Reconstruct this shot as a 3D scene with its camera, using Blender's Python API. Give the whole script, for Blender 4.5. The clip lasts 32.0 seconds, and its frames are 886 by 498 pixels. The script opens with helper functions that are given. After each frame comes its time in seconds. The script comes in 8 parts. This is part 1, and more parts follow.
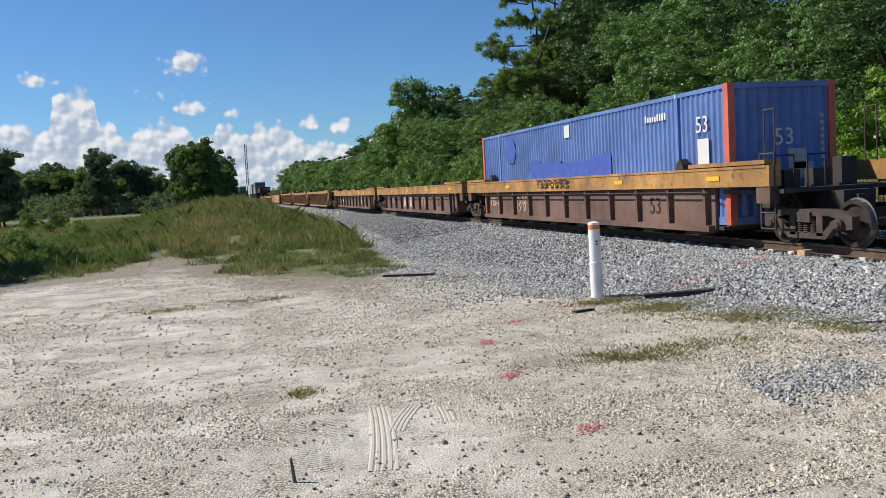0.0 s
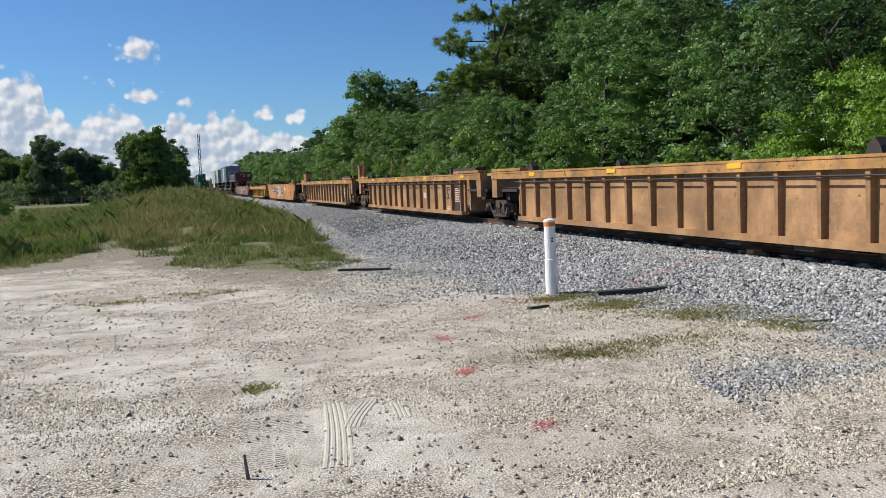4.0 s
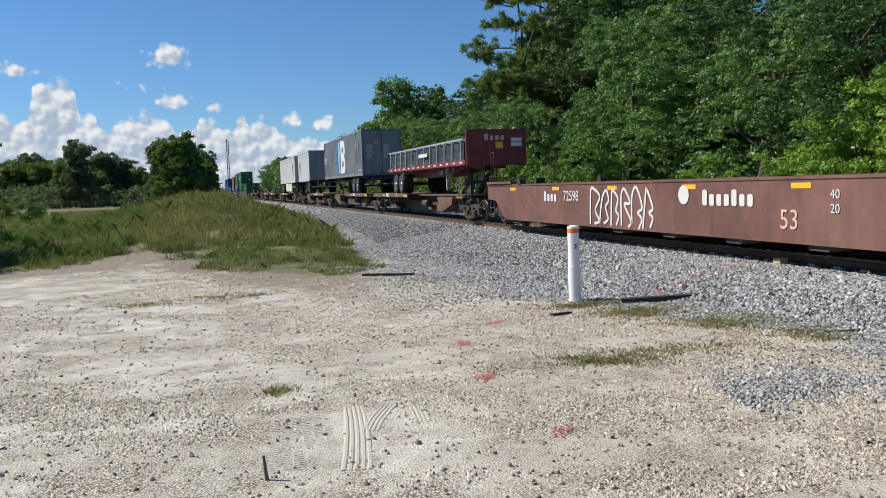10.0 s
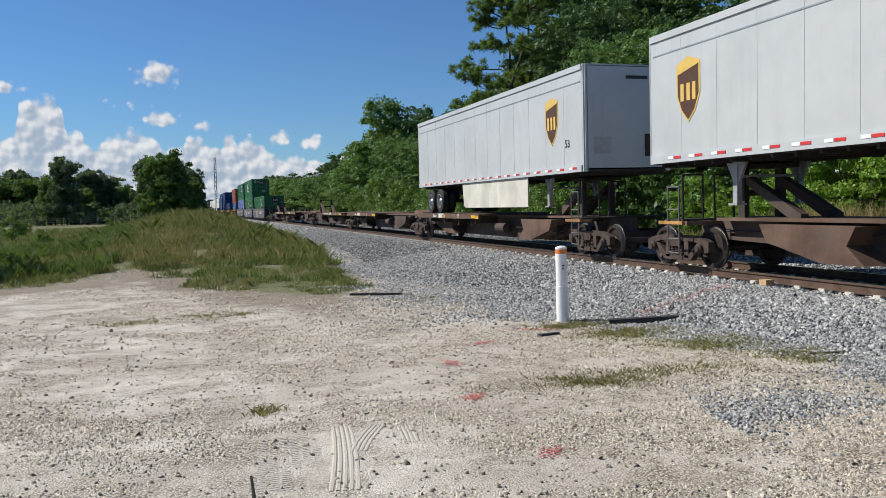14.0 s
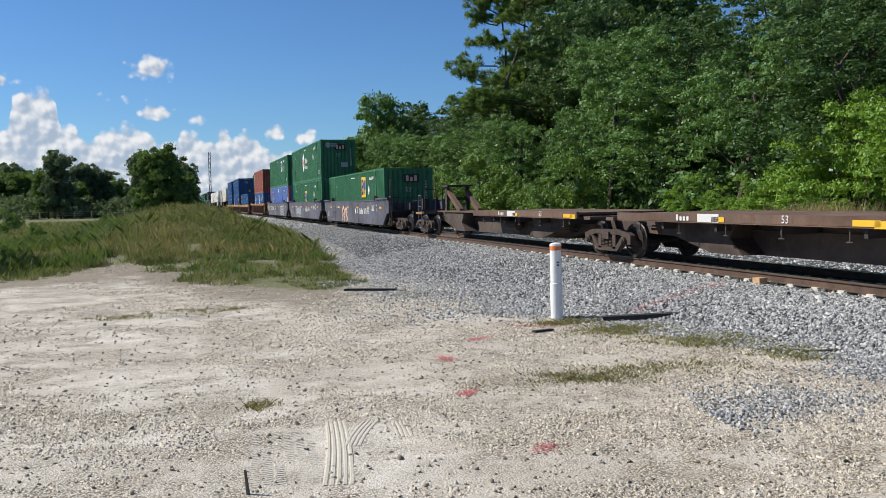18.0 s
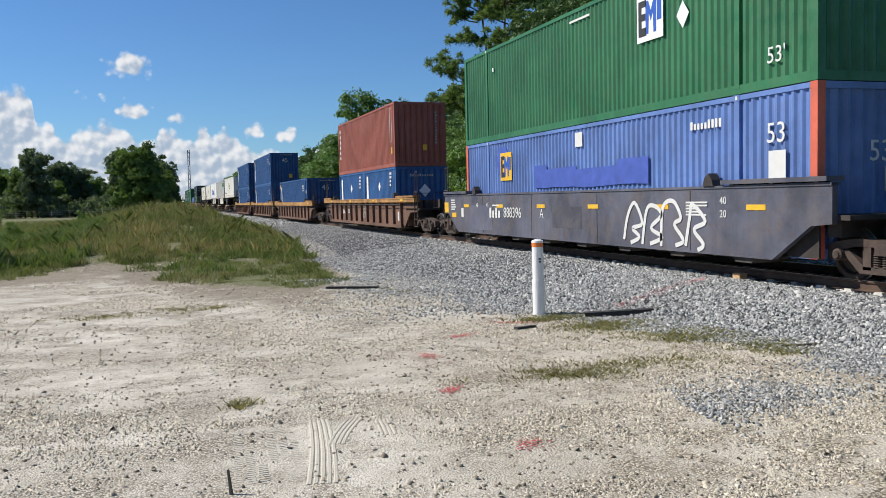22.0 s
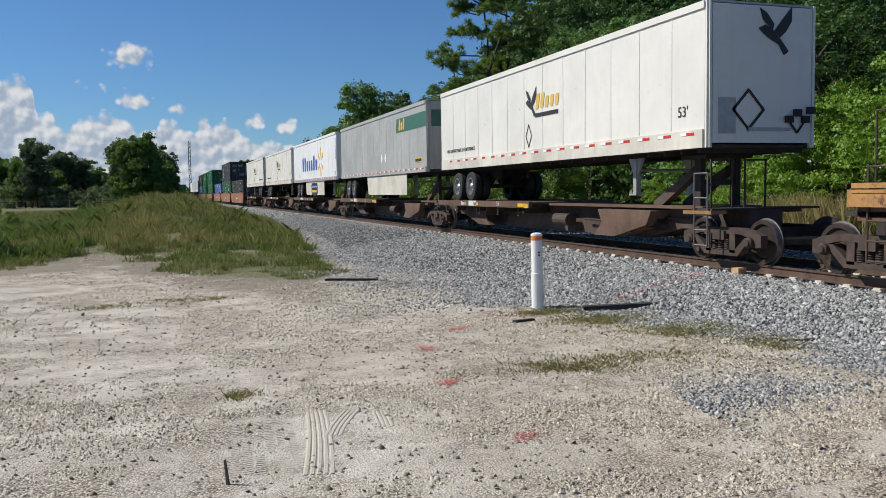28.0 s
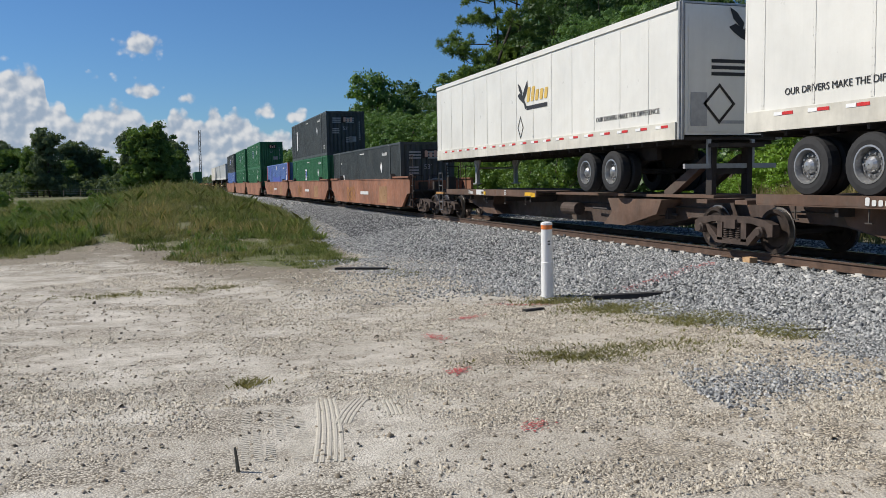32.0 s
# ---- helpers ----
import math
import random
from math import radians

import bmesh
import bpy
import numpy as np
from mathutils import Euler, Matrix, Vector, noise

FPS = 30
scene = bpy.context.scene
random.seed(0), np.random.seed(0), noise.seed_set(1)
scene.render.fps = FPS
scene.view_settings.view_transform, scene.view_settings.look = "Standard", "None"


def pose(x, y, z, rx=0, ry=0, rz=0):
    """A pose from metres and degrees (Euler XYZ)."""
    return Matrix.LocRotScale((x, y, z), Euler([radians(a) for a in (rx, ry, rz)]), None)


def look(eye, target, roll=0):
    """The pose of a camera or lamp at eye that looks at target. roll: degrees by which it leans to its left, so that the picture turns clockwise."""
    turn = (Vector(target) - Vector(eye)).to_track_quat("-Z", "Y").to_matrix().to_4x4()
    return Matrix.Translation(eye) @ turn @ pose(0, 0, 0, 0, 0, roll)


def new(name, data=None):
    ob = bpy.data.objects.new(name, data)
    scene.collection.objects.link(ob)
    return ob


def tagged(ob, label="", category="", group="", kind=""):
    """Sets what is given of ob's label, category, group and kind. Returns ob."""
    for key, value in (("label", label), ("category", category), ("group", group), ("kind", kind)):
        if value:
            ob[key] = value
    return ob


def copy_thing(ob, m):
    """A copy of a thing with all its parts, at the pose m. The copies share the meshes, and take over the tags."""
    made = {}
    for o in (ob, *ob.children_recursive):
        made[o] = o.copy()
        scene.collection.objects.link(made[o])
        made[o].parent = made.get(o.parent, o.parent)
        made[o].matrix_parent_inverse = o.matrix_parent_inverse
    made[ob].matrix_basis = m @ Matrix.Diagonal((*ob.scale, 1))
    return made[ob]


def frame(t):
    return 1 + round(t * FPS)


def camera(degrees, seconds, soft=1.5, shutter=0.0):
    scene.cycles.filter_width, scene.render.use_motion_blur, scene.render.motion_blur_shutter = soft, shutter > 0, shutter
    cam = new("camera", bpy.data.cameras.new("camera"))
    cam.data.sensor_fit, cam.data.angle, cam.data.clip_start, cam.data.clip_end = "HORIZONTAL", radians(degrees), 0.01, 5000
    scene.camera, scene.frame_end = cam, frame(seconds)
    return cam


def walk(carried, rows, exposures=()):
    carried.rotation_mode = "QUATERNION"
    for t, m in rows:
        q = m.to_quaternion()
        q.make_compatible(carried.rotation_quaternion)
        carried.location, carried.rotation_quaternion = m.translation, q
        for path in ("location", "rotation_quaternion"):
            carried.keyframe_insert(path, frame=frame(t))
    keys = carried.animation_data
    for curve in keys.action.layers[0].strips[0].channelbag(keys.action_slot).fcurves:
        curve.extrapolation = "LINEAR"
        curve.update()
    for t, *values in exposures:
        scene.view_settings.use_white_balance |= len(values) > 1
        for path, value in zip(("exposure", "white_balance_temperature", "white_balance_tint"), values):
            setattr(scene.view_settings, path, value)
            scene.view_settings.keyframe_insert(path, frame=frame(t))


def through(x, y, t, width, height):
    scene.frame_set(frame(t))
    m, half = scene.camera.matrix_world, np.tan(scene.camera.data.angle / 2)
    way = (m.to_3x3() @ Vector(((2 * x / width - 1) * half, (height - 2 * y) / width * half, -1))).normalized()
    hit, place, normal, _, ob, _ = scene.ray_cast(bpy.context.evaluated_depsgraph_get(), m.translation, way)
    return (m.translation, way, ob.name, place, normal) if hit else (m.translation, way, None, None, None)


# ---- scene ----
XT, ZR, SPEED = 11.42, 0.62, 17.5      # track centre, rail top, train speed in m/s

# ---- camera: held by hand beside the track; seconds, place, yaw from the track's line, pitch, roll ----
cam = camera(56.0, 32.0, soft=0.6)
PATH = [
    (0, 0.009, 0.026, 2.098, 14.94, -4.34, -3.27),
    (0.5, -0.001, 0.031, 2.102, 14.96, -4.32, -2.99),
    (1, -0.001, 0.024, 2.100, 15.25, -4.29, -2.62),
    (1.5, -0.007, 0.008, 2.097, 15.92, -4.29, -2.14),
    (2, -0.003, 0.032, 2.100, 16.78, -4.32, -1.92),
    (2.5, -0.006, 0.035, 2.100, 17.57, -4.39, -2.03),
    (3, -0.020, 0.043, 2.103, 18.09, -4.49, -2.11),
    (3.5, -0.016, 0.053, 2.112, 18.23, -4.67, -2.28),
    (5.5, 0.008, -0.028, 2.120, 16.62, -5.43, -2.42),
    (6, -0.001, -0.020, 2.113, 16.24, -5.49, -2.58),
    (6.5, -0.000, -0.017, 2.110, 15.82, -5.54, -2.76),
    (7, 0.010, -0.013, 2.109, 15.40, -5.57, -2.97),
    (7.5, 0.020, -0.007, 2.104, 15.08, -5.59, -2.94),
    (8, 0.019, -0.030, 2.105, 15.02, -5.58, -2.65),
    (8.5, 0.027, -0.020, 2.109, 15.30, -5.50, -2.23),
    (9, 0.025, -0.009, 2.100, 15.78, -5.26, -1.85),
    (9.5, 0.025, -0.006, 2.111, 16.12, -4.92, -1.82),
    (10, 0.028, 0.010, 2.102, 16.26, -4.39, -1.91),
    (10.5, 0.030, 0.000, 2.098, 16.10, -3.86, -2.01),
    (11, 0.035, -0.008, 2.101, 15.92, -3.35, -2.04),
    (11.5, 0.029, -0.006, 2.105, 15.84, -2.99, -1.85),
    (12, 0.031, 0.002, 2.109, 16.05, -2.74, -1.71),
    (12.5, 0.014, -0.004, 2.103, 16.42, -2.65, -1.46),
    (13, 0.016, -0.004, 2.114, 16.81, -2.78, -1.49),
    (13.5, 0.012, -0.009, 2.107, 17.04, -2.94, -1.44),
    (14, 0.001, -0.012, 2.109, 17.18, -3.06, -1.50),
    (14.5, -0.007, -0.018, 2.110, 17.35, -3.06, -1.43),
    (16.5, -0.007, 0.002, 2.107, 17.56, -3.29, -1.01),
    (17, 0.003, 0.007, 2.102, 17.55, -3.32, -1.03),
    (17.5, 0.001, 0.004, 2.101, 17.55, -3.34, -1.03),
    (18, -0.007, -0.016, 2.103, 17.56, -3.32, -1.09),
    (18.5, -0.003, 0.006, 2.096, 17.66, -3.32, -1.03),
    (19, -0.005, 0.004, 2.104, 17.86, -3.35, -0.94),
    (19.5, -0.004, 0.018, 2.100, 18.06, -3.37, -0.63),
    (20, -0.010, 0.006, 2.107, 18.29, -3.35, -0.44),
    (20.5, -0.010, 0.008, 2.107, 18.43, -3.35, -0.44),
    (21, -0.013, -0.009, 2.113, 18.55, -3.42, -0.68),
    (21.5, -0.014, -0.009, 2.109, 18.68, -3.49, -1.03),
    (22, -0.015, 0.002, 2.100, 18.84, -3.53, -1.34),
    (22.5, -0.014, -0.006, 2.108, 18.88, -3.62, -1.50),
    (23, -0.015, -0.023, 2.097, 18.78, -3.65, -1.43),
    (23.5, -0.018, -0.030, 2.107, 18.60, -3.75, -1.43),
    (24, -0.011, -0.019, 2.099, 18.45, -3.76, -1.33),
    (24.5, -0.012, -0.010, 2.101, 18.46, -3.75, -1.29),
    (25, -0.001, -0.029, 2.109, 18.48, -3.72, -1.24),
    (25.5, 0.012, 0.005, 2.099, 18.62, -3.65, -1.10),
    (27.5, 0.010, 0.013, 2.095, 18.78, -3.86, -0.86),
    (28, -0.000, -0.008, 2.097, 18.82, -4.02, -0.92),
    (28.5, 0.004, -0.009, 2.099, 18.81, -4.16, -0.98),
    (29, 0.004, -0.009, 2.092, 18.80, -4.27, -0.98),
    (29.5, 0.009, -0.023, 2.098, 18.69, -4.42, -1.02),
    (30, 0.015, -0.008, 2.094, 18.59, -4.54, -1.02),
    (30.5, 0.008, -0.009, 2.093, 18.53, -4.61, -0.97),
    (31, 0.013, -0.004, 2.093, 18.35, -4.65, -1.02),
    (31.5, 0.000, -0.010, 2.093, 18.27, -4.67, -0.94),
    (32, 0.006, 0.008, 2.088, 18.14, -4.74, -0.93),
]


def held(x, y, z, yaw, pitch, roll):
    a, b = radians(yaw), radians(pitch)
    return look((x, y, z), (x + math.sin(a) * math.cos(b), y + math.cos(a) * math.cos(b), z + math.sin(b)), roll)


# the clip's camera darkens a little while white trailers fill the view
EXPOSURE = [(0, 0.30), (12.0, 0.30), (13.5, 0.19), (14.8, 0.21), (17, 0.32), (26, 0.29), (28, 0.07), (32, 0.03)]
walk(cam, [(t, held(*row)) for t, *row in PATH], EXPOSURE)

# ---- light: morning sun from the left of the track, high cumulus along the horizon ----
SUN_AZ, SUN_EL = -60.0, 42.0           # degrees from +y towards +x, and above the horizon
sun_from = Vector((math.sin(radians(SUN_AZ)) * math.cos(radians(SUN_EL)), math.cos(radians(SUN_AZ)) * math.cos(radians(SUN_EL)), math.sin(radians(SUN_EL))))
sun = new("sun", bpy.data.lights.new("sun", "SUN"))
sun.data.energy, sun.data.angle, sun.data.color = 5.0, radians(0.5), (1.0, 0.945, 0.85)
sun.matrix_world = look(sun_from * 50, (0, 0, 0))


def build_world():
    world = bpy.data.worlds.new("sky")
    scene.world = world
    world.use_nodes = True
    nt = world.node_tree
    nt.nodes.clear()

    def node(kind, **kw):
        n = nt.nodes.new(kind)
        for k, v in kw.items():
            setattr(n, k, v)
        return n

    def math_(op, a, b=None, clamp=False):
        n = node("ShaderNodeMath", operation=op, use_clamp=clamp)
        for i, v in enumerate((a, b)):
            if v is None:
                continue
            if isinstance(v, (int, float)):
                n.inputs[i].default_value = v
            else:
                nt.links.new(v, n.inputs[i])
        return n.outputs[0]

    sky = node("ShaderNodeTexSky", sky_type="NISHITA", sun_disc=False, sun_elevation=radians(SUN_EL), sun_rotation=radians(SUN_AZ),
               altitude=0, air_density=1.0, dust_density=0.05, ozone_density=3.5)
    co = node("ShaderNodeTexCoord")
    sep = node("ShaderNodeSeparateXYZ")
    nt.links.new(co.outputs["Generated"], sep.inputs[0])
    az = math_("MULTIPLY", math_("ARCTAN2", sep.outputs[0], sep.outputs[1]), 180 / math.pi)
    el = math_("MULTIPLY", math_("ARCSINE", sep.outputs[2]), 180 / math.pi)
    # edges broken up by noise in degrees
    comb = node("ShaderNodeCombineXYZ")
    nt.links.new(az, comb.inputs[0]), nt.links.new(el, comb.inputs[1])

    def noise_(scale, detail, w):
        n = node("ShaderNodeTexNoise", noise_dimensions="4D")
        n.inputs["Scale"].default_value, n.inputs["Detail"].default_value, n.inputs["W"].default_value, n.inputs["Roughness"].default_value = scale, detail, w, 0.68
        nt.links.new(comb.outputs[0], n.inputs["Vector"])
        return n.outputs["Fac"]

    fine, wide = noise_(1.6, 7, 3.0), noise_(0.16, 4, 7.3)

    def puffs(da, de):
        """Rounded heads of cumulus, seen a little to one side: small where a head is thickest."""
        shift = node("ShaderNodeVectorMath", operation="ADD")
        shift.inputs[1].default_value = (da, de, 0)
        nt.links.new(comb.outputs[0], shift.inputs[0])
        v = node("ShaderNodeTexVoronoi", feature="SMOOTH_F1", voronoi_dimensions="2D")
        for k, x in (("Scale", 0.85), ("Detail", 1.5), ("Roughness", 0.42), ("Lacunarity", 2.3), ("Smoothness", 0.35)):
            v.inputs[k].default_value = x
        nt.links.new(shift.outputs[0], v.inputs["Vector"])
        return v.outputs["Distance"]

    here, sunward = puffs(0, 0), puffs(-0.22, 0.26)
    billow = math_("ADD", math_("MULTIPLY", math_("SUBTRACT", 0.45, here), 0.9), math_("MULTIPLY", math_("SUBTRACT", fine, 0.5), 0.28))
    # the skyline of the cumulus bank: azimuth and height of its tops in degrees
    TOPS = [(-20, 4.6), (-16, 5.6), (-14, 4.4), (-12, 5.4), (-10.2, 5.0), (-9.7, 5.3), (-9.35, 6.9), (-8.6, 7.3), (-7.4, 7.3), (-6.95, 6.6), (-6.75, 5.3), (-6.1, 5.2), (-5.5, 4.4), (-4.7, 5.0),
            (-3.4, 5.2), (-2.2, 5.3), (-1.6, 4.9), (-0.6, 4.2), (0.1, 4.3), (0.5, 4.9), (1.2, 4.8), (1.9, 4.4), (2.5, 4.5), (3.2, 5.2), (3.7, 4.5), (4.5, 4.8), (5.2, 4.6), (5.6, 3.7), (7.0, 3.5), (9, 3.6), (12, 3.2)]
    curve = node("ShaderNodeFloatCurve")
    line = curve.mapping.curves[0].points
    unit = [((a + 20) / 32, e / 10) for a, e in TOPS]
    line[0].location, line[1].location = unit[0], unit[-1]
    for p in unit[1:-1]:
        line.new(*p)
    curve.mapping.update()
    nt.links.new(math_("DIVIDE", math_("ADD", az, 20.0), 32.0, clamp=True), curve.inputs["Value"])
    tops = math_("MULTIPLY", curve.outputs[0], 10.0)
    # outside the stretch in sight the bank goes on round the horizon
    away = math_("MULTIPLY", math_("SUBTRACT", math_("ABSOLUTE", math_("ADD", az, 4.0)), 16.0), 0.1, clamp=True)
    tops = math_("ADD", tops, math_("MULTIPLY", away, math_("MULTIPLY", math_("SUBTRACT", wide, 0.5), 9.0)))
    bank = math_("MULTIPLY", math_("SUBTRACT", math_("ADD", tops, 0.1), el), 1.0)
    # single clouds: azimuth, elevation, half width, half height, thickness
    CLOUDS = [(-1.3, 8.75, 1.45, 0.85, 1.25), (-10.2, 7.7, 1.1, 0.5, 0.8), (-3.1, 6.97, 1.0, 0.36, 0.45), (-1.2, 5.95, 1.0, 0.55, 1.0), (6.1, 4.7, 0.85, 0.6, 1.0), (8.4, 4.45, 0.75, 0.52, 0.8), (1.3, 5.5, 0.8, 0.36, 0.55)]
    for a, e, w, h, deep in CLOUDS:
        da = math_("POWER", math_("DIVIDE", math_("SUBTRACT", az, a), w * 1.05), 2.0)
        de = math_("POWER", math_("DIVIDE", math_("SUBTRACT", el, e), h * 1.05), 2.0)
        g = math_("MULTIPLY", math_("SUBTRACT", 1.05, math_("SQRT", math_("ADD", da, de))), deep)
        bank = math_("MAXIMUM", bank, g)
    dens = math_("ADD", bank, billow)
    mask = node("ShaderNodeMapRange", interpolation_type="SMOOTHSTEP")
    mask.inputs[1].default_value, mask.inputs[2].default_value, mask.inputs[4].default_value = -0.05, 0.5, 0.96
    nt.links.new(dens, mask.inputs[0])
    # heads are bright towards the sun, grey-blue on the far side and towards the flat bases
    tone = node("ShaderNodeMapRange", interpolation_type="SMOOTHSTEP")
    tone.inputs[1].default_value, tone.inputs[2].default_value = -0.05, 1.0
    lit = math_("MULTIPLY", math_("SUBTRACT", sunward, here), 1.1)
    deep = math_("MULTIPLY", math_("MINIMUM", math_("MAXIMUM", bank, 0.0), 3.0), -0.12)
    nt.links.new(math_("ADD", math_("ADD", lit, deep), math_("ADD", 0.60, math_("MULTIPLY", math_("SUBTRACT", noise_(0.5, 5, 1.0), 0.5), 0.9))), tone.inputs[0])
    ramp = node("ShaderNodeMix", data_type="RGBA")
    ramp.inputs[6].default_value, ramp.inputs[7].default_value = (6.0, 7.3, 9.2, 1), (13.0, 13.1, 13.3, 1)
    nt.links.new(tone.outputs[0], ramp.inputs[0])
    mix = node("ShaderNodeMix", data_type="RGBA")
    clear = node("ShaderNodeMix", data_type="RGBA", blend_type="MULTIPLY")      # clean maritime air: deeper blue
    clear.inputs[0].default_value, clear.inputs[7].default_value = 1.0, (0.80, 1.17, 1.58, 1)
    nt.links.new(sky.outputs[0], clear.inputs[6])
    nt.links.new(mask.outputs[0], mix.inputs[0]), nt.links.new(clear.outputs[2], mix.inputs[6]), nt.links.new(ramp.outputs[2], mix.inputs[7])
    bg, out = node("ShaderNodeBackground"), node("ShaderNodeOutputWorld")
    bg.inputs[1].default_value = 0.0535
    nt.links.new(mix.outputs[2], bg.inputs[0]), nt.links.new(bg.outputs[0], out.inputs[0])


build_world()

# ---- materials ----
class Nodes:
    """A short way to write a node material."""

    def __init__(self, name):
        self.mat = bpy.data.materials.new(name)
        self.mat.use_nodes = True
        self.nt = self.mat.node_tree
        self.bsdf = self.nt.nodes["Principled BSDF"]
        self.out = self.nt.nodes["Material Output"]

    def node(self, kind, **kw):
        n = self.nt.nodes.new(kind)
        for k, v in kw.items():
            setattr(n, k, v)
        return n

    def put(self, value, socket):
        if hasattr(value, "is_linked"):
            self.nt.links.new(value, socket)
        elif isinstance(value, tuple):
            socket.default_value = (*value, 1)[:4] if len(socket.default_value) == 4 else value
        else:
            socket.default_value = value

    def coord(self, kind="Object", stretch=(1, 1, 1)):
        m = self.node("ShaderNodeMapping")
        m.inputs["Scale"].default_value = stretch
        self.nt.links.new(self.node("ShaderNodeTexCoord").outputs[kind], m.inputs[0])
        return m.outputs[0]

    def noise(self, scale, co, detail=5, rough=0.6):
        n = self.node("ShaderNodeTexNoise")
        n.inputs["Scale"].default_value, n.inputs["Detail"].default_value, n.inputs["Roughness"].default_value = scale, detail, rough
        self.nt.links.new(co, n.inputs["Vector"])
        return n.outputs["Fac"]

    def span(self, value, a, b, lo=0.0, hi=1.0):
        n = self.node("ShaderNodeMapRange")
        for i, v in enumerate((value, a, b, lo, hi)):
            self.put(v, n.inputs[i])
        return n.outputs[0]

    def mix(self, fac, a, b):
        n = self.node("ShaderNodeMix", data_type="RGBA")
        self.put(fac, n.inputs[0]), self.put(a, n.inputs[6]), self.put(b, n.inputs[7])
        return n.outputs[2]

    def calc(self, op, a, b):
        n = self.node("ShaderNodeMath", operation=op)
        self.put(a, n.inputs[0]), self.put(b, n.inputs[1])
        return n.outputs[0]

    def bump(self, height, strength, distance):
        n = self.node("ShaderNodeBump")
        n.inputs["Strength"].default_value, n.inputs["Distance"].default_value = strength, distance
        self.nt.links.new(height, n.inputs["Height"])
        self.nt.links.new(n.outputs[0], self.bsdf.inputs["Normal"])

    def done(self, colour, rough, metal=0.0):
        self.put(colour, self.bsdf.inputs["Base Color"]), self.put(rough, self.bsdf.inputs["Roughness"]), self.put(metal, self.bsdf.inputs["Metallic"])
        return self.mat


def paint(name, colour, wear=(0.11, 0.055, 0.03), amount=0.35, rough=0.5, streak=0.5, grime=(0.09, 0.075, 0.06), grimy=0.35, even=1.0):
    """Weathered vehicle paint: fading at a large scale, streaks down the sides, scuffs, specks of rust, road grime."""
    m = Nodes(name)
    co = m.coord()
    tall = m.coord(stretch=(1.0, 1.0, 0.10))
    k = (0.35 + 0.65 * min(1.0, grimy * 2)) * even
    fade = tuple(min(1.0, c * (1 + 0.32 * k) + 0.02 * k) for c in colour)
    dark = tuple(c * (1 - 0.36 * k) for c in colour)
    c = m.mix(m.span(m.noise(0.6, co, 6, 0.65), 0.36, 0.64), dark, fade)
    c = m.mix(m.calc("MULTIPLY", m.span(m.noise(3.6, tall, 7, 0.65), 0.48, 0.72), min(1.0, streak * 0.85)), c, tuple(x * 0.45 for x in colour))
    c = m.mix(m.calc("MULTIPLY", m.span(m.noise(1.3, co, 8, 0.7), 0.47, 0.66), min(1.0, grimy * 1.3)), c, grime)
    c = m.mix(m.calc("MULTIPLY", m.span(m.noise(7.0, m.coord(stretch=(1, 0.35, 1)), 6, 0.7), 0.58, 0.72), 0.45 * k), c, fade)
    edge = 0.72 - 0.26 * amount
    c = m.mix(m.span(m.noise(5.0, co, 9, 0.74), edge, edge + 0.06), c, wear)
    m.bump(m.calc("ADD", m.noise(38, co, 3), m.calc("MULTIPLY", m.noise(2.2, co, 3), 3.0)), 0.18, 0.006)
    return m.done(c, m.span(m.noise(4, co, 4), 0.3, 0.7, rough - 0.08, rough + 0.2))


def plain(name, colour, rough=0.6, metal=0.0, vary=0.25, scale=6.0, bump=0.15):
    m = Nodes(name)
    co = m.coord()
    c = m.mix(m.span(m.noise(scale, co, 5), 0.3, 0.7), tuple(x * (1 - vary) for x in colour), tuple(min(1, x * (1 + vary)) for x in colour))
    c = m.mix(m.calc("MULTIPLY", m.span(m.noise(scale * 0.15, co, 4), 0.45, 0.7), vary), c, tuple(x * 0.6 for x in colour))
    m.bump(m.noise(scale * 8, co, 3), bump, 0.004)
    return m.done(c, rough, metal)


def leafy(name, colour, tip, through=0.24, gloss=0.35):
    """Leaves: each its own green, lit from both sides."""
    m = Nodes(name)
    r = m.node("ShaderNodeNewGeometry").outputs["Random Per Island"]
    c = m.mix(m.span(r, 0.0, 1.0, 0.22, 0.62), colour, tip)
    c = m.mix(m.span(m.noise(0.35, m.coord(), 2), 0.35, 0.65, 0.0, 0.5), c, tuple(x * 0.55 for x in colour))
    m.done(c, 0.5)
    m.bsdf.inputs["Specular IOR Level"].default_value = gloss
    t = m.node("ShaderNodeBsdfTranslucent")
    m.put(m.mix(0.5, c, (tip[0] * 1.6, tip[1] * 1.5, tip[2] * 0.6)), t.inputs[0])
    mx = m.node("ShaderNodeMixShader")
    mx.inputs[0].default_value = through
    m.nt.links.new(m.bsdf.outputs[0], mx.inputs[1]), m.nt.links.new(t.outputs[0], mx.inputs[2]), m.nt.links.new(mx.outputs[0], m.out.inputs[0])
    return m.mat


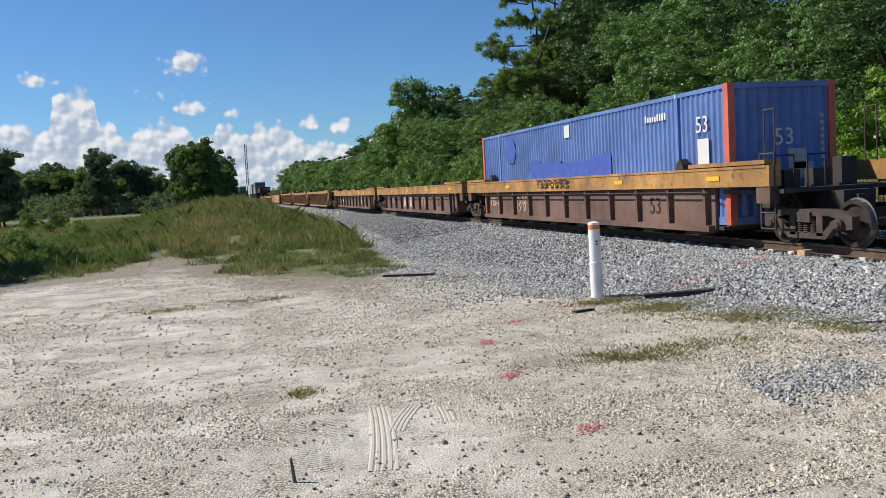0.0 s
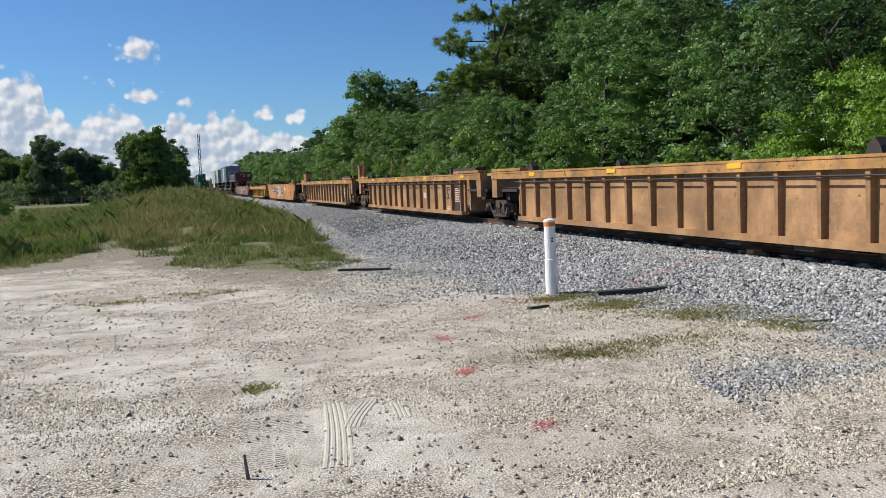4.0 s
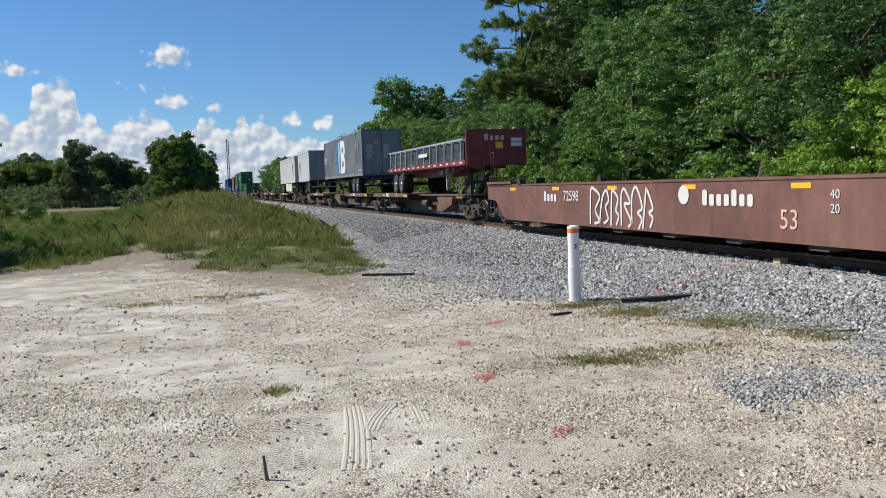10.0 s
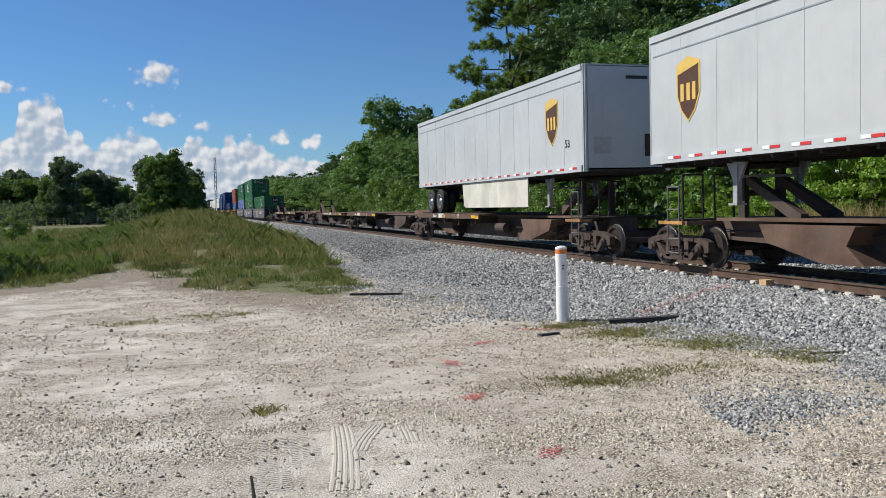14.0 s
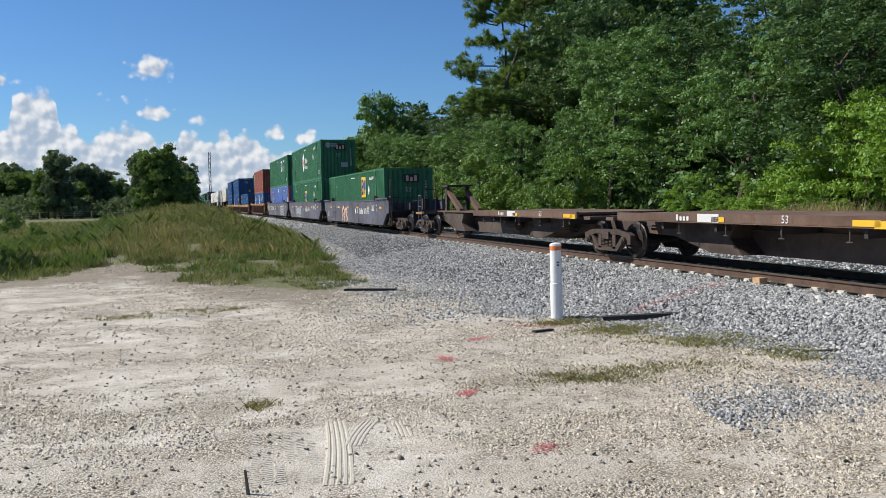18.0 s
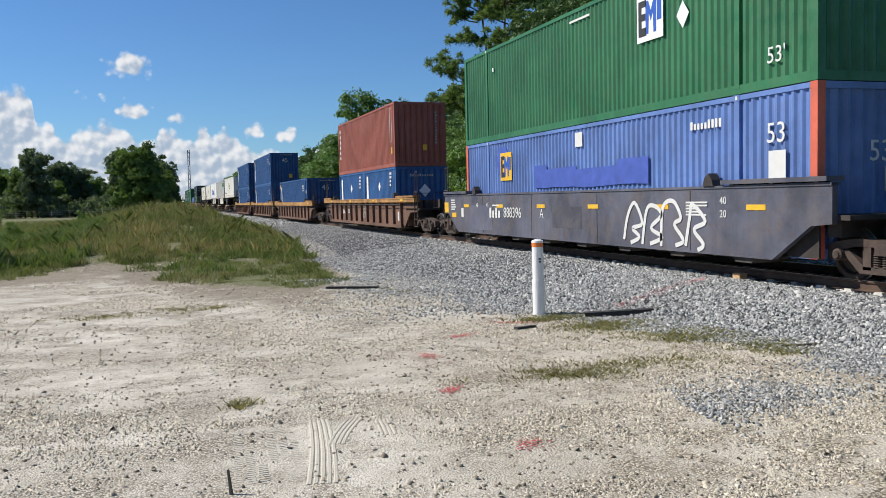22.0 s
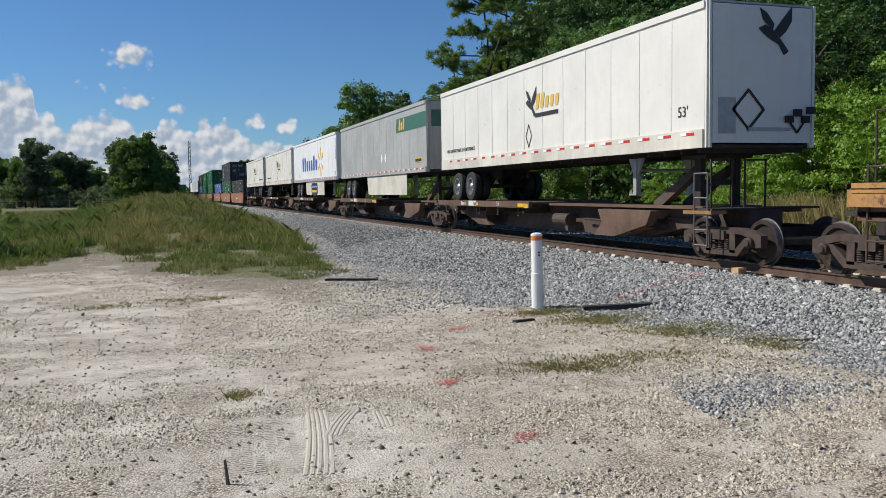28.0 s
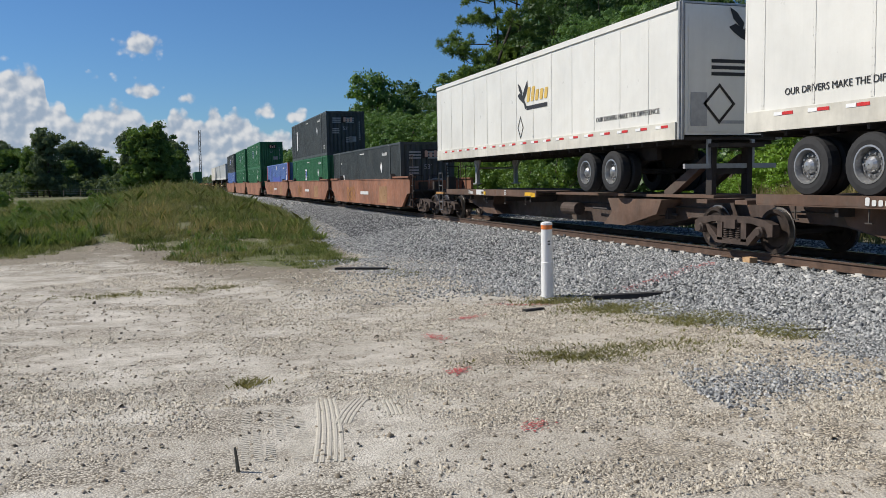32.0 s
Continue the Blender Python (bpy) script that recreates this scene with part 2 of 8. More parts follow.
def grassy(name, low, high, straw):
    """Grass that runs from green to straw in patches of two sizes."""
    m = Nodes(name)
    r = m.node("ShaderNodeNewGeometry").outputs["Random Per Island"]
    co = m.coord()
    c = m.mix(r, low, high)
    c = m.mix(m.span(m.noise(0.32, co, 4, 0.6), 0.46, 0.62, 0.0, 0.75), c, straw)
    c = m.mix(m.span(m.noise(1.1, co, 4, 0.6), 0.50, 0.66, 0.0, 0.65), c, tuple(x * 0.5 for x in low))
    m.done(c, 0.6)
    m.bsdf.inputs["Specular IOR Level"].default_value = 0.25
    t = m.node("ShaderNodeBsdfTranslucent")
    m.put(c, t.inputs[0])
    mx = m.node("ShaderNodeMixShader")
    mx.inputs[0].default_value = 0.28
    m.nt.links.new(m.bsdf.outputs[0], mx.inputs[1]), m.nt.links.new(t.outputs[0], mx.inputs[2]), m.nt.links.new(mx.outputs[0], m.out.inputs[0])
    return m.mat


def stones(name, a, b, c, rough=0.85):
    """Loose stones: each piece its own shade."""
    m = Nodes(name)
    r = m.node("ShaderNodeNewGeometry").outputs["Random Per Island"]
    col = m.mix(m.span(r, 0.0, 0.6), a, b)
    col = m.mix(m.span(r, 0.82, 0.9), col, c)
    col = m.mix(m.span(m.noise(60, m.coord(), 4), 0.35, 0.7, 0.0, 0.5), col, tuple(x * 0.6 for x in a))
    m.bump(m.noise(120, m.coord(), 3), 0.3, 0.004)
    return m.done(col, rough)


def pebbles(m, scale, co):
    """Packed pebbles: a random shade for each, and their rounded height."""
    n = m.node("ShaderNodeTexVoronoi")
    n.inputs["Scale"].default_value = scale
    m.nt.links.new(co, n.inputs["Vector"])
    sep = m.node("ShaderNodeSeparateColor")
    m.nt.links.new(n.outputs["Color"], sep.inputs[0])
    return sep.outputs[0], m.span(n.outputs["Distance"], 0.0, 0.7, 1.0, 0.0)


def ground_material():
    """Crushed lime and sand in the yard, soil and mown grass outside it; the split is stored in the sheet."""
    m = Nodes("ground")
    co = m.coord()
    shade, hump = pebbles(m, 46, co)
    shade2, hump2 = pebbles(m, 95, co)
    grit = m.noise(30, co, 8, 0.8)
    gravel = m.mix(shade, (0.33, 0.29, 0.225), (0.74, 0.675, 0.56))
    # low rims of the pebbles painted dark, as the shade between stones
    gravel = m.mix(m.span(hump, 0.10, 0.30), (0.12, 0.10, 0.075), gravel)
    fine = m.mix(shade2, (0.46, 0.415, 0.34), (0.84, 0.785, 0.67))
    # finer grit gets the same painted shade in its gaps
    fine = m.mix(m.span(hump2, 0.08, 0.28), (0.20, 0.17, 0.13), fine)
    sand = m.mix(m.span(grit, 0.40, 0.62), (0.57, 0.525, 0.445), (0.86, 0.81, 0.715))
    sand = m.mix(m.span(m.noise(26, co, 3, 0.7), 0.60, 0.65, 0.0, 0.8), sand, (0.20, 0.165, 0.12))
    sand = m.mix(m.calc("MULTIPLY", m.span(shade2, 0.70, 0.74), m.span(hump2, 0.30, 0.42)), sand, m.mix(shade, (0.13, 0.11, 0.085), (0.55, 0.50, 0.42)))
    where = m.calc("ADD", m.noise(0.55, co, 7, 0.65), m.calc("MULTIPLY", m.noise(3.0, co, 5), 0.35))
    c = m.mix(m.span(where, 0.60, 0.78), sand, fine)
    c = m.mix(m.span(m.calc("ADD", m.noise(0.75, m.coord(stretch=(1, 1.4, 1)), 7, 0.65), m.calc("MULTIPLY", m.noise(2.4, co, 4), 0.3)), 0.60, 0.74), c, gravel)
    c = m.mix(m.span(m.noise(1.0, m.coord(stretch=(1.3, 1, 1)), 8, 0.7), 0.54, 0.70, 0.0, 0.55), c, (0.36, 0.32, 0.26))
    brown = m.mix(shade, (0.20, 0.165, 0.115), (0.70, 0.60, 0.45))
    # shade between the brown pebbles, again put into the colour
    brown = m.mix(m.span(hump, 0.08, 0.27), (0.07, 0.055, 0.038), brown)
    brown = m.mix(m.span(m.noise(1.3, co, 6, 0.7), 0.46, 0.56, 0.0, 0.92), brown, m.mix(0.30, sand, (0.42, 0.345, 0.25)))
    sep = m.node("ShaderNodeSeparateXYZ")
    m.nt.links.new(co, sep.inputs[0])
    east = m.calc("ADD", sep.outputs[0], m.calc("MULTIPLY", m.calc("SUBTRACT", m.noise(0.8, co, 6, 0.7), 0.5), 9.0))
    near = m.span(sep.outputs[1], 13.0, 9.5)
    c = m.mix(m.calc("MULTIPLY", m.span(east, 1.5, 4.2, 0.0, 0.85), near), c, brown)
    c = m.mix(m.span(m.noise(0.4, co, 5), 0.3, 0.7, 0.16, 0.30), c, (0.205, 0.185, 0.15))      # trodden dust
    far = m.mix(m.span(m.noise(0.09, co, 6), 0.35, 0.65), (0.13, 0.145, 0.05), (0.20, 0.175, 0.085))
    far = m.mix(m.span(m.noise(9, co, 7, 0.75), 0.42, 0.62), far, (0.075, 0.085, 0.03))
    at = m.node("ShaderNodeAttribute", attribute_name="grass").outputs["Fac"]
    ragged = m.calc("ADD", m.calc("MULTIPLY", at, 1.35), m.calc("MULTIPLY", m.calc("SUBTRACT", m.noise(0.9, co, 8, 0.75), 0.5), 1.5))
    soil = m.mix(m.span(grit, 0.3, 0.7), (0.13, 0.108, 0.075), (0.27, 0.23, 0.165))
    c = m.mix(m.span(ragged, 0.06, 0.42, 0.0, 0.9), c, soil)
    c = m.mix(m.span(ragged, 0.82, 1.12), c, far)
    h = m.calc("ADD", m.calc("MULTIPLY", hump, 0.35), m.calc("ADD", m.calc("MULTIPLY", hump2, 0.12), m.calc("MULTIPLY", m.noise(5, co, 8, 0.75), 0.55)))
    m.bump(h, 0.9, 0.020)
    return m.done(c, 0.92)


M = dict(
    ground=ground_material(),
    # bed sheet near-black: the shade in the gaps between stones, put into colour
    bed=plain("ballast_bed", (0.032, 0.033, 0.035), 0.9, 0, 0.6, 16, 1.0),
    ballast=stones("ballast_stone", (0.07, 0.073, 0.075), (0.42, 0.428, 0.42), (0.62, 0.61, 0.585)),
    clod=stones("dirt_clod", (0.17, 0.14, 0.10), (0.42, 0.36, 0.275), (0.62, 0.56, 0.46)),
    lime=stones("lime_stone", (0.38, 0.335, 0.26), (0.66, 0.60, 0.495), (0.20, 0.17, 0.13)),
    tie=plain("concrete", (0.52, 0.50, 0.46), 0.85, 0, 0.2, 9, 0.4),
    rail=plain("rusty_rail", (0.095, 0.058, 0.04), 0.7, 0.2, 0.35, 5, 0.3),
    railtop=plain("worn_steel", (0.55, 0.54, 0.53), 0.28, 1.0, 0.1, 3, 0.05),
    # wheel, truck and underframe: grimy steel, darkened further for shade beneath the cars
    wheel=plain("wheel_steel", (0.06, 0.045, 0.037), 0.55, 0.6, 0.35, 5, 0.2),
    tread=plain("worn_tread", (0.20, 0.185, 0.17), 0.42, 0.8, 0.1, 4, 0.05),
    truck=plain("grimy_casting", (0.062, 0.042, 0.033), 0.8, 0.1, 0.45, 4, 0.4),
    bearer=plain("dusty_steel", (0.06, 0.05, 0.042), 0.85, 0, 0.4, 4, 0.3),
    dark=plain("dark_underframe", (0.034, 0.027, 0.024), 0.8, 0.0, 0.4, 3, 0.3),
    black=plain("black_rubber", (0.016, 0.016, 0.017), 0.75, 0.0, 0.3, 8, 0.3),
    rim=plain("aluminium_rim", (0.13, 0.13, 0.13), 0.5, 0.4, 0.1, 5, 0.05),
    rim_lip=plain("polished_rim", (0.42, 0.42, 0.42), 0.35, 0.7, 0.15, 5, 0.05),
    galv=plain("galvanised", (0.38, 0.385, 0.39), 0.55, 0.4, 0.15, 6, 0.1),
    white_mark=plain("white_lettering", (0.60, 0.60, 0.58), 0.6, 0, 0.06, 4, 0.05),
    yellow_mark=plain("yellow_reflector", (0.72, 0.42, 0.03), 0.45, 0, 0.12, 6, 0.05),
    red_mark=plain("red_reflector", (0.55, 0.03, 0.03), 0.45, 0, 0.1, 6, 0.05),
    black_mark=plain("black_lettering", (0.02, 0.02, 0.022), 0.6, 0, 0.1, 5, 0.05),
    gold_mark=plain("gold_decal", (0.62, 0.42, 0.10), 0.5, 0, 0.1, 5, 0.05),
    blue_mark=plain("blue_decal", (0.02, 0.09, 0.40), 0.5, 0, 0.1, 5, 0.05),
    skyblue_mark=plain("pale_blue_decal", (0.12, 0.42, 0.80), 0.5, 0, 0.15, 5, 0.05),
    green_mark=plain("dark_green_decal", (0.035, 0.13, 0.09), 0.5, 0, 0.1, 5, 0.05),
    brown_mark=plain("brown_decal", (0.075, 0.03, 0.012), 0.5, 0, 0.1, 5, 0.05),
    tan_mark=plain("tan_decal", (0.62, 0.40, 0.30), 0.6, 0, 0.1, 5, 0.05),
    tarp=plain("black_tarpaulin", (0.035, 0.04, 0.04), 0.38, 0, 0.4, 5, 0.8),
    post=plain("white_plastic", (0.80, 0.80, 0.79), 0.4, 0, 0.05, 5, 0.05),
    orange_band=plain("orange_band", (0.75, 0.20, 0.04), 0.45, 0, 0.1, 6, 0.05),
    spray=plain("red_spray_paint", (0.45, 0.09, 0.085), 0.8, 0, 0.4, 14, 0.2),
    timber=plain("creosoted_timber", (0.03, 0.027, 0.025), 0.75, 0, 0.4, 9, 0.6),
    old_wood=plain("old_stake", (0.12, 0.11, 0.085), 0.85, 0, 0.35, 12, 0.5),
    sand=plain("damp_sand", (0.47, 0.435, 0.365), 0.9, 0, 0.15, 30, 0.6),
    wood=plain("weathered_wood", (0.33, 0.26, 0.18), 0.85, 0, 0.35, 9, 0.5),
    tan_wood=plain("fresh_wood", (0.52, 0.33, 0.17), 0.8, 0, 0.25, 9, 0.3),
    bark=plain("bark", (0.075, 0.06, 0.046), 0.95, 0, 0.4, 9, 0.9),
    leaf_a=leafy("broad_leaf", (0.052, 0.128, 0.034), (0.20, 0.35, 0.09), 0.24),
    leaf_b=leafy("vine_leaf", (0.12, 0.235, 0.03), (0.28, 0.45, 0.065), 0.3),
    leaf_d=leafy("mid_leaf", (0.07, 0.15, 0.028), (0.21, 0.335, 0.07)),
    # darker copy of the broad leaf: the wood's inner shade put into colour
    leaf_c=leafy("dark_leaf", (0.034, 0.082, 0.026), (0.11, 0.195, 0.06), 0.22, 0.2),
    needle=leafy("pine_needle", (0.085, 0.155, 0.045), (0.20, 0.305, 0.09), 0.3),
    grass=grassy("grass_blade", (0.125, 0.175, 0.042), (0.25, 0.285, 0.085), (0.33, 0.295, 0.125)),
    dry=leafy("dry_grass", (0.25, 0.225, 0.10), (0.42, 0.36, 0.19)),
    # distance haze is put into this leaf colour: paler, greyer, low contrast
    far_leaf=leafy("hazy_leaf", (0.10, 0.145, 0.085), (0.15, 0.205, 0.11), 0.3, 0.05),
    round_leaf=leafy("round_tree_leaf", (0.075, 0.135, 0.04), (0.155, 0.25, 0.07), 0.3, 0.08),
    tuft=leafy("tuft_blade", (0.13, 0.15, 0.055), (0.36, 0.33, 0.16)),
    weed=leafy("weed_leaf", (0.08, 0.15, 0.035), (0.19, 0.27, 0.085)),
)

# ---- mesh helpers ----


def box(bm, x0, x1, y0, y1, z0, z1):
    v = [bm.verts.new((x, y, z)) for z in (z0, z1) for x, y in ((x0, y0), (x1, y0), (x1, y1), (x0, y1))]
    for f in ((3, 2, 1, 0), (4, 5, 6, 7), (0, 1, 5, 4), (1, 2, 6, 5), (2, 3, 7, 6), (3, 0, 4, 7)):
        bm.faces.new([v[i] for i in f])
    return bm


def prism(bm, outline, x0, x1):
    """An outline in (y, z), counter-clockwise seen from +x, drawn out from x0 to x1."""
    a = [bm.verts.new((x0, y, z)) for y, z in outline]
    b = [bm.verts.new((x1, y, z)) for y, z in outline]
    n = len(outline)
    bm.faces.new(a[::-1]), bm.faces.new(b)
    for i in range(n):
        bm.faces.new((a[i], a[(i + 1) % n], b[(i + 1) % n], b[i]))
    return bm


def tube(bm, p, q, r, r2=None, seg=8):
    """A round bar from p to q."""
    p, q = Vector(p), Vector(q)
    r2 = r if r2 is None else r2
    m = (q - p).to_track_quat("Z", "Y").to_matrix()
    rings = []
    for c, rad in ((p, r), (q, r2)):
        rings.append([bm.verts.new(c + m @ Vector((rad * math.cos(6.2832 * i / seg), rad * math.sin(6.2832 * i / seg), 0))) for i in range(seg)])
    for i in range(seg):
        j = (i + 1) % seg
        bm.faces.new((rings[0][i], rings[0][j], rings[1][j], rings[1][i]))
    bm.faces.new(rings[0][::-1]), bm.faces.new(rings[1])
    return bm


def lathe(bm, profile, axis_x=True, centre=(0, 0, 0), seg=20, caps=True):
    """A turned body: profile of (along the axis, radius); axis along x or z."""
    rings = []
    for a, r in profile:
        ring = []
        for i in range(seg):
            c, s = r * math.cos(6.28319 * i / seg), r * math.sin(6.28319 * i / seg)
            ring.append(bm.verts.new((centre[0] + a, centre[1] + c, centre[2] + s) if axis_x else (centre[0] + c, centre[1] + s, centre[2] + a)))
        rings.append(ring)
    for k in range(len(rings) - 1):
        for i in range(seg):
            j = (i + 1) % seg
            bm.faces.new((rings[k][i], rings[k][j], rings[k + 1][j], rings[k + 1][i]))
    if caps:
        bm.faces.new(rings[0][::-1]), bm.faces.new(rings[-1])
    return bm


def part(name, bm, material, parent=None, label="", smooth=False):
    """Links a bmesh as one mesh object, under a thing or a part."""
    bmesh.ops.recalc_face_normals(bm, faces=bm.faces[:]) if len(bm.faces) < 4000 else None
    me = bpy.data.meshes.new(name)
    bm.to_mesh(me)
    bm.free()
    me.materials.append(M[material] if isinstance(material, str) else material)
    if smooth:
        me.shade_smooth()
    ob = new(name, me)
    ob.parent = parent
    if label:
        ob["label"] = label
    return ob


def same(ob, parent, m=None):
    """Another part on the same mesh."""
    o = new(ob.name.split(".")[0], ob.data)
    o.parent = parent
    if m is not None:
        o.matrix_basis = m
    if "label" in ob:
        o["label"] = ob["label"]
    return o


def soup(name, verts, faces, material, kind="", label="", category="", parent=None):
    """A mesh from numpy vertices and faces, for what nobody could count."""
    me = bpy.data.meshes.new(name)
    verts, faces = np.asarray(verts, np.float32), np.asarray(faces, np.int32)
    k = faces.shape[1]
    me.vertices.add(len(verts)), me.loops.add(faces.size), me.polygons.add(len(faces))
    me.vertices.foreach_set("co", verts.ravel())
    me.loops.foreach_set("vertex_index", faces.ravel())
    me.polygons.foreach_set("loop_start", np.arange(0, faces.size, k, dtype=np.int32))
    me.update(calc_edges=True)
    me.materials.append(M[material])
    ob = new(name, me)
    ob.parent = parent
    return tagged(ob, label, category, "", kind)


def empty(name, label, category, group=""):
    return tagged(new(name), label, category, group)


def B():
    return bmesh.new()

# ---- the train: lengths run along y from each thing's front end, z from the rail top ----
RIDING = []          # every top-level thing that rides with the train, and its place along it
WHEELS = []          # every wheelset, rolling


def ride(ob, s, z=0.0):
    ob.matrix_basis = Matrix.Translation((XT, s, ZR + z))
    RIDING.append((ob, s, z))
    return ob


SIDE = Matrix(((0, 0, -1, 0), (-1, 0, 0, 0), (0, 1, 0, 0), (0, 0, 0, 1)))     # lettering on the near side
FRONT = Matrix(((1, 0, 0, 0), (0, 0, -1, 0), (0, 1, 0, 0), (0, 0, 0, 1)))     # lettering on the front end


def letters(text, at, size, parent, material="white_mark", face=SIDE, name="lettering", width=1.0, bold=0.0):
    cu = bpy.data.curves.new(name, "FONT")
    cu.body, cu.size, cu.extrude, cu.align_x, cu.align_y, cu.offset = text, size, 0.003, "CENTER", "CENTER", bold
    cu.resolution_u = 3
    tmp = bpy.data.objects.new(name, cu)
    me = bpy.data.meshes.new_from_object(tmp)
    bpy.data.objects.remove(tmp), bpy.data.curves.remove(cu)
    me.transform(Matrix.Diagonal((width, 1, 1, 1)))
    me.materials.clear()
    me.materials.append(M[material])
    ob = new(name, me)
    ob.parent = parent
    ob.matrix_basis = Matrix.Translation(at) @ face
    return ob


def shape(points, at, parent, material, face=SIDE, name="emblem", thick=0.004):
    """A flat painted shape: an outline in metres on the near side or the front end."""
    bm = B()
    a = [bm.verts.new((x, y, 0)) for x, y in points]
    b = [bm.verts.new((x, y, thick)) for x, y in points]
    bm.faces.new(a[::-1]), bm.faces.new(b)
    for i in range(len(a)):
        j = (i + 1) % len(a)
        bm.faces.new((a[i], a[j], b[j], b[i]))
    ob = part(name, bm, material, parent)
    ob.matrix_basis = Matrix.Translation(at) @ face
    return ob


def rect(w, h):
    return [(-w / 2, -h / 2), (w / 2, -h / 2), (w / 2, h / 2), (-w / 2, h / 2)]


def diamond(w, h):
    return [(0, -h / 2), (w / 2, 0), (0, h / 2), (-w / 2, 0)]


def disc(rx, ry, n=20):
    return [(rx * math.cos(6.2832 * i / n), ry * math.sin(6.2832 * i / n)) for i in range(n)]


def bars(at, width, height, lines, parent, material="white_mark", face=SIDE, seed=0):
    """Small print as plain bars."""
    rnd = random.Random(seed)
    bm = B()
    step = height / lines
    for i in range(lines):
        w = width * rnd.uniform(0.6, 1.0)
        y = height / 2 - (i + 0.5) * step
        box(bm, -width / 2, -width / 2 + w, y - step * 0.28, y + step * 0.28, 0, 0.004)
    ob = part("small_print", bm, material, parent)
    ob.matrix_basis = Matrix.Translation(at) @ face
    return ob


def glyphs(at, width, height, n, parent, material="white_mark", face=SIDE, seed=0, name="owner_mark", slant=0.0):
    """A wordmark as a row of plain blocks."""
    rnd = random.Random(seed)
    w = width / n
    pieces = []
    for i in range(n):
        x0, x1 = -width / 2 + i * w + w * 0.17, -width / 2 + (i + 1) * w - w * 0.17
        y0, y1 = -height / 2, -height / 2 + height * (1.0 if i == 0 else rnd.choice((0.72, 0.72, 0.72, 1.0)))
        c = min(w, height) * 0.12
        pieces.append([(x + slant * y, y) for x, y in ((x0 + c, y0), (x1 - c, y0), (x1, y0 + c), (x1, y1 - c), (x1 - c, y1), (x0 + c, y1), (x0, y1 - c), (x0, y0 + c))])
    if width > 1.2:
        return [shape(p, at, parent, material, face, "mark_block") for p in pieces]
    bm = B()
    for p in pieces:
        bm.faces.new([bm.verts.new((x, y, 0.004)) for x, y in p])
    ob = part(name, bm, material, parent)
    ob.matrix_basis = Matrix.Translation(at) @ face
    return ob


def scrawl(at, strokes, parent, material, radius=0.02, face=SIDE, name="graffiti"):
    """Spray-painted lines: each stroke a run of points."""
    bm = B()
    for s in strokes:
        pts = []
        for i in range(len(s) - 1):
            p0, p1, p2, p3 = (Vector(s[max(0, min(len(s) - 1, i + k))]) for k in (-1, 0, 1, 2))
            for k in range(5):
                t = k / 5
                pts.append(0.5 * (2 * p1 + (p2 - p0) * t + (2 * p0 - 5 * p1 + 4 * p2 - p3) * t * t + (3 * p1 - p0 - 3 * p2 + p3) * t * t * t))
        pts.append(Vector(s[-1]))
        prev = None
        for i, p in enumerate(pts):
            d = (pts[min(i + 1, len(pts) - 1)] - pts[max(i - 1, 0)])
            n = Vector((-d.y, d.x)).normalized() * radius
            cur = [bm.verts.new((p.x + n.x * k, p.y + n.y * k, 0.004)) for k in (1, -1)]
            if prev:
                bm.faces.new((prev[0], prev[1], cur[1], cur[0]))
            prev = cur
    ob = part(name, bm, material, parent, "spray-painted graffiti line")
    ob.matrix_basis = Matrix.Translation(at) @ face
    return ob


def bubble_letters(w, h, n, seed):
    """Strokes of n looping, letter-like shapes in a field w x h."""
    rnd = random.Random(seed)
    out = []
    for k in range(n):
        cx = -w / 2 + (k + 0.5) * w / n
        a, b = w / n * 0.55, h * 0.5
        p = [(cx - a * rnd.uniform(.6, 1), -b * rnd.uniform(.7, 1)), (cx - a * rnd.uniform(.3, .9), b * rnd.uniform(.2, .9)), (cx + a * rnd.uniform(-.2, .4), b * rnd.uniform(.8, 1)),
             (cx + a * rnd.uniform(.6, 1), b * rnd.uniform(.0, .6)), (cx + a * rnd.uniform(-.2, .3), b * rnd.uniform(-.2, .2)), (cx + a * rnd.uniform(.6, 1), -b * rnd.uniform(.4, .7)), (cx + a * rnd.uniform(-.2, .5), -b * rnd.uniform(.8, 1))]
        out.append(p)
    return out


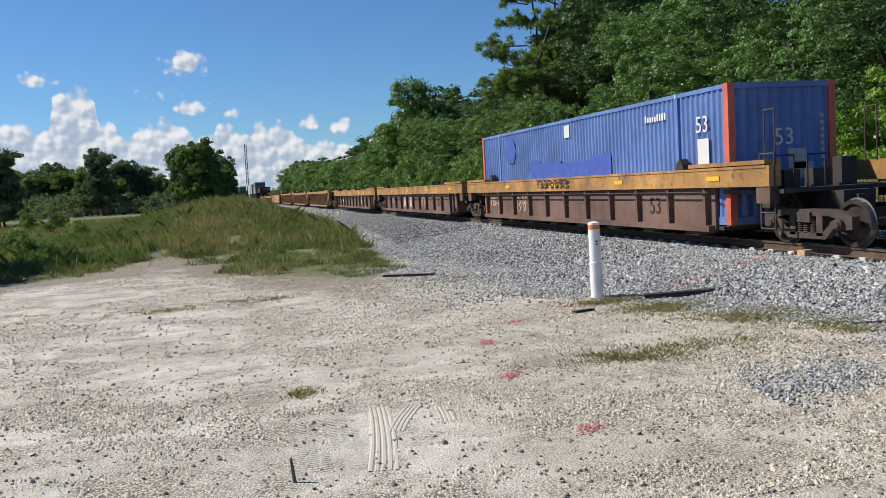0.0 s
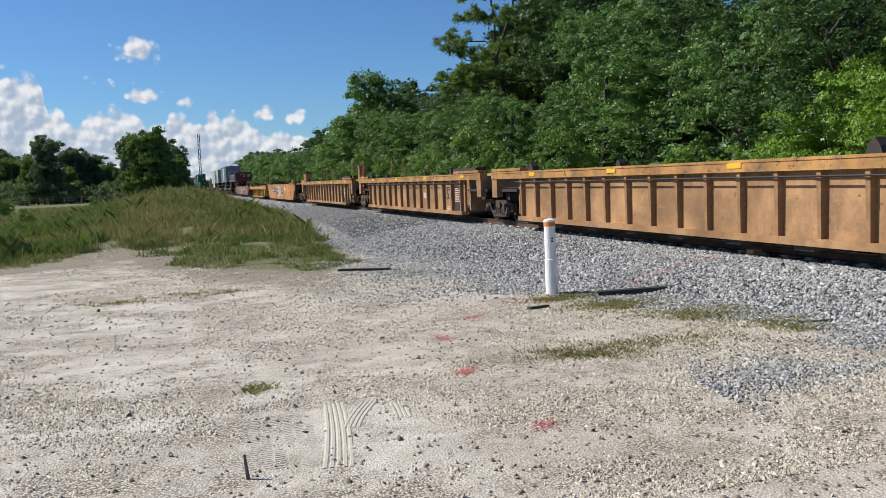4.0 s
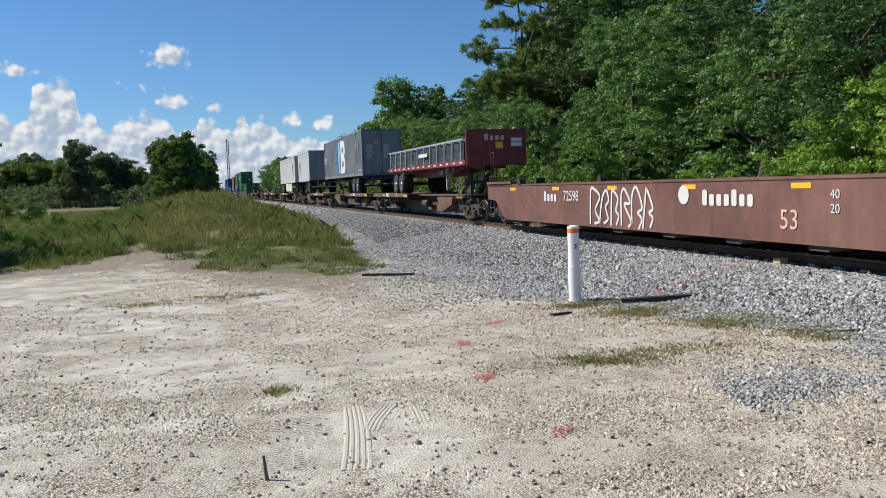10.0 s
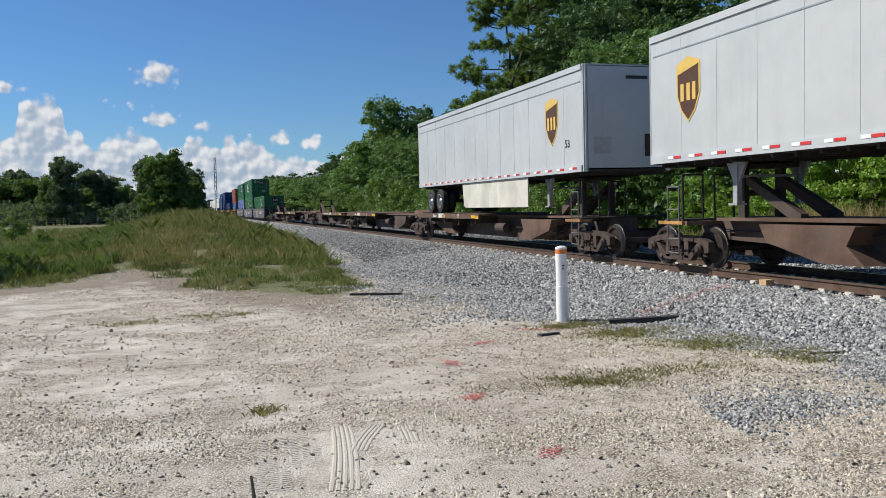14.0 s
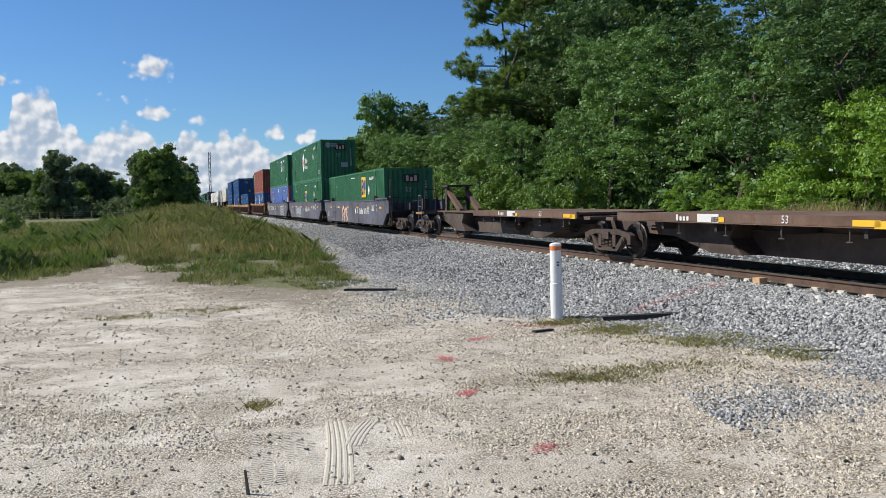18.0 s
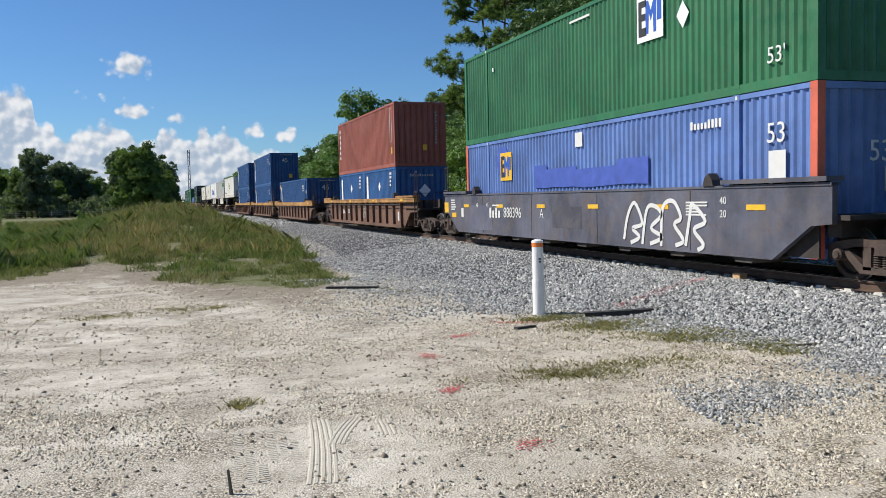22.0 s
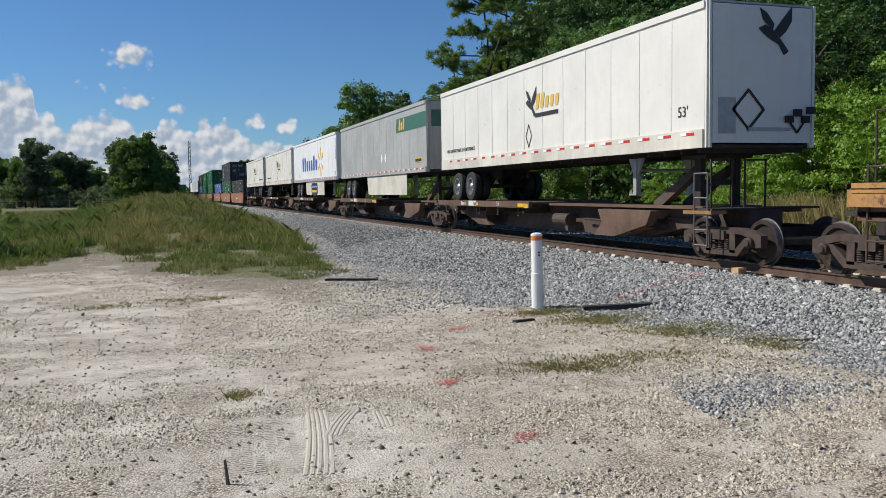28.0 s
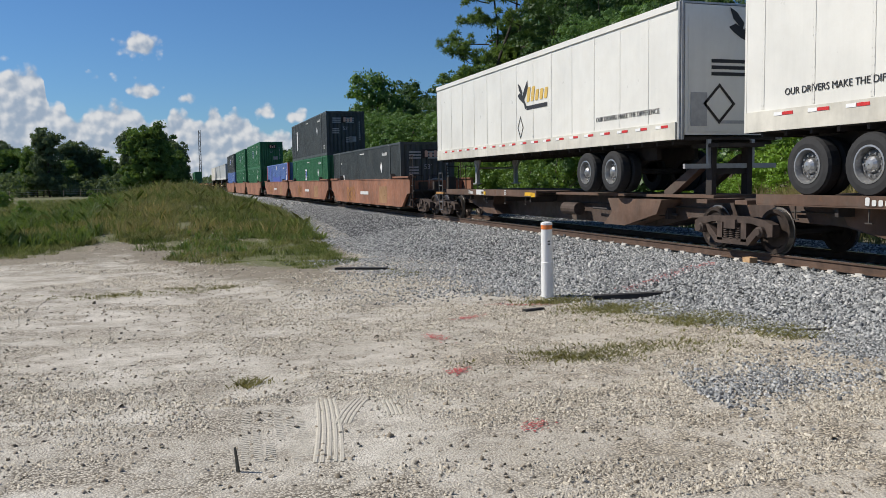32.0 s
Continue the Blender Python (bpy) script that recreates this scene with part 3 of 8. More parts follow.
def build_truck():
    """A two-axle truck, built once."""
    root = new("truck")
    root["label"] = "two-axle freight truck with cast side frames"
    wheel = None
    for y in (-0.89, 0.89):
        if wheel is None:
            bm = B()
            for side in (-1, 1):
                lathe(bm, [(side * (0.715 - 0.07), 0.07), (side * 0.72, 0.10), (side * 0.71, 0.30), (side * 0.68, 0.335), (side * 0.685, 0.45), (side * 0.715, 0.45), (side * 0.72, 0.425), (side * 0.81, 0.415), (side * 0.81, 0.34), (side * 0.765, 0.30), (side * 0.765, 0.13), (side * 0.80, 0.10), (side * 0.80, 0.01)][::1], seg=24)
            tube(bm, (-0.72, 0, 0), (0.72, 0, 0), 0.08)
            wheel = part("wheelset", bm, "wheel", root, "steel wheelset with a worn bright tread")
            wheel.data.materials.append(M["tread"])
            for p in wheel.data.polygons:
                c = p.center
                if math.hypot(c.y, c.z) > 0.40 and abs(c.x) > 0.70:
                    p.material_index = 1
            w = wheel
        else:
            w = same(wheel, root)
        w.matrix_parent_inverse = Matrix.Translation((0, y, 0.42))
    frame_ob = None
    for side in (-1, 1):
        if frame_ob is None:
            bm = B()
            # upper and lower members with two openings between
            prism(bm, [(-1.17, 0.34), (-0.98, 0.32), (-0.86, 0.50), (-0.6, 0.56), (0.6, 0.56), (0.86, 0.50), (0.98, 0.32), (1.17, 0.34), (1.17, 0.56), (0.95, 0.63), (0.62, 0.68), (-0.62, 0.68), (-0.95, 0.63), (-1.17, 0.56)], -0.075, 0.075)
            prism(bm, [(-0.9, 0.5), (-0.5, 0.14), (0.5, 0.14), (0.9, 0.5), (0.72, 0.5), (0.42, 0.25), (-0.42, 0.25), (-0.72, 0.5)], -0.07, 0.07)
            for y in (-0.36, 0.36):
                box(bm, -0.07, 0.07, y - 0.08, y + 0.08, 0.2, 0.6)
            frame_ob = part("side_frame", bm, "truck", root)
            f = frame_ob
        else:
            f = same(frame_ob, root)
        f.matrix_basis = Matrix.Translation((side * 1.0, 0, 0))
    spring = cap = None
    for side in (-1, 1):
        for y in (-0.17, 0.02, 0.19):
            if spring is None:
                bm = B()
                lathe(bm, [(0.24 + 0.018 * i, 0.085 if i % 2 else 0.062) for i in range(14)], False, seg=10)
                spring = part("spring", bm, "truck", root, "coil spring")
                o = spring
            else:
                o = same(spring, root)
            o.matrix_basis = Matrix.Translation((side * 1.01, y, 0))
        for y in (-0.89, 0.89):
            if cap is None:
                bm = B()
                lathe(bm, [(-0.10, 0.10), (0.08, 0.10), (0.10, 0.07), (0.12, 0.06)], seg=12)
                cap = part("bearing_cap", bm, "truck", root, "round bearing cap")
                o = cap
            else:
                o = same(cap, root)
            o.matrix_basis = pose(side * 1.06, y, 0.42, 0, 0, 180 if side < 0 else 0)
    bm = B()
    box(bm, -1.12, 1.12, -0.17, 0.17, 0.44, 0.62)
    part("bolster", bm, "truck", root)
    return root


TRUCK = build_truck()


def add_truck(thing, y, x=0.0):
    t = copy_thing(TRUCK, Matrix.Translation((x, y, 0)))
    t.parent = thing
    WHEELS.extend(o for o in t.children if o.name.startswith("wheelset"))
    return t


def mirror_x():
    return Matrix.Diagonal((-1, 1, 1, 1))


SHARED = {}


def shared(key, build):
    """Meshes that are alike are built once."""
    if key not in SHARED:
        SHARED[key] = build()
    return SHARED[key]


def hoop(w, h, r=0.022):
    bm = B()
    for y in (0, w):
        tube(bm, (0, y, 0), (0, y, h), r, seg=6)
    tube(bm, (0, -r, h), (0, w + r, h), r, seg=6)
    return bm


def ladder_mesh():
    bm = B()
    for y in (0, 0.42):
        tube(bm, (0, y, 0), (0, y, 1.45), 0.02, seg=6)
    for z in (0.02, 0.32, 0.62, 0.95, 1.43):
        tube(bm, (0, 0, z), (0, 0.42, z), 0.018, seg=6)
    return bm


def mesh_part(key, name, bm_maker, material, parent, m, label=""):
    def make():
        me = bpy.data.meshes.new(name)
        bm = bm_maker()
        bmesh.ops.recalc_face_normals(bm, faces=bm.faces[:])
        bm.to_mesh(me)
        bm.free()
        me.materials.append(M[material])
        return me
    o = new(name, shared((key, material), make))
    o.parent = parent
    o.matrix_basis = m
    if label:
        o["label"] = label
    return o


def well_car(s0, s1, label, skin, band=None, ribs=0, low=0.2, top=1.5, band_h=0.3, trucks=(0.0,), high_rails=(), end_slope=1.0, hand="truck", inset=2.2, square=False, group="well cars of the train"):
    """A well car: deep sides with a sloped end over each truck, floor, end platforms, rails and ladders."""
    L = s1 - s0
    car = ride(empty("well_car", label, "well car", group), s0)
    e = inset
    lip = top - (band_h if band else 0)
    # rigid sides
    xo, xi = (1.36, 1.28) if ribs else (1.47, 1.36)
    side = None
    z_end = 0.92
    for sx in (-1, 1):
        if side is None:
            bm = B()
            if square:
                prism(bm, [(e, lip), (e, low), (L - e, low), (L - e, lip)], -xo, -xi)
                for y in (0.22, L - 0.62):
                    box(bm, -1.50, -1.30, y, y + 0.40, 0.80, lip)
            else:
                prism(bm, [(0.25, lip), (0.25, z_end), (e - 0.9, z_end - 0.04), (e, low), (L - e, low), (L - e + 0.9, z_end - 0.04), (L - 0.25, z_end), (L - 0.25, lip)], -xo, -xi)
            if not ribs:
                box(bm, -1.49, -1.30, 0.25, L - 0.25, top - 0.05, top)
                prism(bm, [(e + 0.1, low), (L - e - 0.1, low), (L - e - 0.15, low + 0.03), (e + 0.15, low + 0.03)], -xo - 0.02, -xo)
            side = part("side_wall", bm, skin, car)
        else:
            same(side, car, mirror_x())
        if ribs:
            ch = part("bottom_chord", box(B(), -1.50, -1.30, e + 0.05, L - e - 0.05, low - 0.01, low + 0.12), skin, car) if sx < 0 else same(ch, car, mirror_x())
    if band:
        for sx in (-1, 1):
            if sx < 0:
                bm = B()
                prism(bm, [(0.2, top), (0.2, lip - 0.02), (0.5, lip - 0.02), (L - 0.5, lip - 0.02), (L - 0.2, lip - 0.02), (L - 0.2, top)], -1.52, -1.26)
                box(bm, -1.535, -1.52, 0.3, L - 0.3, top - 0.05, top - 0.01)
                bd = part("top_chord", bm, band, car, "painted top chord")
            else:
                same(bd, car, mirror_x())
    if ribs:
        n = ribs

        def rib():
            bm = B()
            a = [(-1.355, -0.075), (-1.355, 0.075), (-1.48, 0.05), (-1.48, -0.05)]
            lo, hi = low + 0.1, lip
            v = [[bm.verts.new((x if z == hi else max(x, -1.46), y * (1 if z == hi else 0.75), z)) for x, y in a] for z in (lo, hi)]
            bm.faces.new(v[0]), bm.faces.new(v[1][::-1])
            for i in range(4):
                bm.faces.new((v[0][i], v[0][(i + 1) % 4], v[1][(i + 1) % 4], v[1][i]))
            return bm
        for i in range(n):
            y = e + 0.25 + (L - 2 * e - 0.5) * i / (n - 1)
            for sx in (-1, 1):
                mesh_part(("rib", low, lip, skin), "rib", rib, skin, car, (Matrix.Translation((0, y, 0)) if sx < 0 else Matrix.Translation((0, y, 0)) @ mirror_x()))
        bm = B()
        tube(bm, (-1.53, e, lip - 0.12), (-1.53, L - e, lip - 0.12), 0.018, seg=5)
        part("air_pipe", bm, "dark", car)
    # floor, cross members, end platforms
    bm = B()
    box(bm, -1.3, 1.3, e - 0.2, L - e + 0.2, low + 0.02, low + 0.10)
    part("well_floor", bm, "dark", car)
    for i in range(8):
        y = e + 0.8 + (L - 2 * e - 1.6) * i / 7
        mesh_part("bearer", "cross_bearer", lambda: prism(B(), [(-0.3, 0.2), (-0.22, 0.1), (0.22, 0.1), (0.3, 0.2)], -1.42, 1.42), "bearer", car, Matrix.Translation((0, y, low - 0.2)))
    for y0, y1 in ((-0.35, e - 0.3), (L - e + 0.3, L + 0.35)):
        bm = B()
        box(bm, -1.36, 1.36, max(y0, 0.0), min(y1, L), 0.98, 1.06)
        box(bm, -0.35, 0.35, y0, y1, 0.62, 0.98)
        box(bm, -1.2, 1.2, (y0 + y1) / 2 - 0.15, (y0 + y1) / 2 + 0.15, 0.7, 0.98)
        part("end_platform", bm, "dark", car)
    if not ribs:
        for y in (0.7, L - e - 0.35):
            for x in (-1.30, 1.26):
                part("end_web", box(B(), x, x + 0.04, y, y + e - 0.35, 0.34, 1.0), "dark", car)
    for y in (e - 0.35, L - e + 0.25):
        bm = B()
        box(bm, -1.28, 1.28, y, y + 0.1, 0.3, top - 0.1)
        part("bulkhead", bm, skin, car)
    # raised walkway plates and container guides on the top chord
    for y0, y1 in ((0.3, 2.9), (L - 2.6, L - 0.3)):
        bm = B()
        box(bm, -1.54, -1.18, y0, y1, top + 0.02, top + 0.10)
        for k in range(3):
            box(bm, -1.5, -1.25, y0 + 0.2 + k * (y1 - y0 - 0.5) / 2, y0 + 0.3 + k * (y1 - y0 - 0.5) / 2, top - 0.01, top + 0.02)
        part("walkway", bm, band or skin, car)
    for y in (3.3, L - 3.3):
        for sx in (-1, 1):
            mesh_part("guide", "container_guide", lambda: prism(B(), [(-0.16, 0), (0.16, 0), (0.10, 0.16), (-0.02, 0.24), (-0.12, 0.12)], -0.1, 0.1), "dark", car, Matrix.Translation((sx * 1.42, y, top)))
    for y in high_rails:
        for dx in (-1.38, 0.9):
            mesh_part("hoop_tall", "handrail", lambda: hoop(0.30, 1.05, 0.016), hand, car, Matrix.Translation((dx, y, 1.5)))
        mesh_part("ladder", "ladder", ladder_mesh, hand, car, Matrix.Translation((-1.40, y, 0.30)))
        for dx in (-0.9, -0.2):
            mesh_part("hoop_mid", "handrail", lambda: hoop(0.4, 0.62, 0.016), "dark", car, pose(dx, y + 0.1, 1.06, 0, 0, 90))
        bm = B()
        for x in (-1.0, -0.35, 0.3):
            box(bm, x, x + 0.35, y + 0.25, y + 0.5, 1.06, 1.06 + 0.35 + 0.2 * (x > 0))
            tube(bm, (x, y, 0.95), (x + 0.5, y + 0.3, 0.55), 0.03, seg=5)
        part("brake_gear", bm, "dark", car)
    for y in trucks:
        add_truck(car, y)
    for y in (-0.45, L + 0.05):
        bm = B()
        box(bm, -0.12, 0.12, y, y + 0.4, 0.62, 0.9)
        part("coupler", bm, "truck", car)
    return car


def bay(car_length, ribs, k, inset=2.2):
    """The middle of the k-th panel between ribs."""
    return inset + 0.25 + (car_length - 2 * inset - 0.5) * (k + 0.5) / (ribs - 1)


def reflectors(car, L, z, step=3.2, x=-1.53, w=0.45, start=2.0, h=0.10):
    y = start
    while y < L - 1.2:
        o = mesh_part(("refl", w, h), "reflector", lambda: box(B(), -0.004, 0.004, -w / 2, w / 2, -h / 2, h / 2), "yellow_mark", car, Matrix.Translation((x, y, z)))
        y += step


def spine_car(s0, s1, label, first=True, last=True, hitch="front", upright=True):
    """One platform of an articulated spine car: a centre beam, deck plates for trailer wheels, a fifth-wheel stand, end steps."""
    L = s1 - s0
    car = ride(empty("spine_car", label, "flat car", "spine platforms of the train"), s0)
    bm = B()
    prism(bm, [(0.0, 0.62), (2.2, 0.55), (3.6, 0.28), (L - 3.6, 0.28), (L - 2.2, 0.55), (L, 0.62), (L, 1.0), (0, 1.0)], -0.42, 0.42)
    part("centre_beam", bm, "spine", car)
    # deck with side sills at the wheel end, narrow deck elsewhere
    a, b = (L - 9.2, L - 1.1) if hitch == "front" else (1.1, 9.2)
    bm = B()
    box(bm, -1.32, 1.32, a, b, 1.04, 1.10)
    part("deck", bm, "deck", car, "rusty steel deck plate")
    for sx in (-1, 1):
        bm = B()
        box(bm, sx * 1.33 - 0.04, sx * 1.33 + 0.04, a - 0.02, b + 0.02, 0.95, 1.12)
        box(bm, sx * 1.30 - 0.07, sx * 1.30 + 0.07, a, b, 0.93, 0.955)
        part("side_sill", bm, "deck", car)
        for q in range(5):
            mesh_part("hanger", "hanger", lambda: box(box(B(), -0.01, 0.01, -0.01, 0.01, -0.22, 0), -0.015, 0.015, -0.07, 0.07, -0.24, -0.22), "bearer", car, Matrix.Translation((sx * 1.30, a + 0.9 + q * (b - a - 1.8) / 4, 0.93)))
    k = a + 0.6
    while k < b:
        for sx in (-1, 1):
            mesh_part(("arm", sx), "cross_arm", lambda: prism(B(), [(-0.04, 0.92), (-0.04, 0.72), (0.04, 0.72), (0.04, 0.92)], 0.4, 1.28), "dark", car, Matrix.Translation((0, k, 0.05)) @ (mirror_x() if sx < 0 else Matrix()))
        k += 1.9
    bm = B()
    c, d = (1.0, a) if hitch == "front" else (b, L - 1.0)
    box(bm, -0.75, 0.75, c, d, 1.0, 1.06)
    part("walkway", bm, "deck", car)
    # tapered gussets under the beam ends
    for y, sgn in ((2.6, 1), (L - 2.6, -1)):
        bm = B()
        prism(bm, [(y, 0.95), (y + sgn * 0.2, 0.62), (y + sgn * 1.6, 0.30), (y + sgn * 2.6, 0.30), (y + sgn * 2.2, 0.62), (y + sgn * 2.4, 0.95)][::sgn], -0.95, -0.42)
        part("gusset", bm, "spine" if "empty" in label else "deck", car)
    # equipment on the beam's side: reservoir, pipes, brake gear
    tank_y = L * 0.42
    bm = B()
    lathe(bm, [(-0.45, 0.05), (-0.42, 0.17), (0.42, 0.17), (0.45, 0.05)], True, (0, 0, 0), 14)
    o = part("air_reservoir", bm, "truck", car)
    o.matrix_basis = pose(-0.72, tank_y, 0.62, 0, 0, 90)
    bm = B()
    tube(bm, (-0.5, 1.0, 0.78), (-0.5, L - 1.0, 0.78), 0.022, seg=6)
    tube(bm, (-0.6, 2.5, 0.6), (-0.6, tank_y - 1.0, 0.66), 0.03, seg=6)
    tube(bm, (-0.58, 3.0, 0.7), (-0.9, 3.5, 0.45), 0.03, seg=6)
    tube(bm, (-0.9, 3.5, 0.45), (-0.7, 4.1, 0.4), 0.03, seg=6)
    for i in range(9):
        y = 2.7 + i * 0.21
        box(bm, -0.72 - 0.05 * (i % 3), -0.5, y, y + 0.1, 0.5 + 0.06 * (i % 4), 0.75 + 0.04 * (i % 2))
    part("brake_gear", bm, "dark", car)
    # fifth-wheel stand, upright or folded down on the deck
    hy = 1.5 if hitch == "front" else L - 1.5
    sg = 1 if hitch == "front" else -1
    if upright:
        bm = B()
        for x in (-0.45, 0.45):
            box(bm, x - 0.06, x + 0.06, hy - 0.10, hy + 0.10, 1.05, 2.1)
        box(bm, -0.58, 0.58, hy - 0.40, hy + 0.50, 2.06, 2.14)
        box(bm, -0.45, 0.45, hy - 0.04, hy + 0.04, 1.5, 1.62)
        part("hitch_stand", bm, "dark", car, "upright trailer hitch stand")
        for x in (-0.4, 0.4):
            bm = B()
            prism(bm, [(hy + sg * 0.12, 1.92), (hy + sg * 1.7, 1.14), (hy + sg * 1.7, 1.04), (hy + sg * 1.4, 1.04), (hy + sg * 0.12, 1.74)][::-sg], x - 0.09, x + 0.09)
            # on loaded platforms the darker brown paints in the trailer's shade
            part("hitch_strut", bm, "spine" if "carrying" in label else "deck", car, "raking rust-red strut, coloured darker as shade where a trailer stands above")
    else:
        bm = B()
        prism(bm, [(hy - 0.5, 1.05), (hy + 1.2, 1.05), (hy + 1.1, 1.22), (hy + 0.2, 1.25), (hy - 0.4, 1.15)], -0.5, 0.5)
        part("folded_hitch", bm, "deck", car, "trailer hitch folded down on the deck")
    for yy in (0.45, L - 0.75):
        part("end_sill", box(B(), -1.30, 1.30, yy, yy + 0.35, 0.92, 1.0), "deck", car)
    for y, on in ((0.05, first), (L - 0.5, last)):
        if on:
            mesh_part("ladder", "ladder", ladder_mesh, "rim", car, Matrix.Translation((-1.33, y, 0.30)))
            part("step_plate", box(B(), -1.36, -1.0, y - 0.15, y + 0.75, 0.93, 1.0), "chord", car, "worn yellow step plate")
            bm = B()
            box(bm, -1.3, 1.3, y - 0.1, y + 0.55, 1.0, 1.04)
            part("end_step", bm, "dark", car)
            for dx in (-0.6, 0.2):
                mesh_part("hoop_end", "handrail", lambda: hoop(0.5, 0.95), "dark", car, pose(dx, y + 0.2, 1.04, 0, 0, 90))
    add_truck(car, 0.0)
    if last:
        add_truck(car, L)
    for y, w in ((a + 0.5, 0.55), (a + 4.2, 0.4)):
        mesh_part(("refl", w), "reflector", lambda: box(B(), -0.004, 0.004, -w / 2, w / 2, -0.05, 0.05), "yellow_mark", car, Matrix.Translation((-1.376, y, 1.01)))
    mesh_part("refl_low", "reflector", lambda: box(B(), -0.004, 0.004, -0.14, 0.14, -0.06, 0.06), "yellow_mark", car, Matrix.Translation((-1.376, a + 0.2, 0.99)))
    letters("53", (-1.376, a + 2.3, 1.035), 0.2, car)
    glyphs((-1.376, a + 5.4, 1.035), 0.5, 0.13, 4, car, seed=20)
    bars((-1.376, a + 4.5, 1.035), 0.75, 0.3, 1, car)
    return car


def corrugated(L, z0, z1, pitch, depth, x_out):
    """A folded side sheet from y = 0 to L, its outer folds at x_out and its inner ones behind."""
    bm = B()
    n = max(2, round(L / pitch))
    p = L / n
    prev = None
    for i in range(n):
        for f, d in ((0.0, 0), (0.26, 0), (0.5, 1), (0.76, 1)):
            y, x = (i + f) * p, x_out + depth * d
            cur = (bm.verts.new((x, y, z0)), bm.verts.new((x, y, z1)))
            if prev:
                bm.faces.new((prev[0], cur[0], cur[1], prev[1]))
            prev = cur
    cur = (bm.verts.new((x_out, L, z0)), bm.verts.new((x_out, L, z1)))
    bm.faces.new((prev[0], cur[0], cur[1], prev[1]))
    return bm


def container(s0, length, z, skin, label, H=2.9, W=2.59, post=None, lift=None, pitch=0.20, end_skin=None, group="containers on the train", doors=False):
    """A freight container: folded side sheets, ends, roof, corner and lifting posts, rails and castings."""
    c = ride(empty("container", label, "container", group), s0, z)
    hw = W / 2
    key = (length, H, W, pitch, skin)

    def sheet():
        me = bpy.data.meshes.new("side_sheet")
        bm = corrugated(length - 0.30, 0.16, H - 0.09, pitch, 0.038, -hw + 0.012)
        bmesh.ops.translate(bm, verts=bm.verts[:], vec=(0, 0.15, 0))
        bm.to_mesh(me)
        bm.free()
        me.materials.append(M[skin])
        return me
    for sx in (-1, 1):
        o = new("side_sheet", shared(("sheet", key), sheet))
        o.parent = c
        if sx > 0:
            o.matrix_basis = mirror_x()
    # end walls
    bm = B()
    if doors:
        bm.free()
        for x0, x1 in ((-hw + 0.12, -0.02), (0.02, hw - 0.12)):
            leaf = part("door", box(B(), x0, x1, 0.05, 0.10, 0.16, H - 0.1), end_skin or skin, c)
            for k in range(4):
                zz = 0.35 + k * (H - 0.7) / 3.4
                part("panel", box(B(), x0 + 0.06, x1 - 0.06, 0.035, 0.05, zz, zz + 0.42), end_skin or skin, leaf)
        for x in (-0.85, -0.35, 0.35, 0.85):
            bm = tube(B(), (x, 0.01, 0.1), (x, 0.01, H - 0.08), 0.02, seg=6)
            box(bm, x - 0.05, x + 0.05, -0.01, 0.03, 1.15, 1.25)
            part("lock_rod", bm, "galv", c)
    else:
        m = pose(0, 0, 0, 0, 0, 90)
        bm = corrugated(W - 0.24, 0.16, H - 0.09, 0.26, 0.045, 0)
        for v in bm.verts:
            v.co = Vector((-hw + 0.12 + v.co.y, 0.03 + v.co.x, v.co.z))
        part("end_sheet", bm, end_skin or skin, c)
    part("rear_wall", box(B(), -hw + 0.1, hw - 0.1, length - 0.07, length - 0.03, 0.1, H - 0.1), end_skin or skin, c)
    part("roof", box(B(), -hw + 0.03, hw - 0.03, 0.06, length - 0.06, H - 0.05, H - 0.025), skin, c)
    part("underframe", box(B(), -hw + 0.05, hw - 0.05, 0.1, length - 0.1, 0.02, 0.12), "dark", c)
    pm = post or skin
    for x in (-hw, hw - 0.16):
        for y in (0.0, length - 0.16):
            part("corner_post", box(B(), x, x + 0.16, y, y + 0.16, 0.11, H - 0.11), pm, c)
            for zz in (0.0, H - 0.118):
                mesh_part("casting", "corner_casting", lambda: box(B(), -0.002, 0.164, -0.002, 0.164, 0, 0.118), pm, c, Matrix.Translation((x, y, zz)))
    for x in (-hw - 0.002, hw - 0.058):
        part("top_rail", box(B(), x, x + 0.06, 0.16, length - 0.16, H - 0.10, H - 0.01), skin, c)
        part("bottom_rail", box(B(), x, x + 0.06, 0.16, length - 0.16, 0.0, 0.165), skin, c)
    for y in (0.0, length - 0.08):
        part("header", box(B(), -hw + 0.16, hw - 0.16, y, y + 0.08, H - 0.12, H - 0.005), skin, c)
        part("sill", box(B(), -hw + 0.16, hw - 0.16, y, y + 0.08, 0.0, 0.16), skin, c)
    if lift:
        for y in (lift, length - lift):
            for x in (-hw - 0.006, hw - 0.10):
                bm = box(B(), x, x + 0.106, y - 0.07, y + 0.07, 0.10, H - 0.10)
                box(bm, x - 0.004, x + 0.11, y - 0.085, y + 0.085, H - 0.12, H)
                part("lift_post", bm, post if post and lift < 0 else skin, c)
                mesh_part("lift_hole", "lift_pocket", lambda: box(B(), -0.004, 0.004, -0.03, 0.03, -0.035, 0.035), "white_mark", c, Matrix.Translation((x - 0.006, y, H - 0.06)))
    return c


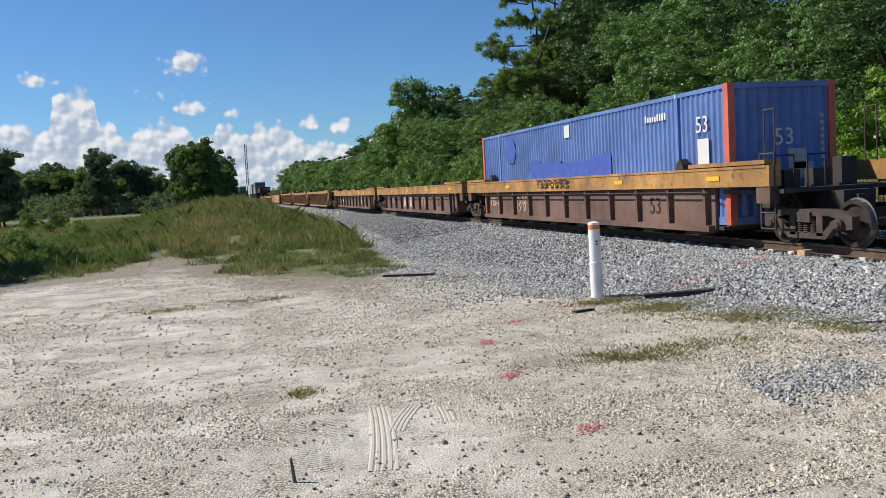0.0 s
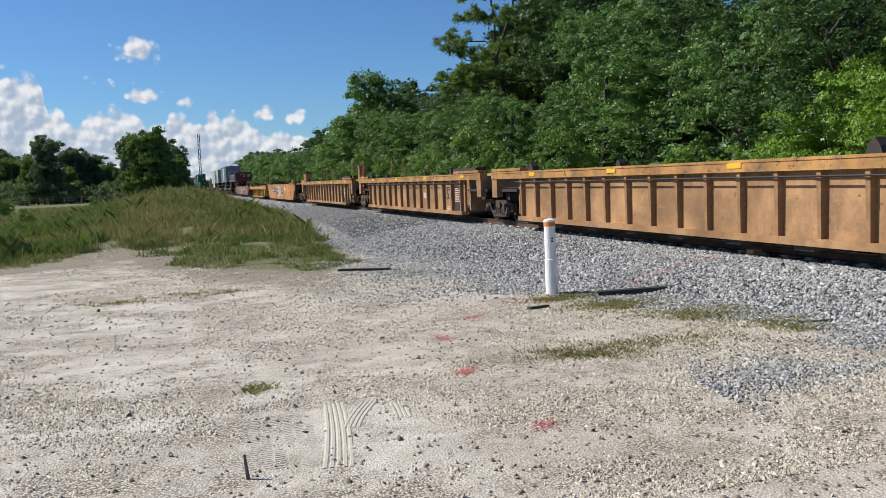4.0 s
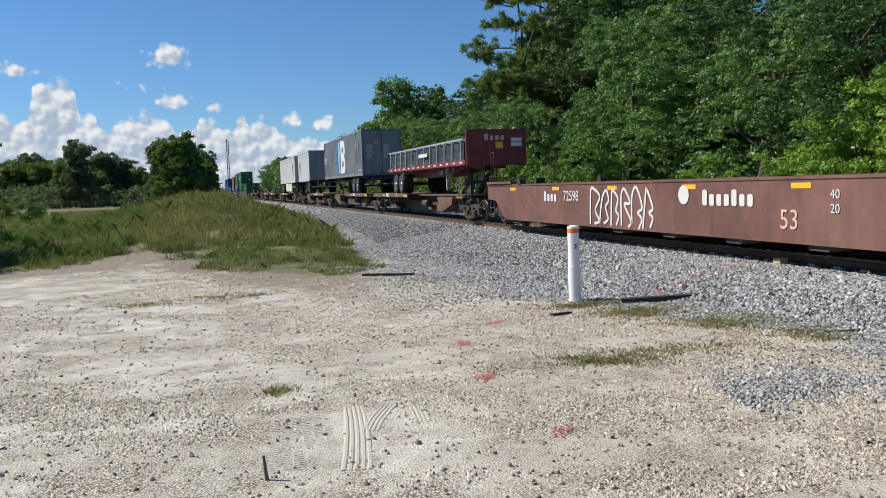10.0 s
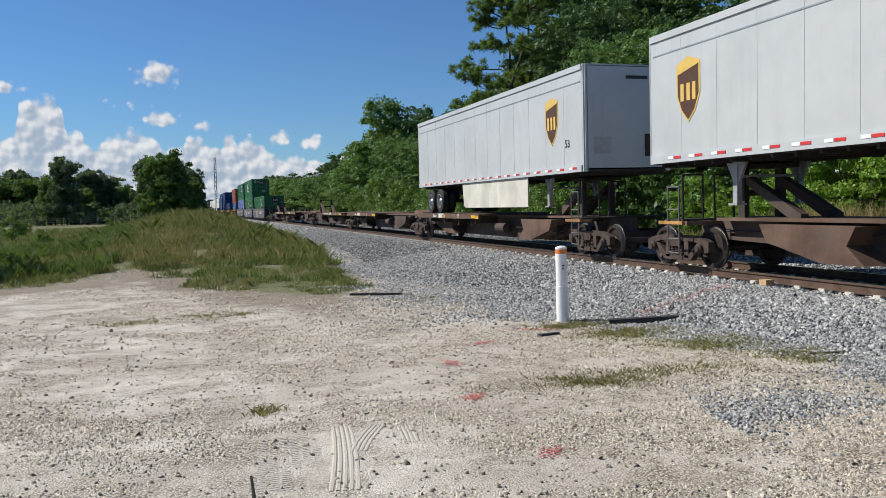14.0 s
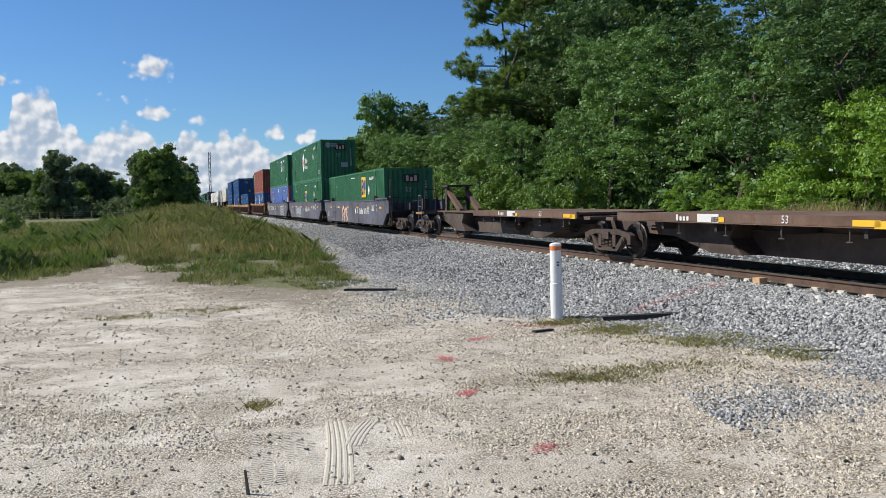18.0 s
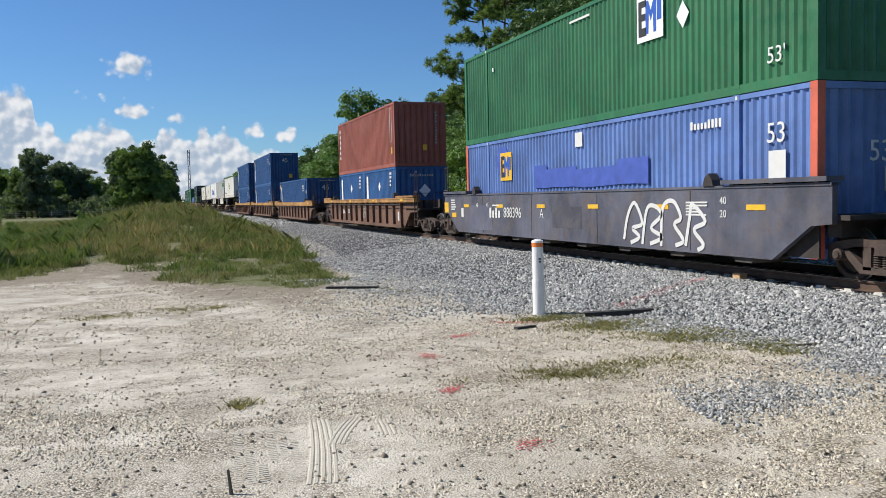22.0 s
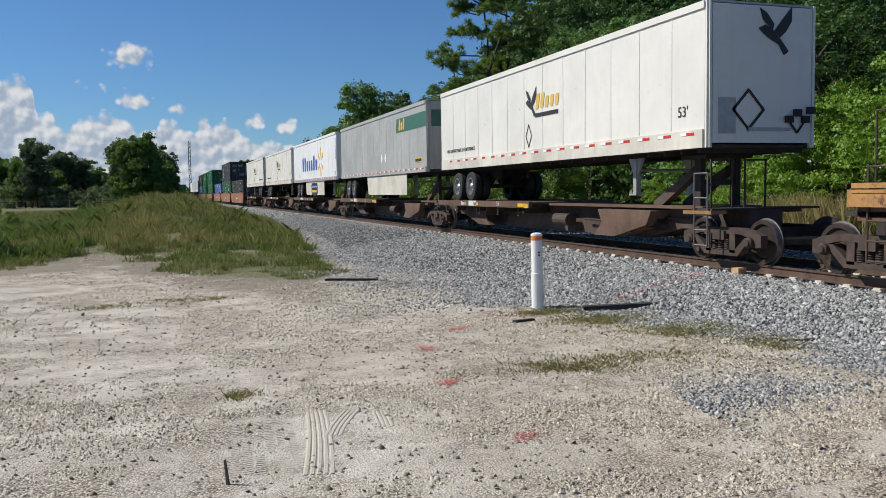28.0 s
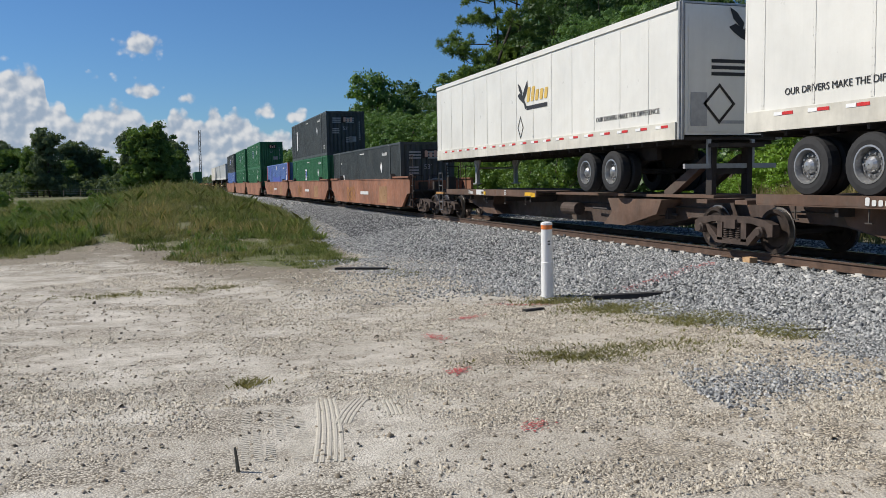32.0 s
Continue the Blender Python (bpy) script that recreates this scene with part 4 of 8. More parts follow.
def road_wheel(parent, x, y, z, r=0.5):
    def tyre():
        return lathe(B(), [(-0.13, r * 0.56), (-0.14, r * 0.75), (-0.13, r * 0.94), (-0.08, r), (0.08, r), (0.13, r * 0.94), (0.14, r * 0.75), (0.13, r * 0.56)], seg=26, caps=False)

    def rim():
        return lathe(B(), [(-0.10, r * 0.60), (-0.142, r * 0.60), (-0.145, r * 0.545), (-0.05, r * 0.50), (0.1, r * 0.50), (0.1, r * 0.57)], seg=22, caps=False)

    def dish():
        return lathe(B(), [(-0.02, r * 0.50), (-0.045, r * 0.42), (-0.05, r * 0.30), (-0.02, r * 0.27), (-0.02, 0.01)], seg=20)

    def hub():
        bm = lathe(B(), [(-0.03, r * 0.27), (-0.09, r * 0.24), (-0.13, r * 0.15), (-0.14, 0.01), (0.0, 0.02), (0.0, r * 0.2)], seg=14)
        for k in range(10):
            c, d = r * 0.35 * math.cos(k * 0.6283), r * 0.35 * math.sin(k * 0.6283)
            tube(bm, (-0.075, c, d), (-0.04, c, d), 0.018, seg=5)
        return bm
    t = mesh_part(("tyre", r), "tyre", tyre, "black", parent, Matrix.Translation((x, y, z)))
    side = Matrix() if x < 0 else mirror_x()
    if abs(x) > 1.0:
        mesh_part(("rim", r), "rim", rim, "rim_lip", t, side, "bright alloy rim")
        mesh_part(("dish", r), "wheel_disc", dish, "rim", t, side)
        mesh_part(("hub", r), "hub", hub, "rim_lip", t, side)
    return t


def rivet_row(hw, low, high):
    bm = B()
    for i in range(int((high - low - 0.3) / 0.13)):
        z = low + 0.1 + i * 0.13
        for y in (-0.022, 0.022):
            box(bm, -hw - 0.013, -hw - 0.006, y - 0.008, y + 0.008, z - 0.008, z + 0.008)
    return bm


def van_trailer(s0, length, z, skin, label, nose=True, H=2.88, W=2.6, seams=1.22, rail="white_mark", skirt=None, tandem=True, front=None, marks=True, flush=False, rail_h=0.42, wheel_at=None):
    """A van trailer, wheels on the deck: seamed side panels, rails, nose or door end, landing gear, suspension and wheels.
    nose: the nose points forward along the train, the wheels are at the far end. z is the underside of the box."""
    t = ride(empty("semi_trailer", label, "trailer", "trailers on the train"), s0, z)
    hw = W / 2

    def sheet():
        return box(B(), -hw, -hw + 0.05, 0.1, length - 0.1, rail_h - 0.02, H - 0.10)
    for sx in (-1, 1):
        o = mesh_part(("vsheet", length, H, rail_h, skin), "side_panel", sheet, skin, t, Matrix() if sx < 0 else mirror_x())
        part("top_rail", box(B(), sx * hw - 0.035, sx * hw + 0.02 * sx + 0.035 - 0.02, 0.1, length - 0.1, H - 0.14, H), skin, t)
        bm = box(B(), sx * (hw + 0.006) - 0.03, sx * (hw + 0.006) + 0.03, 0.12, length - 0.12, 0.06, rail_h)
        part("bottom_rail", bm, rail, t)
    k = seams
    while k < length - 0.4 and not flush:
        mesh_part(("seam", H), "seam_strip", lambda: box(B(), -hw - 0.007, -hw + 0.01, -0.035, 0.035, rail_h + 0.03, H - 0.16), skin, t, Matrix.Translation((0, k, 0)))
        mesh_part("rivets", "rivet_row", lambda: rivet_row(hw, rail_h, H), skin, t, Matrix.Translation((0, k, 0)))
        k += seams
    k = seams
    while k < length - 0.4 and flush:
        mesh_part(("joint", H, rail_h, length), "panel_joint", lambda: box(B(), -hw - 0.004, -hw + 0.01, -0.012, 0.012, rail_h, H - 0.14), skin, t, Matrix.Translation((0, k, 0)))
        k += seams
    for x in (-hw, hw - 0.13):
        for y in (0.0, length - 0.13):
            bm = box(B(), x, x + 0.13, y, y + 0.13, 0.06, H)
            bmesh.ops.bevel(bm, geom=[e for e in bm.edges if abs(e.verts[0].co.z - e.verts[1].co.z) > 1], offset=0.04, segments=2, affect="EDGES")
            part("corner_post", bm, "galv" if not nose else skin, t)
    part("front_wall", box(B(), -hw + 0.12, hw - 0.12, 0.01, 0.06, 0.15, H - 0.05), front or skin, t)
    part("rear_wall", box(B(), -hw + 0.12, hw - 0.12, length - 0.06, length - 0.01, 0.15, H - 0.05), skin, t)
    part("roof", box(B(), -hw + 0.02, hw - 0.02, 0.03, length - 0.03, H - 0.03, H + 0.01), "galv", t)
    bm = box(B(), -hw + 0.06, hw - 0.06, 0.1, length - 0.1, 0.05, 0.12)
    for i in range(int(length / 0.6)):
        box(bm, -hw + 0.05, hw - 0.05, 0.3 + i * 0.6, 0.36 + i * 0.6, -0.03, 0.06)
    part("floor_frame", bm, "dark", t)
    # wheels: the box's underside stands about 1.06 over the deck they roll on
    r = 0.5
    wy = wheel_at or ([length - 2.9, length - 1.6] if nose else [1.6, 2.9]) if tandem else ([length - 0.95] if nose else [1.15])
    for y in wy:
        for x in (-1.12, -0.82, 0.82, 1.12):
            road_wheel(t, x, y, -1.07 + r, r)
        part("axle", tube(B(), (-0.8, y, -1.07 + r), (0.8, y, -1.07 + r), 0.07), "dark", t)
    bm = B()
    for x in (-0.5, 0.5):
        box(bm, x - 0.06, x + 0.06, min(wy) - 0.9, max(wy) + 0.9, -0.32, 0.02)
        for y in wy:
            prism(bm, [(y - 0.35, -0.3), (y, -0.55), (y + 0.2, -0.55), (y + 0.35, -0.3)], x - 0.07, x + 0.07)
    part("suspension", bm, "dark", t)
    ly = 3.4 if nose else length - 3.0
    if length < 10:
        ly = length - 2.4
    bm = B()
    for x in (-0.75, 0.75):
        box(bm, x - 0.06, x + 0.06, ly - 0.07, ly + 0.07, -0.85, 0.05)
        box(bm, x - 0.12, x + 0.12, ly - 0.14, ly + 0.14, -0.88, -0.84)
        prism(bm, [(ly - 0.35, 0.05), (ly + 0.35, 0.05), (ly + 0.08, -0.42), (ly - 0.08, -0.42)][::-1], x - 0.03, x + 0.03)
    tube(bm, (-0.75, ly, -0.3), (0.75, ly, -0.3), 0.03)
    part("landing_gear", bm, "galv", t)
    if skirt:
        a, b = skirt
        bm = prism(B(), [(a, 0.05), (b, 0.05), (b - 0.15, -0.78), (b - 0.35, -0.86), (a, -0.86)][::-1], -hw + 0.03, -hw + 0.06)
        part("side_skirt", bm, "skirt", t, "smooth pale side skirt")
    if marks:
        n = int((length - 0.6) / 0.8)
        for i in range(n):
            y = 0.5 + i * (length - 0.9) / n
            mesh_part("refl_red", "reflector", lambda: box(B(), -0.004, 0.004, -0.125, 0.125, -0.027, 0.027), "red_mark", t, Matrix.Translation((-hw - 0.041, y, rail_h - 0.075)))
            mesh_part("refl_white", "reflector", lambda: box(B(), -0.004, 0.004, -0.10, 0.10, -0.03, 0.03), "post", t, Matrix.Translation((-hw - 0.041, y + 0.24, rail_h - 0.075)))
    if not nose:
        bm = box(B(), -1.15, 1.15, 0.02, 0.1, -0.55, -0.45)
        for x in (-0.55, 0.55):
            box(bm, x - 0.04, x + 0.04, 0.03, 0.09, -0.5, 0.06)
        part("under_ride_bar", bm, "galv", t)
        part("roller_door", box(B(), -hw + 0.2, hw - 0.2, -0.005, 0.012, 0.22, H - 0.25), front or skin, t, "grey roll-up door")
    return t


M.update(
    slate_patch=paint("slate_repaint", (0.055, 0.056, 0.075), amount=0.2, rough=0.6, grimy=0.4),
    slate_pale=paint("slate_faded", (0.10, 0.105, 0.15), amount=0.3, rough=0.6, grimy=0.3),
    spine=paint("spine_brown", (0.052, 0.030, 0.021), wear=(0.15, 0.065, 0.03), amount=0.45, rough=0.7, grimy=0.5),
    deck=paint("deck_rust", (0.115, 0.064, 0.041), amount=0.5, rough=0.8, grimy=0.4),
    brown=paint("well_brown", (0.125, 0.066, 0.048), amount=0.35, rough=0.65, grimy=0.5, grime=(0.17, 0.10, 0.07)),
    chord=paint("chord_yellow", (0.40, 0.20, 0.05), amount=0.55, rough=0.6, grimy=0.7, grime=(0.17, 0.10, 0.055)),
    tan=paint("well_tan", (0.33, 0.18, 0.075), amount=0.45, rough=0.6, grimy=0.55, grime=(0.17, 0.095, 0.05)),
    yellow=paint("well_yellow", (0.42, 0.22, 0.03), amount=0.4, rough=0.5, grimy=0.5, grime=(0.35, 0.18, 0.06)),
    orange=paint("well_orange", (0.38, 0.165, 0.036), amount=0.4, rough=0.6, grimy=0.55, grime=(0.26, 0.13, 0.06)),
    ribbrown=paint("well_rust", (0.125, 0.058, 0.034), wear=(0.20, 0.08, 0.028), amount=0.65, rough=0.65, grimy=0.5, grime=(0.12, 0.075, 0.05)),
    maroon=paint("well_maroon", (0.155, 0.066, 0.05), amount=0.2, rough=0.5, grimy=0.25),
    slate=paint("well_slate", (0.072, 0.076, 0.105), amount=0.40, rough=0.55, grimy=0.5, grime=(0.125, 0.10, 0.09)),
    rustwell=paint("well_redbrown", (0.27, 0.11, 0.055), amount=0.4, rough=0.6, grimy=0.4, grime=(0.16, 0.10, 0.07)),
    cblue=paint("container_violet_blue", (0.10, 0.185, 0.44), amount=0.15, rough=0.5, grimy=0.15),
    red_post=paint("post_red", (0.55, 0.11, 0.06), amount=0.3, rough=0.5, grimy=0.15),
    cgreen=paint("container_green", (0.016, 0.135, 0.05), amount=0.1, rough=0.45, grimy=0.08),
    cnavy=paint("container_blue", (0.010, 0.075, 0.225), amount=0.1, rough=0.45, grimy=0.08),
    csea=paint("container_sea_blue", (0.012, 0.095, 0.28), amount=0.25, rough=0.5, grimy=0.15),
    cred=paint("container_oxide", (0.29, 0.075, 0.045), amount=0.2, rough=0.5, grimy=0.12),
    cgrey=paint("container_grey", (0.155, 0.185, 0.20), amount=0.15, rough=0.5, grimy=0.2),
    cblack=paint("container_black", (0.045, 0.055, 0.055), amount=0.1, rough=0.45, grimy=0.15),
    tgrey=paint("trailer_grey", (0.44, 0.465, 0.475), amount=0.03, rough=0.4, grimy=0.06, streak=0.15, even=0.35, grime=(0.36, 0.35, 0.33)),
    tdoor=paint("door_grey", (0.25, 0.29, 0.33), amount=0.05, rough=0.45, grimy=0.15),
    twhite=paint("trailer_white", (0.70, 0.69, 0.64), amount=0.03, rough=0.35, grimy=0.08, streak=0.12, even=0.35, grime=(0.45, 0.40, 0.32)),
    tdull=paint("trailer_dull", (0.37, 0.38, 0.37), amount=0.05, rough=0.4, grimy=0.18, streak=0.4, even=0.5, grime=(0.25, 0.24, 0.22)),
    tbright=paint("trailer_bright_white", (0.75, 0.76, 0.77), amount=0.02, rough=0.35, grimy=0.04, streak=0.08, even=0.3),
    skirt=paint("skirt_white", (0.60, 0.575, 0.50), amount=0.02, rough=0.4, grimy=0.15, streak=0.3, grime=(0.40, 0.36, 0.28)),
    redtrailer=paint("trailer_red", (0.18, 0.02, 0.024), amount=0.2, rough=0.5, grimy=0.25),
)

# ---- the land ----
def smooth_step(a, b, x):
    t = np.clip((np.asarray(x, float) - a) / (b - a), 0, 1)
    return t * t * (3 - 2 * t)


def wavy(x, y, f, seed):
    """Cheap smooth noise from a few crossed waves."""
    r = np.random.RandomState(seed)
    out = 0
    for k in range(6):
        a, ph, g = r.uniform(0, 6.28), r.uniform(0, 6.28), f * r.uniform(0.6, 1.7)
        out = out + np.sin((x * np.cos(a) + y * np.sin(a)) * g + ph)
    return out / 6


def grass_mask(x, y):
    """1 where grass grows, 0 in the yard: the yard ends in a ragged line across the view, and reaches the track."""
    edge = np.interp(x, [-20, -9, -5.5, -1.3, 0.2, 1.2, 3.3, 4.5, 5.2, 6.0, 6.7, 7.7], [22, 24, 27.5, 29.5, 25.5, 22.5, 20.8, 23.5, 31, 46, 74, 119]) + 1.0 * wavy(x, y, 1.1, 3) + 0.7 * wavy(x, y, 3.1, 4)
    m = smooth_step(-6.5, 2.2, y - edge)
    m = np.maximum(m, smooth_step(XT + 5.6, XT + 7.0, x))
    m = np.maximum(m, smooth_step(-16, -26, x))
    m = np.maximum(m, smooth_step(-22, -34, y))
    return m


def land_height(x, y):
    z = 0.014 * wavy(x, y, 1.1, 5) + 0.009 * wavy(x, y, 3.5, 8) + 0.007 * wavy(x, y, 9.0, 9)
    # a bank beside the line, past the end of the yard: steep towards the field, easy towards the track
    bank = smooth_step(23, 52, y) * (1 - smooth_step(95, 150, y)) * np.exp(-(np.abs(x - 0.5) / np.where(x < 0.5, 5.6, 4.4)) ** 2.0)
    z = z + 1.62 * bank * (1 + 0.10 * wavy(x, y, 0.35, 2) + 0.07 * wavy(x, y, 1.3, 6)) + 0.10 * smooth_step(21, 32, y) * smooth_step(-6, 0, x) * (1 - smooth_step(2.5, 5.5, x))
    z = z - 0.35 * smooth_step(-7, -16, x) * smooth_step(18, 30, y)
    # the ground behind the track lies nearly level with it
    z = z + 0.30 * smooth_step(XT + 4.5, XT + 7.0, x)
    return z


def build_ground():
    xs = np.unique(np.concatenate([np.linspace(-2500, -60, 18), np.linspace(-60, -8, 27), np.arange(-8, 14, 0.22), np.linspace(14, 60, 30), np.linspace(60, 2500, 18)]))
    ys = np.unique(np.concatenate([np.linspace(-2500, -30, 14), np.linspace(-30, 3, 12), np.arange(3, 34, 0.24), np.linspace(34, 120, 70), np.linspace(120, 3500, 40)]))
    X, Y = np.meshgrid(xs, ys)
    Z = land_height(X, Y)
    v = np.stack([X.ravel(), Y.ravel(), Z.ravel()], 1)
    nx, ny = len(xs), len(ys)
    i = (np.arange(ny - 1)[:, None] * nx + np.arange(nx - 1)[None, :]).ravel()
    f = np.stack([i, i + 1, i + 1 + nx, i + nx], 1)
    g = soup("ground", v, f, "ground", "structure", "pale crushed-lime yard running out into grass", "ground")
    g.data.shade_smooth()
    at = g.data.attributes.new("grass", "FLOAT", "POINT")
    at.data.foreach_set("value", grass_mask(X, Y).astype(np.float32).ravel())
    return g


build_ground()
NEAR, FAR = -60.0, 700.0


def bed_toe(y):
    """How far the ballast reaches towards the yard."""
    return np.interp(y, [0, 7, 8.5, 10.8, 12.8, 14, 16.2, 18, 20, 23, 28, 34, 46, 74, 120], [9.0, 8.6, 8.1, 7.55, 6.75, 6.1, 5.6, 6.4, 6.3, 5.1, 4.9, 5.2, 5.9, 6.6, 7.5]) + 0.12 * wavy(y, y * 0.3, 1.5, 21)


def bed_height(x, y):
    """Ballast surface between the toe and the tie ends."""
    toe, crown = bed_toe(y), XT - 1.75
    t = np.clip((x - toe) / (crown - toe), 0, 1)
    return -0.06 + (ZR - 0.20 + 0.06) * (0.35 * t + 0.65 * t * t * (3 - 2 * t))


def build_bed():
    ys = np.unique(np.concatenate([np.linspace(NEAR, 4, 14), np.arange(4, 45, 0.3), np.linspace(45, 150, 60), np.linspace(150, FAR, 30)]))
    us = np.linspace(0, 1, 15)
    rows = []
    for y in ys:
        toe = float(bed_toe(y))
        line = [(toe + (XT - 1.75 - toe) * u, y, float(bed_height(toe + (XT - 1.75 - toe) * u, y))) for u in us]
        line += [(XT, y, ZR - 0.21), (XT + 1.75, y, ZR - 0.20), (XT + 4.2, y, ZR - 0.26), (XT + 6.0, y, 0.2)]
        rows.append(line)
    n = len(rows[0])
    v = [p for r in rows for p in r]
    f = [(i * n + j, i * n + j + 1, (i + 1) * n + j + 1, (i + 1) * n + j) for i in range(len(rows) - 1) for j in range(n - 1)]
    # grey stones lie on this sheet; its dark colour paints the shade between them
    b = soup("ballast_bed", v, f, "bed", "structure", "sloping ballast bed under the track, coloured near-black as shade between its stones", "ballast")
    b.data.shade_smooth()


build_bed()


def stone_field(name, pts, size, material, label, seed, tall=1.0, small=False):
    """Loose angular stones: each an uneven ring under a tilted, broken top."""
    r = np.random.RandomState(seed)
    n = len(pts)
    base = np.array([(1, 0, -0.4), (0, 1, -0.4), (-1, 0, -0.4), (0, -1, -0.4), (0.62, 0.1, 0.55), (-0.35, 0.55, 0.6), (-0.3, -0.58, 0.5)], float)
    if small:       # grit needs no more than an uneven ring and one broken tip
        base = base[:5] * np.array([1, 1, 1.15])
    k = len(base)
    v = base[None] * r.uniform(0.75, 1.25, (n, k, 1)) + r.uniform(-0.25, 0.25, (n, k, 3))
    v[:, 4:, 2] += r.uniform(-0.35, 0.35, (n, k - 4))
    v = v * (size * r.lognormal(0, 0.38 if small else 0.28, n))[:, None, None] * np.array([1, 0.8, tall])
    x, y, z = v[..., 0], v[..., 1], v[..., 2]
    for axis in range(3):      # tumbled about each axis in turn, least about the level ones
        a = r.uniform(0, 6.28, n) if axis == 2 else r.normal(0, 0.3 if small else 0.55, n)
        c, s = np.cos(a)[:, None], np.sin(a)[:, None]
        x, y, z = (x, y * c - z * s, y * s + z * c) if axis == 0 else (x * c + z * s, y, z * c - x * s) if axis == 1 else (x * c - y * s, x * s + y * c, z)
    v = np.stack([x, y, z], 2) + np.asarray(pts)[:, None, :]
    tri = np.array([(4, 5, 6), (0, 1, 4), (1, 5, 4), (1, 2, 5), (2, 6, 5), (2, 3, 6), (3, 4, 6), (3, 0, 4)])
    if small:
        tri = np.array([(0, 1, 4), (1, 2, 4), (2, 3, 4), (3, 0, 4)])
    f = (np.arange(n)[:, None, None] * k + tri[None]).reshape(-1, 3)
    return soup(name, v.reshape(-1, 3), f, material, "stuff", label, "gravel")


def scatter_stones():
    r = np.random.RandomState(4)

    def on_bed(y0, y1, n):
        y = r.uniform(y0, y1, n)
        toe = bed_toe(y) - np.abs(r.normal(0, 0.3, n)) * (r.uniform(0, 1, n) < 0.3)
        x = toe + (XT - 1.1 - toe) * r.uniform(0, 1, n)
        return np.stack([x, y, np.maximum(bed_height(x, y), land_height(x, y)) + 0.008], 1)
    p = np.concatenate([on_bed(8.0, 16, 34000), on_bed(16, 30, 27000), on_bed(30, 62, 16000)])
    stone_field("ballast_stones", p, 0.024, "ballast", "angular grey ballast stones on the bed's slope", 6)
    stone_field("far_ballast_stones", on_bed(62, 150, 14000), 0.065, "ballast", "grey ballast stones far along the bed", 16)
    # between and beyond the rails
    y = np.concatenate([r.uniform(6, 30, 12000), r.uniform(30, 80, 6000)])
    x = XT + r.uniform(-1.2, 5.2, len(y))
    stone_field("track_stones", np.stack([x, y, np.full(len(y), ZR - 0.20) - 0.03 * np.clip(x - XT - 1.75, 0, 9)], 1), 0.035, "ballast", "grey ballast stones between and behind the rails", 7)
    # spilled below the toe, in drifts on the yard
    n = 30000
    y = r.uniform(7.5, 22, n)
    x = bed_toe(y) - np.abs(r.normal(0, 1.0, n)) * np.interp(y, [8, 11.5, 13, 22], [0.16, 0.3, 1.25, 1.0])
    keep = wavy(x, y, 1.1, 31) + r.normal(0, 0.25, n) > 0.05
    x, y = x[keep], y[keep]
    stone_field("spilled_stones", np.stack([x, y, land_height(x, y) + 0.006], 1), 0.021, "ballast", "grey stones spilled onto the yard", 8)
    u, w = r.uniform(-1, 1, 9000), r.normal(0, 0.42, 9000)
    x, y = 6.5 + 1.7 * u + 0.2 * w, 7.15 + 0.35 * u + w
    keep = wavy(x, y, 2.3, 36) + r.normal(0, 0.3, 9000) > 0.05
    x, y = x[keep], y[keep]
    stone_field("spilled_patch", np.stack([x, y, land_height(x, y) + 0.004], 1), 0.017, "ballast", "patch of grey stones spilled on the yard", 17)
    # small lime gravel over the yard, thick in drifts with bare sand between
    n = 330000
    y = 4.6 + 20 * r.uniform(0, 1, n) ** 1.6
    x = -3.2 - 0.22 * (y - 4) + r.uniform(0, 1, n) * (10.2 + 0.3 * (y - 4))
    drift = wavy(x, y, 1.3, 41) + 0.7 * wavy(x, y, 3.6, 42) + 0.35 * wavy(x, y, 9.0, 43)
    keep = (drift + r.normal(0, 0.22, n) > 0.21 - 0.06 * (x - 1)) & (x < bed_toe(y) + 0.2) & (grass_mask(x, y) < 0.5) & ((x - 0.1) / np.maximum(y, 1) < 1.05)
    keep &= ~((np.abs(x - 1.0) < 0.75) & (np.abs(y - 6.9) < 1.0) & (r.uniform(0, 1, n) < 0.96))
    keep &= ~((np.abs(x - 3.9) < 1.1) & (np.abs(y - 7.7 - 0.2 * (x - 3.9)) < 0.35) & (r.uniform(0, 1, n) < 0.85))
    x, y = x[keep], y[keep]
    stone_field("yard_gravel", np.stack([x, y, land_height(x, y) + 0.005], 1), 0.0105 + 0.0005 * np.clip(y - 8, 0, 14), "lime", "small pale gravel strewn over the yard", 9, 1.0, True)
    x, y = r.uniform(-7, 3.2, 9000), r.uniform(19, 32, 9000)
    k = (grass_mask(x, y) > 0.04) & (wavy(x, y, 1.4, 45) + r.normal(0, 0.3, 9000) > 0.1)
    x, y = x[k], y[k]
    stone_field("soil_clods", np.stack([x, y, land_height(x, y) + 0.008], 1), 0.024, "clod", "dark clods of bare soil at the yard's end", 46, 0.8, True)
    n = 3600
    y, x = 4.2 + 14 * r.uniform(0, 1, n) ** 1.5, r.uniform(-4, 7, n)
    stone_field("yard_lumps", np.stack([x, y, land_height(x, y) + 0.004], 1), 0.020, "clod", "larger lumps of lime rock in the yard", 10, 0.7)


